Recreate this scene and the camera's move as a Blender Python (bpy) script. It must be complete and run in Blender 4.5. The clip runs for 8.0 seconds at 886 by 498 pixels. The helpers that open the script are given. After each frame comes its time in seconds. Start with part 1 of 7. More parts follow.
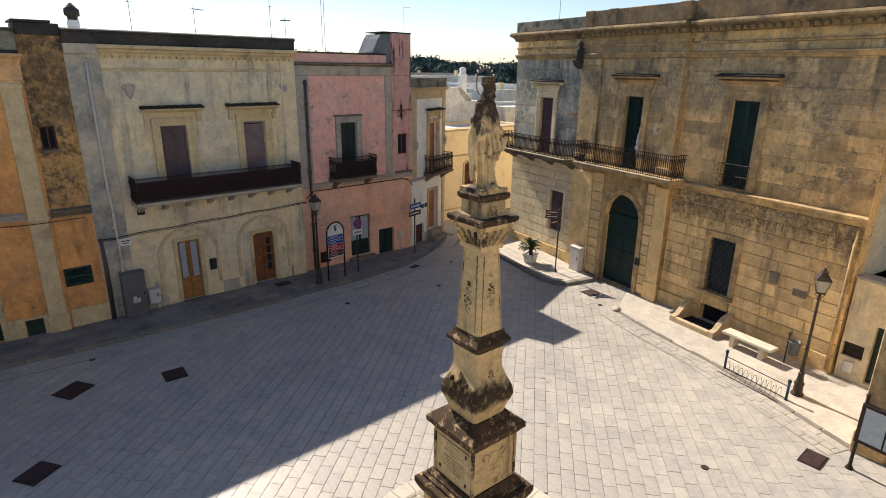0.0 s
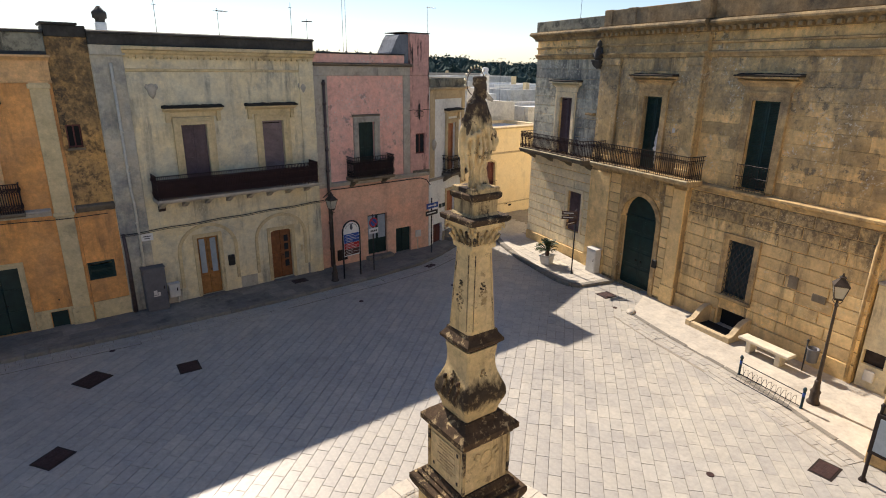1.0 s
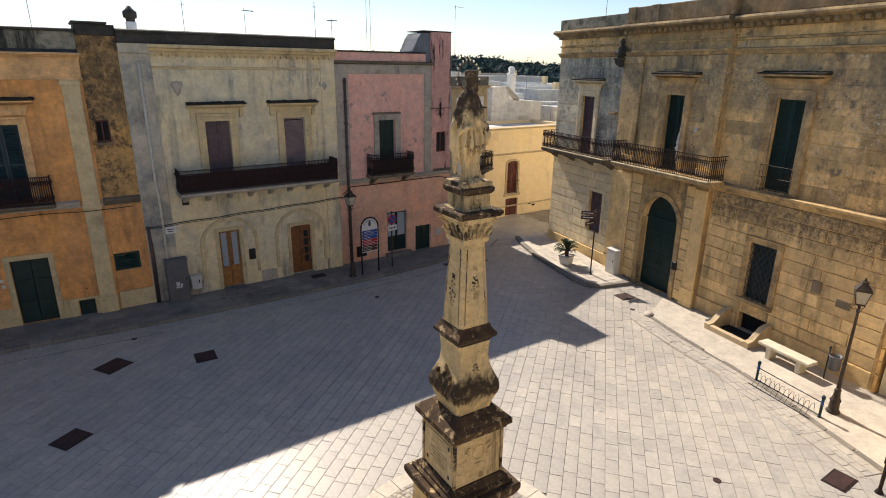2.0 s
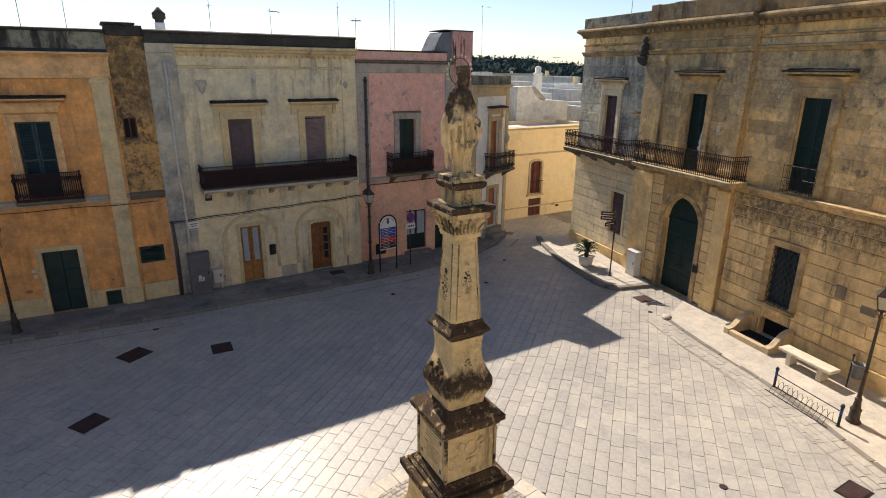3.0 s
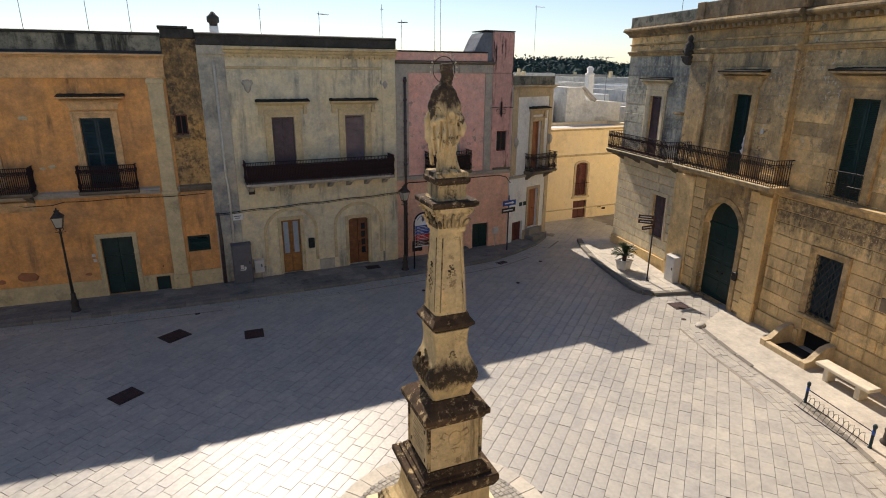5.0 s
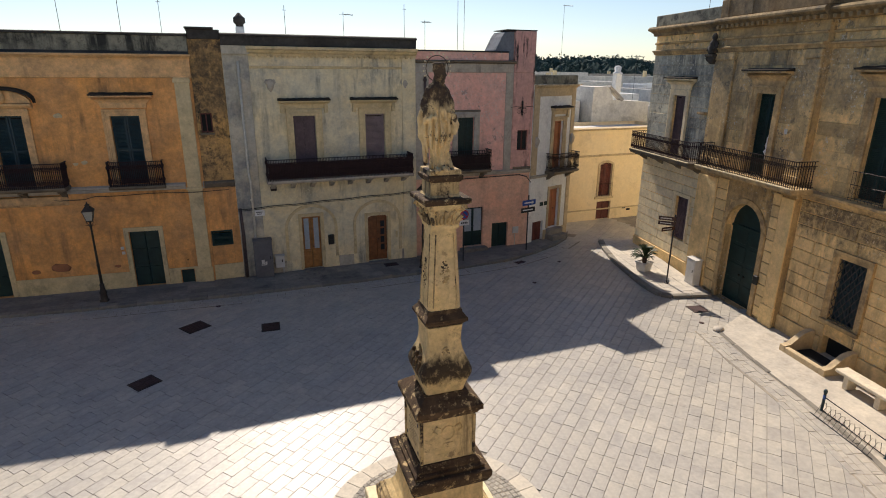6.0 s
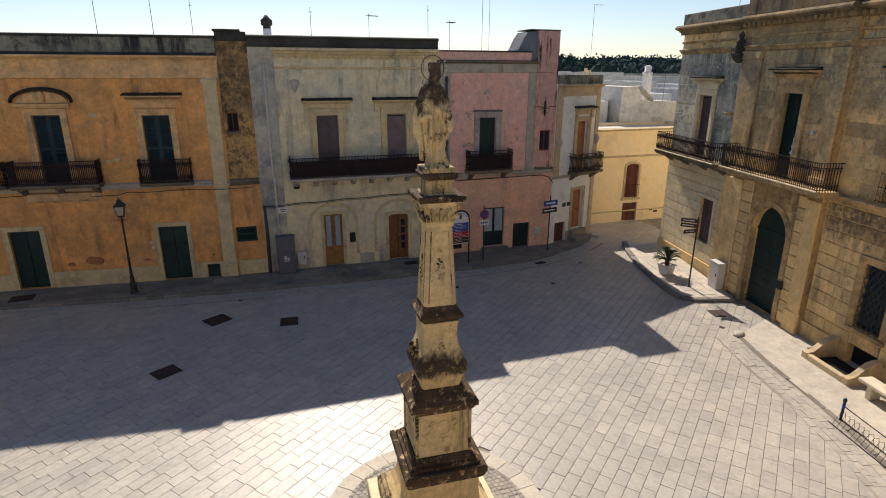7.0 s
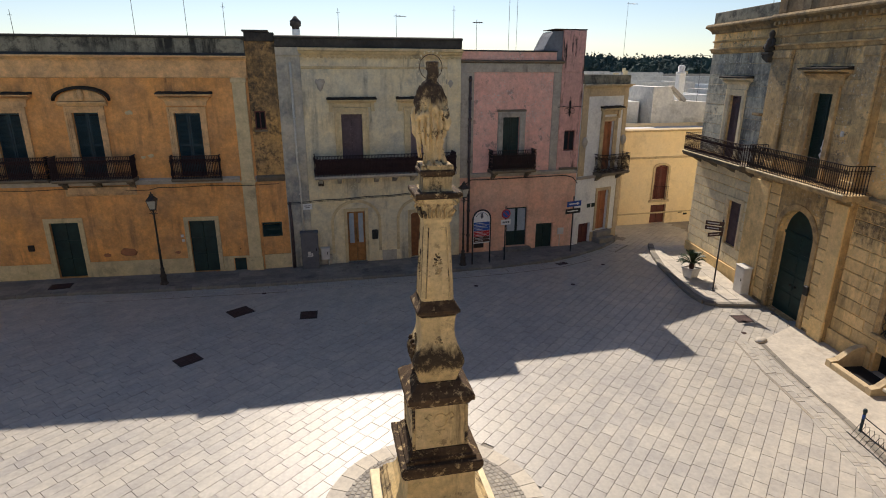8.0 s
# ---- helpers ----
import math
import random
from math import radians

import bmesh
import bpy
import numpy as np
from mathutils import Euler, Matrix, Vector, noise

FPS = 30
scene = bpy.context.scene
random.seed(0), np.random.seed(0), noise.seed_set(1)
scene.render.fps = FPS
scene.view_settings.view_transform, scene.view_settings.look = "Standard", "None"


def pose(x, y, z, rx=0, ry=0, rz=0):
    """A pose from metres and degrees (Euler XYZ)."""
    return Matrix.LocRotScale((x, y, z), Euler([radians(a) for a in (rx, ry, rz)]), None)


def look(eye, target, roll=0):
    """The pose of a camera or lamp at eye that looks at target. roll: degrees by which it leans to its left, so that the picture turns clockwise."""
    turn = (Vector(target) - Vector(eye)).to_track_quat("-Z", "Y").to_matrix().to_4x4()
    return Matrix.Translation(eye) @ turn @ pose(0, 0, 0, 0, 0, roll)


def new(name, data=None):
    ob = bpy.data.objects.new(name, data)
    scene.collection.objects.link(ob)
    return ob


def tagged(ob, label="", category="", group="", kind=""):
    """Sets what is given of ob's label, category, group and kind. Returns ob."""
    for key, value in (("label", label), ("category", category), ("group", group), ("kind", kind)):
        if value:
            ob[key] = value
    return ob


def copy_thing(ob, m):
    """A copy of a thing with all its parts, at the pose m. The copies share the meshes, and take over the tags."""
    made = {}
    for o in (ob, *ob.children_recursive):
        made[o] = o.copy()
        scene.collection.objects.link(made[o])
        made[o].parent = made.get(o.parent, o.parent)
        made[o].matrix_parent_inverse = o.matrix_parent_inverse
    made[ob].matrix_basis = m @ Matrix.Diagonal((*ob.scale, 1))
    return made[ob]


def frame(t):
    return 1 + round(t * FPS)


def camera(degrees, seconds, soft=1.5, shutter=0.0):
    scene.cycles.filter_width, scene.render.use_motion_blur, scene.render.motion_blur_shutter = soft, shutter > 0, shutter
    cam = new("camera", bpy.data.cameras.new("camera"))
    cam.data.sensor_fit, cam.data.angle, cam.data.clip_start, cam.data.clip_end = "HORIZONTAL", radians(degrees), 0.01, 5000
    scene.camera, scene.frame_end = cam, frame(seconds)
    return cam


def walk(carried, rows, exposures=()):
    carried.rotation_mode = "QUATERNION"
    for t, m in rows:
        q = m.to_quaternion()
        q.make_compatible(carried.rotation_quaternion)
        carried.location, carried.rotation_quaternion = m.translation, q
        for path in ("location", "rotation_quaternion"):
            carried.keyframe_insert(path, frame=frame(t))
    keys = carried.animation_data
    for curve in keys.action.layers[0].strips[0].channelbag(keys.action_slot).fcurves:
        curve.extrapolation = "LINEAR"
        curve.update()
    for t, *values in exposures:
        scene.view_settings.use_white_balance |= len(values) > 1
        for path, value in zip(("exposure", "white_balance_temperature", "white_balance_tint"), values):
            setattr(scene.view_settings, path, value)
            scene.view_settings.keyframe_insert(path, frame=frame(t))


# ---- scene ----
cam = camera(76.1, 8.0, 1.0)
SKY_STRENGTH, SUN_STRENGTH, KELVIN = 0.09, 5.0, 6600.0
PATH = [
    (0, (-0.056, 0.182, 8.81), (1.198, 1.616, 8.202), 0.8),
    (0.5, (0.12, -0.017, 8.842), (1.337, 1.448, 8.232), 0.8),
    (1, (0.338, -0.223, 8.815), (1.516, 1.274, 8.206), 0.7),
    (1.5, (0.562, -0.438, 8.769), (1.696, 1.093, 8.16), 0.7),
    (3, (1.276, -1.059, 8.658), (2.27, 0.567, 8.051), 0.6),
    (3.5, (1.52, -1.265, 8.626), (2.465, 0.39, 8.02), 0.5),
    (4, (1.758, -1.469, 8.621), (2.656, 0.213, 8.016), 0.5),
    (4.5, (1.996, -1.675, 8.625), (2.847, 0.031, 8.021), 0.5),
    (6, (2.767, -2.251, 8.618), (3.465, -0.478, 8.011), 0.4),
    (6.5, (3.047, -2.429, 8.612), (3.692, -0.635, 8.006), 0.3),
    (7, (3.312, -2.608, 8.608), (3.898, -0.795, 8.002), 0.2),
    (7.5, (3.585, -2.783, 8.615), (4.114, -0.952, 8.008), 0.2),
    (8, (3.877, -2.96, 8.589), (4.344, -1.112, 7.983), 0.2),
]
walk(cam, [(t, look(eye, target, roll)) for t, eye, target, roll in PATH],
     [(0.0, 0.62, KELVIN, 14.0), (4.0, 0.46, KELVIN, 14.0), (8.0, 0.27, KELVIN, 14.0)])

# ---------------------------------------------------------------- light
SUN = Vector((0.12, 1.105, 1.0)).normalized()
world = bpy.data.worlds.new("sky_world")
scene.world = world
world.use_nodes = True
wn = world.node_tree.nodes
sky = wn.new("ShaderNodeTexSky")
sky.sky_type = 'NISHITA'
sky.sun_disc = False
sky.sun_elevation = math.asin(SUN.z)
sky.sun_rotation = math.atan2(SUN.x, SUN.y)
sky.air_density, sky.dust_density, sky.ozone_density = 0.95, 0.3, 2.6
wn["Background"].inputs["Strength"].default_value = SKY_STRENGTH
world.node_tree.links.new(sky.outputs[0], wn["Background"].inputs["Color"])
lamp = bpy.data.lights.new("sun", 'SUN')
lamp.energy, lamp.angle, lamp.color = SUN_STRENGTH, radians(0.55), (1.0, 0.91, 0.78)
sun = new("sun", lamp)
sun.matrix_world = look(SUN * 60, (0, 0, 0))

# ---------------------------------------------------------------- materials


def nodes_of(name):
    m = bpy.data.materials.new(name)
    m.use_nodes = True
    nt = m.node_tree
    return m, nt, nt.nodes["Principled BSDF"]


def ramp(nt, src, a, b, ca=(0, 0, 0, 1), cb=(1, 1, 1, 1)):
    r = nt.nodes.new("ShaderNodeValToRGB")
    r.color_ramp.elements[0].position, r.color_ramp.elements[1].position = a, b
    r.color_ramp.elements[0].color, r.color_ramp.elements[1].color = ca, cb
    nt.links.new(src, r.inputs[0])
    return r.outputs[0]


def mix(nt, fac, a, b, kind='MIX'):
    n = nt.nodes.new("ShaderNodeMix")
    n.data_type, n.blend_type = 'RGBA', kind
    for sock, v in ((n.inputs[0], fac), (n.inputs[6], a), (n.inputs[7], b)):
        if isinstance(v, (int, float)):
            sock.default_value = v
        elif isinstance(v, tuple):
            sock.default_value = (*v, 1) if len(v) == 3 else v
        else:
            nt.links.new(v, sock)
    return n.outputs[2]


def noise_tex(nt, scale, detail=5, stretch=None, rough=0.6, shift=0.0):
    co = nt.nodes.new("ShaderNodeTexCoord")
    mp = nt.nodes.new("ShaderNodeMapping")
    nt.links.new(co.outputs["Object"], mp.inputs[0])
    if stretch:
        mp.inputs["Scale"].default_value = stretch
    mp.inputs["Location"].default_value = (shift, shift * 1.7, shift * 0.6)
    n = nt.nodes.new("ShaderNodeTexNoise")
    n.inputs["Scale"].default_value, n.inputs["Detail"].default_value = scale, detail
    n.inputs["Roughness"].default_value = rough
    nt.links.new(mp.outputs[0], n.inputs["Vector"])
    return n.outputs["Fac"]


def plaster(name, c1, c2, stain=(0.10, 0.10, 0.10), streak=0.5, patch=0.4, rough=0.9, bump=0.25, shift=0.0,
            patch_col=None, vary=0.0, patch_at=(0.56, 0.66), patch_scale=0.9, streak_at=(0.53, 0.72), speck=0.45, speck_at=(0.58, 0.68), grit=0.16, crust=None, spec=0.25, mottle=0.12, pale=None):
    """Weathered plaster or stone: two tones, vertical run-off streaks, blotches, grain and relief."""
    m, nt, b = nodes_of(name)
    col = mix(nt, ramp(nt, noise_tex(nt, 0.7, 6, shift=shift), 0.35, 0.65), c1, c2)
    if vary:
        info = nt.nodes.new("ShaderNodeObjectInfo")
        geo = nt.nodes.new("ShaderNodeNewGeometry")
        add = nt.nodes.new("ShaderNodeMath")
        add.operation = 'ADD'
        nt.links.new(info.outputs["Random"], add.inputs[0])
        nt.links.new(geo.outputs["Random Per Island"], add.inputs[1])
        fr = nt.nodes.new("ShaderNodeMath")
        fr.operation = 'FRACT'
        nt.links.new(add.outputs[0], fr.inputs[0])
        lo, hi = 1 - vary, 1 + vary * 0.6
        col = mix(nt, 1.0, col, ramp(nt, fr.outputs[0], 0.0, 1.0, (lo, lo, lo * 1.02, 1), (hi, hi * 0.99, hi * 0.96, 1)), 'MULTIPLY')
    if patch:
        f = ramp(nt, noise_tex(nt, patch_scale, 9, rough=0.72, shift=shift + 3.1), *patch_at)
        k = nt.nodes.new("ShaderNodeMath")
        k.operation = 'MULTIPLY'
        nt.links.new(f, k.inputs[0])
        k.inputs[1].default_value = patch
        col = mix(nt, k.outputs[0], col, patch_col or stain)
    if streak:
        f = ramp(nt, noise_tex(nt, 1.6, 8, stretch=(1.3, 1.3, 0.16), rough=0.7, shift=shift + 7.7), *streak_at)
        g = ramp(nt, noise_tex(nt, 0.45, 3, shift=shift + 1.3), 0.42, 0.62)
        k = nt.nodes.new("ShaderNodeMath")
        k.operation = 'MULTIPLY'
        nt.links.new(f, k.inputs[0])
        nt.links.new(g, k.inputs[1])
        k2 = nt.nodes.new("ShaderNodeMath")
        k2.operation = 'MULTIPLY'
        nt.links.new(k.outputs[0], k2.inputs[0])
        k2.inputs[1].default_value = streak
        col = mix(nt, k2.outputs[0], col, stain)
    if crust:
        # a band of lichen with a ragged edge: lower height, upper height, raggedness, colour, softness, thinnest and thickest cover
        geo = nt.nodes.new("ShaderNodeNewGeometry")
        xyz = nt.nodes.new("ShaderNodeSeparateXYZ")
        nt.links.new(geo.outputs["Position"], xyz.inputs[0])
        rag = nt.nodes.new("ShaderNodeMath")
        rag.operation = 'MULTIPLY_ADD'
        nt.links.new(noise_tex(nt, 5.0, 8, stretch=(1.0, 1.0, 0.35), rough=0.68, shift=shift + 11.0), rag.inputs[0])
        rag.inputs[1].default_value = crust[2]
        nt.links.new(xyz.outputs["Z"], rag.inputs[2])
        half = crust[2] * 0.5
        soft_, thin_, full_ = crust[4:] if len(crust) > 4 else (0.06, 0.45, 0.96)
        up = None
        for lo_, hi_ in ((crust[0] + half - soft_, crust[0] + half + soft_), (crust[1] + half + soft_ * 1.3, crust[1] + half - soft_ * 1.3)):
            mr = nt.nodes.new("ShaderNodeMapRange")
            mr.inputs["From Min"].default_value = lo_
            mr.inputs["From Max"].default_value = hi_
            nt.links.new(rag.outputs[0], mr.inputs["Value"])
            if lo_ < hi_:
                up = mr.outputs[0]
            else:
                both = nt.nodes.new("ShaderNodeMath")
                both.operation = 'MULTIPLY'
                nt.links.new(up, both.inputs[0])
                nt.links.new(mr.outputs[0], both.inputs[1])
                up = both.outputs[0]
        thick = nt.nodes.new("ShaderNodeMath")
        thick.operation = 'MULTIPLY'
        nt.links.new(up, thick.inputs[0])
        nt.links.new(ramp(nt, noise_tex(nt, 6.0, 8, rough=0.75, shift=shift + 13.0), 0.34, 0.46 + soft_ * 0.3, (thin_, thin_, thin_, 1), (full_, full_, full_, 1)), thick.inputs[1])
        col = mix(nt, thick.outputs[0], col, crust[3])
    if speck:
        f = ramp(nt, noise_tex(nt, 4.5, 8, rough=0.75, shift=shift + 5.5), *speck_at)
        g = ramp(nt, noise_tex(nt, 0.8, 4, shift=shift + 9.3), 0.40, 0.60)
        k = nt.nodes.new("ShaderNodeMath")
        k.operation = 'MULTIPLY'
        nt.links.new(f, k.inputs[0])
        nt.links.new(g, k.inputs[1])
        k2 = nt.nodes.new("ShaderNodeMath")
        k2.operation = 'MULTIPLY'
        nt.links.new(k.outputs[0], k2.inputs[0])
        k2.inputs[1].default_value = speck
        col = mix(nt, k2.outputs[0], col, patch_col or stain)
    grain = noise_tex(nt, 9, 7, rough=0.68, shift=shift)
    col = mix(nt, 1.0, col, ramp(nt, grain, 0.25, 0.75, (1 - grit, 1 - grit, 1 - grit, 1), (1 + grit * 0.8, 1 + grit * 0.8, 1 + grit * 0.8, 1)), 'MULTIPLY')
    if pale:
        # small pale lichen spots and chipped places, in clusters
        f = ramp(nt, noise_tex(nt, 11.0, 5, rough=0.7, shift=shift + 19.0), 0.575, 0.625)
        g = ramp(nt, noise_tex(nt, 1.1, 5, shift=shift + 23.0), 0.46, 0.60)
        k = nt.nodes.new("ShaderNodeMath")
        k.operation = 'MULTIPLY'
        nt.links.new(f, k.inputs[0])
        nt.links.new(g, k.inputs[1])
        col = mix(nt, k.outputs[0], col, pale)
    cloud = noise_tex(nt, 2.3, 10, rough=0.74, shift=shift + 17.0)
    col = mix(nt, 1.0, col, ramp(nt, cloud, 0.36, 0.62, (1 - mottle * 1.5, 1 - mottle * 1.5, 1 - mottle * 1.4, 1), (1 + mottle * 0.6, 1 + mottle * 0.6, 1 + mottle * 0.55, 1)), 'MULTIPLY')
    nt.links.new(col, b.inputs["Base Color"])
    b.inputs["Roughness"].default_value = rough
    b.inputs["Specular IOR Level"].default_value = spec
    bp = nt.nodes.new("ShaderNodeBump")
    bp.inputs["Strength"].default_value, bp.inputs["Distance"].default_value = bump, 0.02
    nt.links.new(mix(nt, 0.4, noise_tex(nt, 30, 5), noise_tex(nt, 5, 6)), bp.inputs["Height"])
    nt.links.new(bp.outputs[0], b.inputs["Normal"])
    return m


def plain(name, c, rough=0.6, metal=0.0, vary=0.25, scale=8.0, spec=0.4, second=None):
    """A simple painted, wooden or metal surface with worn patches and grain."""
    m, nt, b = nodes_of(name)
    dark = second or tuple(v * (1 - vary) for v in c)
    light = tuple(min(1, v * (1 + vary)) for v in c)
    col = mix(nt, ramp(nt, noise_tex(nt, scale, 7, rough=0.7), 0.35, 0.7), dark, light)
    nt.links.new(col, b.inputs["Base Color"])
    b.inputs["Roughness"].default_value, b.inputs["Metallic"].default_value = rough, metal
    b.inputs["Specular IOR Level"].default_value = spec
    bp = nt.nodes.new("ShaderNodeBump")
    bp.inputs["Strength"].default_value, bp.inputs["Distance"].default_value = 0.15, 0.01
    nt.links.new(noise_tex(nt, 40, 4), bp.inputs["Height"])
    nt.links.new(bp.outputs[0], b.inputs["Normal"])
    return m


def glass_mat(name, tint=(0.02, 0.025, 0.03)):
    m, nt, b = nodes_of(name)
    b.inputs["Base Color"].default_value = (*tint, 1)
    b.inputs["Roughness"].default_value = 0.12
    b.inputs["Specular IOR Level"].default_value = 0.3
    return m


M_ORANGE = plaster("orange_plaster", (0.86, 0.405, 0.125), (0.72, 0.37, 0.145), (0.14, 0.085, 0.055), 0.9, 0.6, speck=0.2, patch_col=(0.40, 0.25, 0.14), patch_at=(0.48, 0.70), patch_scale=0.55, streak_at=(0.50, 0.68), mottle=0.18)
M_ORANGE_PALE = plaster("pale_orange_stucco", (0.82, 0.50, 0.225), (0.72, 0.46, 0.235), (0.13, 0.09, 0.06), 0.9, 0.6, patch_col=(0.36, 0.25, 0.15), shift=67, patch_at=(0.48, 0.66), mottle=0.2)
M_ORANGE_OLD = plaster("orange_plaster_decayed", (0.66, 0.38, 0.13), (0.48, 0.30, 0.13), (0.06, 0.05, 0.04), 0.7, 0.75, bump=1.0, patch_scale=2.2, patch_at=(0.5, 0.6), shift=4, grit=0.34, speck=0.9, speck_at=(0.52, 0.58), crust=(6.9, 9.4, 2.2, (0.12, 0.09, 0.055), 0.4, 0.1, 0.8))
M_CREAM = plaster("cream_plaster", (0.70, 0.55, 0.30), (0.62, 0.50, 0.30), (0.14, 0.12, 0.10), 0.7, 0.4, shift=2)
M_GREY = plaster("grey_limewash", (0.82, 0.68, 0.41), (0.69, 0.63, 0.46), (0.12, 0.13, 0.14), 0.85, 0.6, patch_col=(0.27, 0.29, 0.29), shift=8, patch_scale=0.45, patch_at=(0.54, 0.67), streak_at=(0.5, 0.66), pale=(0.74, 0.66, 0.48))
M_GREY_SIDE = plaster("grey_stained_limewash", (0.62, 0.54, 0.39), (0.46, 0.44, 0.37), (0.09, 0.10, 0.11), 0.9, 0.8, patch_col=(0.21, 0.22, 0.225), shift=11, patch_scale=0.6, patch_at=(0.47, 0.62), streak_at=(0.46, 0.64))
M_PINK = plaster("pink_plaster", (0.86, 0.47, 0.37), (0.81, 0.49, 0.40), (0.20, 0.15, 0.14), 0.35, 0.75, patch_col=(0.34, 0.25, 0.22), shift=5, patch_scale=1.3, patch_at=(0.585, 0.62), speck=0.6, pale=(0.70, 0.62, 0.55))
M_PINK_LOW = plaster("salmon_plaster", (0.86, 0.48, 0.32), (0.79, 0.50, 0.36), (0.25, 0.15, 0.12), 0.5, 0.35, shift=9)
M_PINK_TOWER = plaster("pink_plaster_blackened", (0.72, 0.40, 0.34), (0.64, 0.38, 0.32), (0.035, 0.03, 0.03), 1.0, 0.6, patch_col=(0.06, 0.05, 0.05), shift=15, streak_at=(0.55, 0.60), patch_at=(0.60, 0.64))
M_GREYTRIM = plaster("grey_trim_plaster", (0.50, 0.44, 0.35), (0.40, 0.37, 0.32), (0.09, 0.08, 0.075), 0.8, 0.6, shift=6)
M_WHITE = plaster("white_limewash", (0.83, 0.82, 0.77), (0.76, 0.77, 0.75), (0.25, 0.25, 0.24), 0.4, 0.3, shift=13, mottle=0.05)
M_QUOIN = plaster("tan_stone_dressing", (0.58, 0.45, 0.27), (0.50, 0.40, 0.26), (0.16, 0.13, 0.10), 0.6, 0.5, shift=14)
M_YELLOW = plaster("yellow_plaster", (0.82, 0.65, 0.39), (0.78, 0.64, 0.42), (0.3, 0.22, 0.14), 0.4, 0.2, shift=17, grit=0.08, mottle=0.05)
M_PARAPET = plaster("black_crust_parapet", (0.045, 0.042, 0.038), (0.085, 0.078, 0.068), (0.015, 0.015, 0.015), 0.6, 0.6, patch_col=(0.17, 0.155, 0.13), shift=19, patch_at=(0.6, 0.72), grit=0.28)
M_PARAPET_TAN = plaster("tan_parapet_stone", (0.30, 0.20, 0.10), (0.20, 0.16, 0.105), (0.05, 0.045, 0.04), 0.8, 0.7, shift=21, grit=0.28, mottle=0.3)
M_PARAPET_GREY = plaster("lichen_grey_parapet", (0.30, 0.28, 0.21), (0.19, 0.19, 0.155), (0.04, 0.04, 0.035), 1.0, 0.8, patch_col=(0.06, 0.058, 0.05), shift=61, patch_scale=1.8, patch_at=(0.5, 0.6), streak_at=(0.46, 0.58), grit=0.28)
# turret shoulder: the shade on its left face is put into this blue-grey
M_SHOULDER = plaster("dark_slate_render", (0.20, 0.22, 0.245), (0.14, 0.155, 0.175), (0.05, 0.05, 0.055), 0.7, 0.7, shift=63, patch_scale=1.4)
M_RENDER = plaster("pale_worn_render", (0.74, 0.71, 0.63), (0.62, 0.60, 0.55), (0.22, 0.21, 0.19), 0.7, 0.6, patch_col=(0.40, 0.37, 0.31), shift=65, patch_scale=0.8, patch_at=(0.53, 0.63))
M_STONE = plaster("golden_limestone", (0.88, 0.63, 0.29), (0.78, 0.57, 0.29), (0.09, 0.072, 0.055), 0.45, 0.4, patch_col=(0.25, 0.18, 0.105), vary=0.2, shift=23, patch_at=(0.52, 0.68), patch_scale=0.9, bump=0.6, streak_at=(0.5, 0.64), grit=0.18, mottle=0.12)
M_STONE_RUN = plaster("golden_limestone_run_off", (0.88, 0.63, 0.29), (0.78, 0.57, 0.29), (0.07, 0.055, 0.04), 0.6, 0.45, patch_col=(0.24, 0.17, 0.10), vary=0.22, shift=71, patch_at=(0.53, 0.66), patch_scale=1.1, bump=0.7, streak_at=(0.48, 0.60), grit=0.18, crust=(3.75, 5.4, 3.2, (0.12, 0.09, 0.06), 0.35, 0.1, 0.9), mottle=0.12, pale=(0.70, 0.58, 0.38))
# cornice dirt, with lens vignetting darkened into the same colour
M_CORNICE = plaster("blackened_gold_cornice", (0.36, 0.25, 0.12), (0.24, 0.18, 0.10), (0.05, 0.042, 0.034), 0.9, 0.8, shift=73, speck=0.8, patch_col=(0.09, 0.075, 0.055), patch_at=(0.48, 0.62), patch_scale=1.4, mottle=0.3)
M_STONE_UP = plaster("weathered_limestone", (0.84, 0.57, 0.25), (0.68, 0.49, 0.24), (0.055, 0.047, 0.038), 0.75, 0.5, patch_col=(0.17, 0.145, 0.105), vary=0.32, shift=27, patch_at=(0.47, 0.64), patch_scale=0.7, bump=0.8, streak_at=(0.46, 0.60), speck=0.9, speck_at=(0.53, 0.60), grit=0.22, crust=(7.8, 9.3, 2.8, (0.17, 0.165, 0.14), 0.55, 0.05, 0.8), mottle=0.13, pale=(0.62, 0.58, 0.47))
M_STONE_GREY = plaster("grey_lichen_limestone", (0.72, 0.66, 0.48), (0.56, 0.56, 0.47), (0.07, 0.075, 0.08), 0.95, 0.75, patch_col=(0.19, 0.195, 0.18), vary=0.2, shift=29, bump=0.6, patch_scale=1.2, patch_at=(0.49, 0.60), speck=0.8, speck_at=(0.53, 0.60), streak_at=(0.46, 0.60), grit=0.22, crust=(7.5, 9.0, 2.4, (0.15, 0.16, 0.15), 0.4, 0.05, 0.8), mottle=0.13, pale=(0.74, 0.72, 0.62))
M_STONE_PALE = plaster("pale_limestone", (0.88, 0.75, 0.49), (0.80, 0.69, 0.47), (0.2, 0.18, 0.15), 0.5, 0.3, vary=0.08, shift=31)
M_TRIM = plaster("limestone_trim", (0.62, 0.42, 0.19), (0.47, 0.34, 0.18), (0.08, 0.07, 0.055), 0.9, 0.7, shift=33, speck=0.8, patch_col=(0.17, 0.14, 0.10), patch_at=(0.48, 0.66), patch_scale=1.2, mottle=0.28)
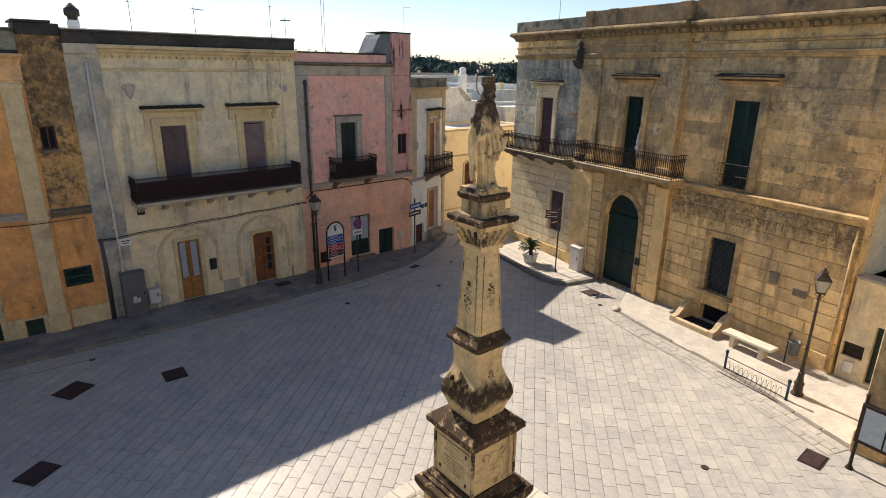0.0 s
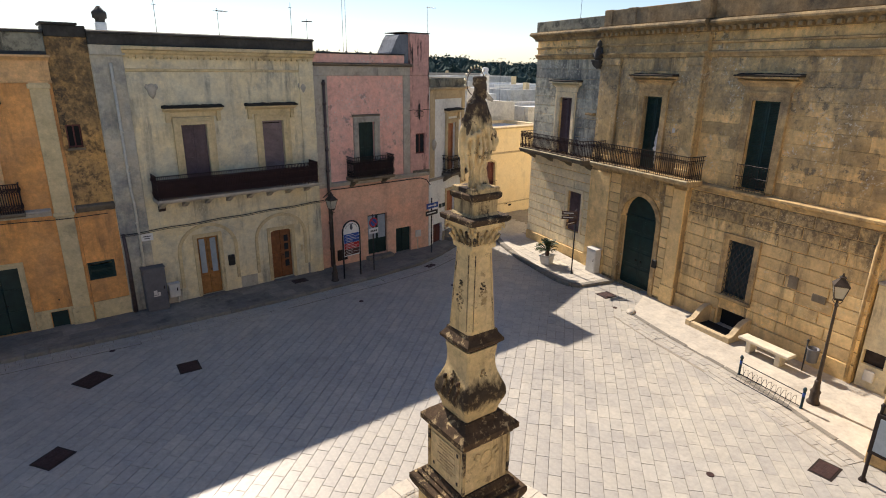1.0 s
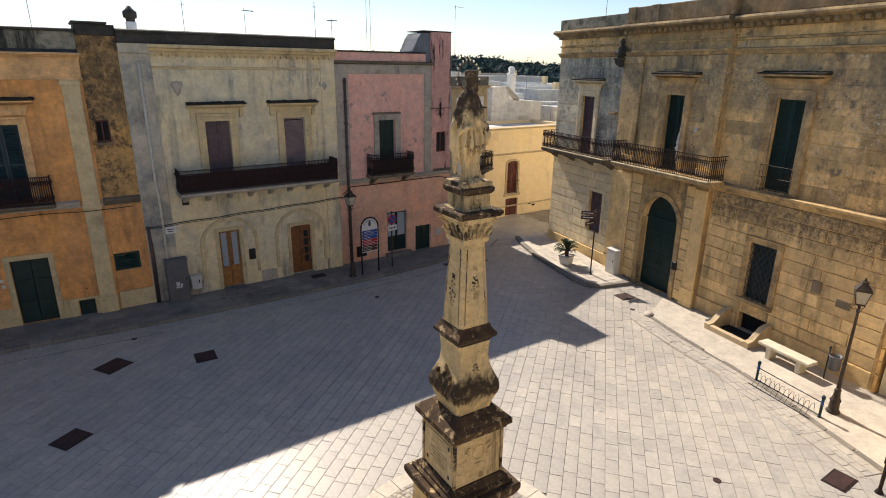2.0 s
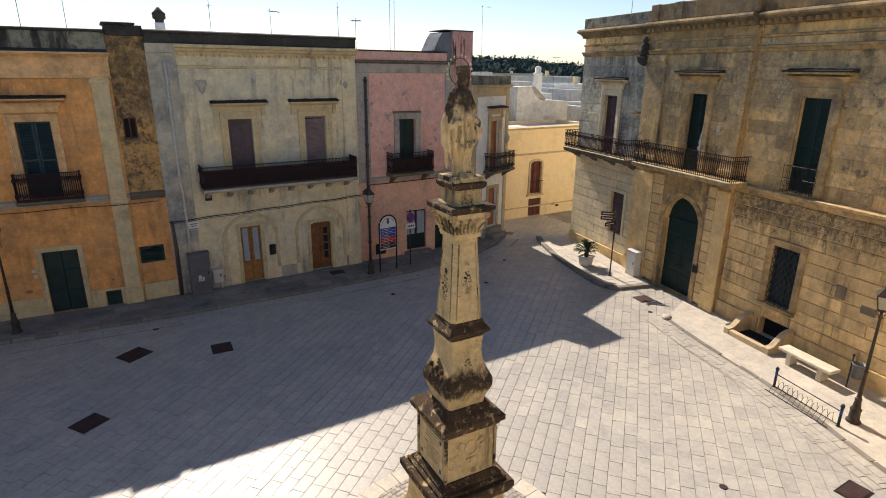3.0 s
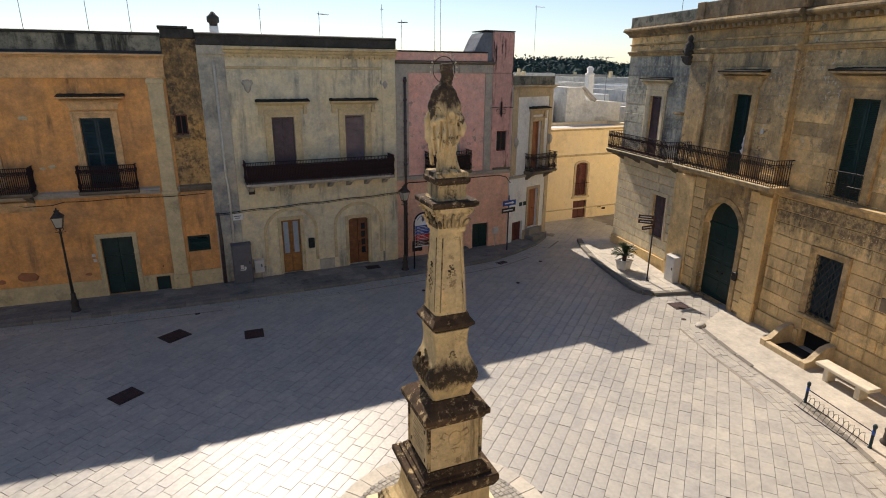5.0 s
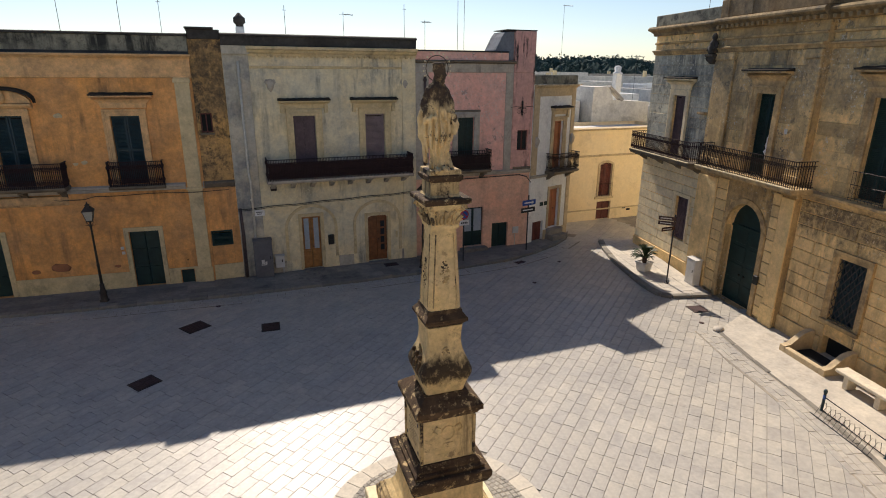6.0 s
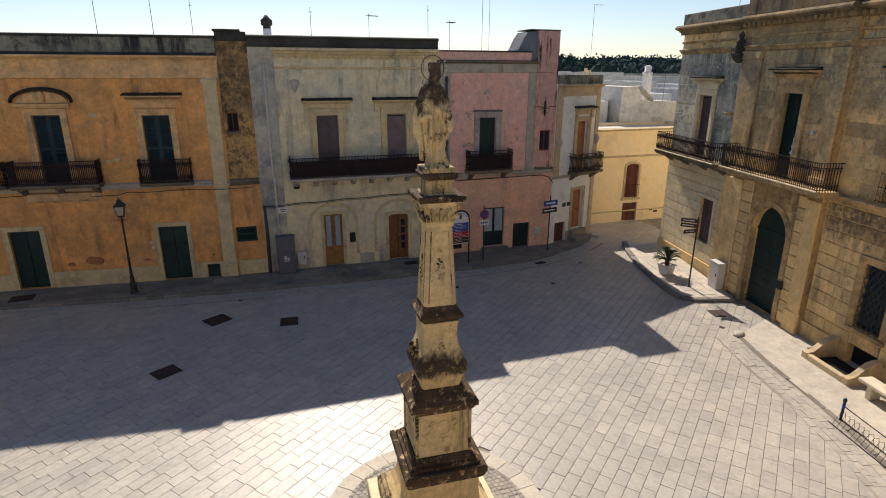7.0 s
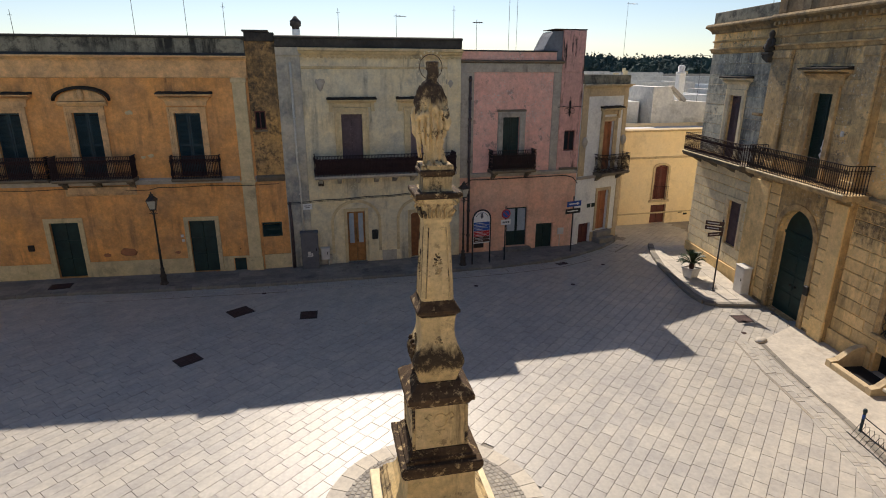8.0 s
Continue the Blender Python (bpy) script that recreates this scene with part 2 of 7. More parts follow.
M_DARKTRIM = plaster("blackened_stone_trim", (0.13, 0.11, 0.085), (0.24, 0.19, 0.13), (0.03, 0.028, 0.025), 0.5, 0.6, shift=35, patch_col=(0.045, 0.04, 0.035))
M_MON = plaster("monument_stone", (0.72, 0.52, 0.24), (0.64, 0.49, 0.27), (0.08, 0.055, 0.035), 0.85, 0.5, patch_col=(0.20, 0.13, 0.07), shift=37, patch_scale=1.7, patch_at=(0.6, 0.7), bump=0.5, streak_at=(0.54, 0.66), speck=0.7, speck_at=(0.56, 0.62), grit=0.28)
M_MON_MID = plaster("monument_stone_stained", (0.62, 0.45, 0.22), (0.46, 0.34, 0.18), (0.035, 0.026, 0.02), 1.0, 1.0, patch_col=(0.045, 0.032, 0.024), shift=39, patch_scale=2.4, patch_at=(0.50, 0.58), bump=0.8, streak_at=(0.48, 0.58), grit=0.28)
M_MON_DARK = plaster("monument_black_crust", (0.05, 0.031, 0.018), (0.10, 0.062, 0.034), (0.015, 0.012, 0.01), 0.6, 0.95, patch_col=(0.48, 0.35, 0.18), shift=41, patch_scale=5.5, patch_at=(0.56, 0.62), bump=1.0, speck=0.8, speck_at=(0.57, 0.62), grit=0.34, mottle=0.3)
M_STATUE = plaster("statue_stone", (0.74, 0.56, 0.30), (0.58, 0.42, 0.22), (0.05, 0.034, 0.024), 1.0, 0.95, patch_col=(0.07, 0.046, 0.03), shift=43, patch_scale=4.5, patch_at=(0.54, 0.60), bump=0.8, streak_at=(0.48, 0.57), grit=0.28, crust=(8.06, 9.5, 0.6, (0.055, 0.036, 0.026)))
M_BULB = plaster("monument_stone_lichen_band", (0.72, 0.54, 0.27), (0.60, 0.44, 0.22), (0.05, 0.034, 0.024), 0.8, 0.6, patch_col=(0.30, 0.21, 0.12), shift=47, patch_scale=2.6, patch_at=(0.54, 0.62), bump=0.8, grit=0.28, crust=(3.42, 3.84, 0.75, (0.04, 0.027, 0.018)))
M_STATUE_DARK = plaster("statue_dark_patina", (0.06, 0.042, 0.033), (0.11, 0.075, 0.052), (0.02, 0.016, 0.013), 0.5, 0.5, patch_col=(0.30, 0.22, 0.13), shift=44, patch_scale=3.0, patch_at=(0.6, 0.68), bump=0.7)
M_PAVE = plaster("limestone_paving", (0.47, 0.438, 0.38), (0.415, 0.393, 0.352), (0.2, 0.19, 0.18), 0.0, 0.4, patch_col=(0.315, 0.298, 0.27), vary=0.09, shift=45, rough=0.40, spec=0.24, bump=0.2, patch_scale=0.4, patch_at=(0.48, 0.7), speck=0.4, mottle=0.1)
M_BED = plaster("paving_joint_sand", (0.35, 0.31, 0.25), (0.25, 0.225, 0.19), (0.06, 0.06, 0.06), 0.0, 0.5, shift=47, patch_scale=0.3)
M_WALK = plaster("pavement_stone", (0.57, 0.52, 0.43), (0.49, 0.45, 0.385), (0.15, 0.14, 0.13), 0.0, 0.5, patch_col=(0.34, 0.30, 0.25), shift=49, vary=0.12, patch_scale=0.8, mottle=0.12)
# darker, patchier tone of the pavement stone for the left side and doorsteps
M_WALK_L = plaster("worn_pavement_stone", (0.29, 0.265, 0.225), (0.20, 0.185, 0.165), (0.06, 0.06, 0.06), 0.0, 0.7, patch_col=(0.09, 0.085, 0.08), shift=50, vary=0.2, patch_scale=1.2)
M_KERB = plaster("kerb_stone", (0.29, 0.265, 0.22), (0.20, 0.185, 0.16), (0.07, 0.065, 0.06), 0.0, 0.7, shift=51, vary=0.25)
M_COBBLE = plaster("cobble_stone", (0.42, 0.39, 0.33), (0.36, 0.34, 0.30), (0.2, 0.19, 0.18), 0.0, 0.3, shift=53, vary=0.25)
M_GROUND = plaster("dry_earth", (0.30, 0.26, 0.19), (0.22, 0.21, 0.15), (0.1, 0.1, 0.08), 0.0, 0.6, shift=55, patch_col=(0.10, 0.12, 0.06), patch_scale=0.03)
M_IRON = plain("wrought_iron", (0.035, 0.026, 0.024), 0.55, 0.5, 0.4)
M_RUST = plain("rusty_iron", (0.038, 0.018, 0.018), 0.75, 0.2, 0.5, 4)
M_LAMP = plain("lamp_post_iron", (0.055, 0.042, 0.033), 0.55, 0.3, 0.4)
M_GREEN = plain("dark_green_paint", (0.008, 0.030, 0.028), 0.5, 0, 0.35, 3)
M_TEAL = plain("dark_teal_paint", (0.007, 0.030, 0.042), 0.5, 0, 0.3, 3)
M_PLUM = plain("plum_grey_blind", (0.11, 0.075, 0.085), 0.6, 0, 0.3, 3)
M_MAUVE = plain("faded_mauve_blind", (0.24, 0.185, 0.19), 0.7, 0, 0.2, 3)
M_WOOD = plain("brown_door_wood", (0.20, 0.075, 0.026), 0.5, 0, 0.35, 5)
M_OAK = plain("honey_door_wood", (0.36, 0.165, 0.05), 0.5, 0, 0.3, 5)
M_TERRA = plain("terracotta_shutter_paint", (0.38, 0.15, 0.065), 0.6, 0, 0.2, 3)
M_MAROON = plain("maroon_shutter_paint", (0.12, 0.035, 0.028), 0.6, 0, 0.3, 3)
M_GREYBOX = plain("grey_cabinet_paint", (0.12, 0.12, 0.13), 0.55, 0, 0.2, 3)
M_WHITEBOX = plain("white_plastic", (0.60, 0.58, 0.54), 0.5, 0, 0.12, 4)
M_SIGNWHITE = plain("white_sign_enamel", (0.72, 0.72, 0.70), 0.4, 0, 0.08, 4)
M_BLUE = plain("blue_sign_enamel", (0.015, 0.07, 0.30), 0.35, 0, 0.15, 4)
M_RED = plain("red_sign_enamel", (0.42, 0.02, 0.025), 0.35, 0, 0.15, 4)
M_BLACK = plain("black_sign_enamel", (0.015, 0.015, 0.016), 0.4, 0, 0.2, 4)
M_BROWN = plain("brown_sign_enamel", (0.06, 0.025, 0.016), 0.45, 0, 0.2, 4)
M_COVER = plain("cast_iron_cover", (0.055, 0.028, 0.026), 0.65, 0.3, 0.4, 6)
M_POLE = plain("dark_steel_pole", (0.05, 0.05, 0.052), 0.5, 0.5, 0.3)
M_BENCH = plaster("bench_limestone", (0.70, 0.62, 0.47), (0.62, 0.55, 0.42), (0.3, 0.27, 0.22), 0.0, 0.3, shift=57)
M_PIPE = plain("painted_downpipe", (0.58, 0.55, 0.47), 0.5, 0, 0.2)
M_PIPE_DARK = plain("dark_downpipe", (0.10, 0.07, 0.065), 0.5, 0.2, 0.4)
M_CURTAIN = plain("pale_curtain", (0.36, 0.41, 0.45), 0.9, 0, 0.12, 6)
M_DARK = plain("dark_interior", (0.012, 0.011, 0.011), 0.9, 0, 0.2)
M_LEAF = plain("palm_leaf", (0.045, 0.075, 0.025), 0.55, 0, 0.4, 5)
# blue-green tint carries the distance haze in the foliage colour
M_TREE = plain("tree_foliage", (0.045, 0.075, 0.068), 0.9, 0, 0.45, 0.2, spec=0.1)
M_CAP = plaster("black_crust_slab", (0.03, 0.027, 0.024), (0.055, 0.05, 0.043), (0.015, 0.015, 0.015), 0.5, 0.5, shift=75, grit=0.28, spec=0.1)
M_ROOFW = plaster("whitewashed_roof", (0.72, 0.72, 0.70), (0.60, 0.61, 0.61), (0.3, 0.3, 0.3), 0.0, 0.4, shift=59, mottle=0.05)
M_GLASS = glass_mat("window_glass")
M_LANTERN = plain("lantern_glass", (0.42, 0.40, 0.33), 0.15, 0, 0.1)
M_CABLE = plain("black_cable", (0.02, 0.02, 0.02), 0.6, 0, 0.2)
M_GOLD = plain("gilded_metal", (0.75, 0.66, 0.45), 0.35, 0.7, 0.15)

# ---------------------------------------------------------------- mesh helpers


def box(bm, x0, x1, y0, y1, z0, z1, bev=0.0):
    v = [bm.verts.new(p) for p in ((x0, y0, z0), (x1, y0, z0), (x1, y1, z0), (x0, y1, z0), (x0, y0, z1), (x1, y0, z1), (x1, y1, z1), (x0, y1, z1))]
    f = [bm.faces.new([v[i] for i in q]) for q in ((3, 2, 1, 0), (4, 5, 6, 7), (0, 1, 5, 4), (1, 2, 6, 5), (2, 3, 7, 6), (3, 0, 4, 7))]
    if bev:
        edges = {e for q in f for e in q.edges}
        bmesh.ops.bevel(bm, geom=list(edges), offset=bev, segments=1, affect='EDGES')
    return bm


def solid(bm, m, *size, bev=0.0):
    """A box of the given size centred on the pose m."""
    tmp = bmesh.new()
    x, y, z = size
    box(tmp, -x / 2, x / 2, -y / 2, y / 2, -z / 2, z / 2, bev)
    bmesh.ops.transform(tmp, matrix=m, verts=tmp.verts)
    join(bm, tmp)
    return bm


def join(bm, other):
    idx = {}
    for v in other.verts:
        idx[v] = bm.verts.new(v.co)
    for f in other.faces:
        try:
            nf = bm.faces.new([idx[v] for v in f.verts])
            nf.smooth, nf.material_index = f.smooth, f.material_index
        except ValueError:
            pass
    other.free()


def rings(bm, loops, smooth=False, cap=True):
    """Skin a list of closed loops of equal length."""
    vs = [[bm.verts.new(p) for p in lp] for lp in loops]
    n = len(vs[0])
    for a, b in zip(vs, vs[1:]):
        for i in range(n):
            f = bm.faces.new((a[i], a[(i + 1) % n], b[(i + 1) % n], b[i]))
            f.smooth = smooth
    if cap:
        bm.faces.new(list(reversed(vs[0])))
        bm.faces.new(vs[-1])
    return bm


def lathe(bm, prof, x=0, y=0, n=14, smooth=True, z=0):
    return rings(bm, [[(x + r * math.cos(2 * math.pi * i / n), y + r * math.sin(2 * math.pi * i / n), z + h) for i in range(n)] for h, r in prof], smooth)


def tube(bm, pts, r, n=6):
    """A round bar through the points."""
    pts = [Vector(p) for p in pts]
    loops = []
    for i, p in enumerate(pts):
        d = (pts[min(i + 1, len(pts) - 1)] - pts[max(i - 1, 0)]).normalized()
        a = d.cross(Vector((0, 0, 1)) if abs(d.z) < 0.9 else Vector((1, 0, 0))).normalized()
        b = d.cross(a)
        rr = r[i] if isinstance(r, (list, tuple)) else r
        loops.append([p + (a * math.cos(2 * math.pi * k / n) + b * math.sin(2 * math.pi * k / n)) * rr for k in range(n)])
    return rings(bm, loops, n > 6)


def loft(bm, prof, cx=0, cy=0):
    """A square-section tower: (height, half width) or (height, half x, half y)."""
    lps = []
    for q in prof:
        z, hx = q[0], q[1]
        hy = q[2] if len(q) > 2 else hx
        lps.append([(cx - hx, cy - hy, z), (cx + hx, cy - hy, z), (cx + hx, cy + hy, z), (cx - hx, cy + hy, z)])
    return rings(bm, lps)


def run(bm, u0, u1, prof, end0=0.0, end1=0.0):
    """A moulding along x: prof is a list of (outward, z), back on the wall; the ends return by end0 and end1 times outward."""
    a = [bm.verts.new((u0 - end0 * o, -o, z)) for o, z in prof]
    b = [bm.verts.new((u1 + end1 * o, -o, z)) for o, z in prof]
    n = len(prof)
    for i in range(n):
        bm.faces.new((a[i], a[(i + 1) % n], b[(i + 1) % n], b[i]))
    bm.faces.new(a)
    bm.faces.new(list(reversed(b)))
    return bm


def wall(bm, u0, u1, z0, z1, y0, y1, ops=()):
    """A thick wall, one connected mesh, with rectangular openings (u0, u1, z0, z1) that go through it."""
    us = sorted({u0, u1} | {min(max(v, u0), u1) for o in ops for v in o[0:2]})
    zs = sorted({z0, z1} | {min(max(v, z0), z1) for o in ops for v in o[2:4]})
    got = {}

    def vert(i, j, k):
        if (i, j, k) not in got:
            got[i, j, k] = bm.verts.new((us[i], (y0, y1)[k], zs[j]))
        return got[i, j, k]

    def full(i, j):
        if not (0 <= i < len(us) - 1 and 0 <= j < len(zs) - 1):
            return False
        x, z = (us[i] + us[i + 1]) / 2, (zs[j] + zs[j + 1]) / 2
        return not any(o[0] < x < o[1] and o[2] < z < o[3] for o in ops)

    for i in range(len(us) - 1):
        for j in range(len(zs) - 1):
            if not full(i, j):
                continue
            for k in (0, 1):
                bm.faces.new((vert(i, j, k), vert(i + 1, j, k), vert(i + 1, j + 1, k), vert(i, j + 1, k)))
            for di, dj, p, q in ((-1, 0, (i, j), (i, j + 1)), (1, 0, (i + 1, j), (i + 1, j + 1)), (0, -1, (i, j), (i + 1, j)), (0, 1, (i, j + 1), (i + 1, j + 1))):
                if not full(i + di, j + dj):
                    bm.faces.new((vert(*p, 0), vert(*q, 0), vert(*q, 1), vert(*p, 1)))
    return bm


def arch_fill(bm, u0, u1, zs, zt, y0, y1, n=12):
    """Masonry between a round arch and the top of its rectangular opening."""
    c, h = (u0 + u1) / 2, (u1 - u0) / 2
    pts = [(c - h * math.cos(math.pi * i / n), zs + (zt - zs) * math.sin(math.pi * i / n)) for i in range(n + 1)]
    col = [[bm.verts.new(p) for p in ((x, y0, z), (x, y0, zt + 0.001), (x, y1, zt + 0.001), (x, y1, z))] for x, z in pts]
    for p, q in zip(col, col[1:]):
        for k in range(4):
            bm.faces.new((p[k], q[k], q[(k + 1) % 4], p[(k + 1) % 4]))
    return bm


def arch_band(bm, u0, u1, zs, zt, w, y0, y1, n=16, z0=None):
    """A raised band round an arch, with straight legs down to z0."""
    c, h = (u0 + u1) / 2, (u1 - u0) / 2
    inner = [(c - h * math.cos(math.pi * i / n), zs + (zt - zs) * math.sin(math.pi * i / n)) for i in range(n + 1)]
    outer = [(c - (h + w) * math.cos(math.pi * i / n), zs + (zt - zs + w) * math.sin(math.pi * i / n)) for i in range(n + 1)]
    if z0 is not None:
        inner = [(u0, z0)] + inner + [(u1, z0)]
        outer = [(u0 - w, z0)] + outer + [(u1 + w, z0)]
    return rings(bm, [[(ix, y0, iz), (ox, y0, oz), (ox, y1, oz), (ix, y1, iz)] for (ix, iz), (ox, oz) in zip(inner, outer)])


def surround(bm, u0, u1, z0, z1, prof):
    """A moulded surround, up one side, over the top and down the other: prof is a list of (away from the opening, outward)."""
    lps = []
    for x, z, sx, sz in ((u0, z0, -1, 0), (u0, z1, -1, 1), (u1, z1, 1, 1), (u1, z0, 1, 0)):
        lps.append([(x + sx * a_, -o, z + sz * a_) for a_, o in prof])
    return rings(bm, lps)


def finish(name, bm, material):
    me = bpy.data.meshes.new(name)
    bmesh.ops.recalc_face_normals(bm, faces=bm.faces)
    bm.to_mesh(me)
    bm.free()
    for mt in (material if isinstance(material, (list, tuple)) else [material]):
        me.materials.append(mt)
    return me


def part(name, bm, material, parent, label="", m=None):
    ob = new(name, finish(name, bm, material))
    ob.parent = parent
    if m is not None:
        ob.matrix_basis = m
    return tagged(ob, label=label) if label else ob


def parts(name, bm, material, parent, label=""):
    """One part for each separate piece of the bmesh."""
    left = set(bm.faces)
    while left:
        seed = left.pop()
        group, todo = {seed}, [seed]
        while todo:
            for e in todo.pop().edges:
                for f in e.link_faces:
                    if f in left:
                        left.discard(f)
                        group.add(f)
                        todo.append(f)
        one_ = B()
        idx = {}
        for f in group:
            for v in f.verts:
                if v not in idx:
                    idx[v] = one_.verts.new(v.co)
            one_.faces.new([idx[v] for v in f.verts])
        part(name, one_, material, parent, label)
    bm.free()


def twin(ob, parent, m):
    """Another part on the same mesh."""
    o = new(ob.name, ob.data)
    o.parent = parent
    o.matrix_basis = m
    return o


def thing(name, m, label, category, group="", kind=""):
    ob = new(name)
    ob.empty_display_size = 0.2
    ob.matrix_basis = m
    return tagged(ob, label, category, group, kind)


def lone(name, bm, material, m, label, category, group="", kind=""):
    ob = new(name, finish(name, bm, material))
    ob.matrix_basis = m
    return tagged(ob, label, category, group, kind)


def facade(x, y, dx, dy):
    """The frame of a front: x to the right along it, y into the building, z up."""
    d = Vector((dx, dy, 0)).normalized()
    return Matrix(((d.x, -d.y, 0, x), (d.y, d.x, 0, y), (0, 0, 1, 0), (0, 0, 0, 1)))


def B():
    return bmesh.new()


# ---------------------------------------------------------------- parts of houses


def leaf_shutter(parent, u0, u1, z0, z1, y, mat, slats=True, name="shutter"):
    bm = B()
    w = 0.07
    box(bm, u0, u0 + w, y - 0.045, y, z0, z1)
    box(bm, u1 - w, u1, y - 0.045, y, z0, z1)
    for a in (z0, (z0 + z1) / 2 - w / 2, z1 - w):
        box(bm, u0 + w, u1 - w, y - 0.043, y, a, a + w)
    if slats:
        z = z0 + w + 0.02
        while z < z1 - w - 0.03:
            solid(bm, pose((u0 + u1) / 2, y - 0.018, z, 20), u1 - u0 - 2 * w, 0.02, 0.045)
            z += 0.05
    else:
        for a, b in ((z0 + w, (z0 + z1) / 2 - w / 2), ((z0 + z1) / 2 + w / 2, z1 - w)):
            box(bm, u0 + w, u1 - w, y - 0.02, y - 0.004, a, b)
            box(bm, u0 + w + 0.05, u1 - w - 0.05, y - 0.034, y - 0.02, a + 0.06, b - 0.06)
    return part(name, bm, mat, parent)


def hood_moulding(parent, u0, u1, z, mat, cap, depth=0.30, h=0.32):
    bm = B()
    if h >= 0.42:
        flare = ((z - h, 0.26, 0.05), (z - h * 0.62, 0.22, 0.07), (z - h * 0.42, 0.13, 0.14), (z - 0.13, 0.04, 0.24))
        rings(bm, [[(u0 + i, 0, q), (u0 + i, -o, q), (u1 - i, -o, q), (u1 - i, 0, q)] for q, i, o in flare])
    else:
        run(bm, u0 + 0.12, u1 - 0.12, [(0, z - h), (0.05, z - h), (0.05, z - 0.16), (0.09, z - 0.13), (0, z - 0.13)])
    run(bm, u0, u1, [(0, z - 0.13), (0.10, z - 0.13), (0.16, z - 0.08), (depth, z - 0.06), (depth, z - 0.01), (0, z - 0.01)])
    for u in (u0 + 0.06, u1 - 0.2):
        if h < 0.42:
            box(bm, u, u + 0.14, -0.12, 0, z - h - 0.18, z - 0.13)
    h_ = part("hood", bm, mat, parent)
    bm = B()
    rnd_ = random.Random(int(u0 * 100) + 7)
    n = max(4, int((u1 - u0) / 0.09))
    rings(bm, [[(u0 - 0.03 + (u1 - u0 + 0.06) * i / n, -o, zz) for o, zz in ((0, z - 0.008), (depth + 0.02, z - 0.008), (depth + 0.03, z + 0.03 + rnd_.uniform(0, 0.012)), (depth * 0.5, z + 0.06 + rnd_.uniform(-0.008, 0.012)), (0, z + 0.09 + rnd_.uniform(-0.01, 0.02)))] for i in range(n + 1)])
    part("hood_cap", bm, cap, parent, "black weathered top slab")
    return h_


def tall_window(house, u0, u1, z0, z1, mat, frame_mat, fw=0.2, leaves=2, hood=None, hood_mat=None, recess=0.16, slats=True, cap=None, proud=0.06, name="window", label=""):
    """A french window or window: moulded surround, shutters or doors set into the wall, dark room behind."""
    bm = B()
    p = proud
    surround(bm, u0, u1, z0, z1, [(0, 0), (0, p), (fw * 0.55, p), (fw * 0.6, p + 0.015), (fw - 0.03, p + 0.02), (fw - 0.02, p + 0.04), (fw + 0.05, p + 0.04), (fw + 0.05, 0)])
    w = part(name, bm, frame_mat, house, label)
    step = (u1 - u0) / leaves
    for i in range(leaves):
        leaf_shutter(w, u0 + i * step + 0.006, u0 + (i + 1) * step - 0.006, z0 + 0.02, z1 - 0.01, recess, mat, slats)
    bm = B()
    box(bm, u0, u1, recess + 0.02, recess + 0.05, z0, z1)
    part("window_back", bm, M_DARK, w)
    if hood:
        hood_moulding(w, hood[0], hood[1], hood[2], hood_mat or frame_mat, cap or M_CAP, *hood[3:])
    return w


def baluster_mesh(h):
    bm = B()
    tube(bm, [(0, 0, 0), (0, 0, h)], 0.014, 5)
    for z in (h * 0.33, h * 0.66):
        lathe(bm, [(-0.03, 0.01), (0, 0.024), (0.03, 0.01)], n=5, z=z)
    for s in (-1, 1):
        tube(bm, [(0, 0, h * 0.68), (s * 0.035, 0, h * 0.74), (s * 0.04, 0, h * 0.82), (0.0, 0, h * 0.88)], 0.008, 4)
        tube(bm, [(0, 0, h * 0.10), (s * 0.035, 0, h * 0.16), (s * 0.035, 0, h * 0.24), (0.0, 0, h * 0.32)], 0.008, 4)
    return bm


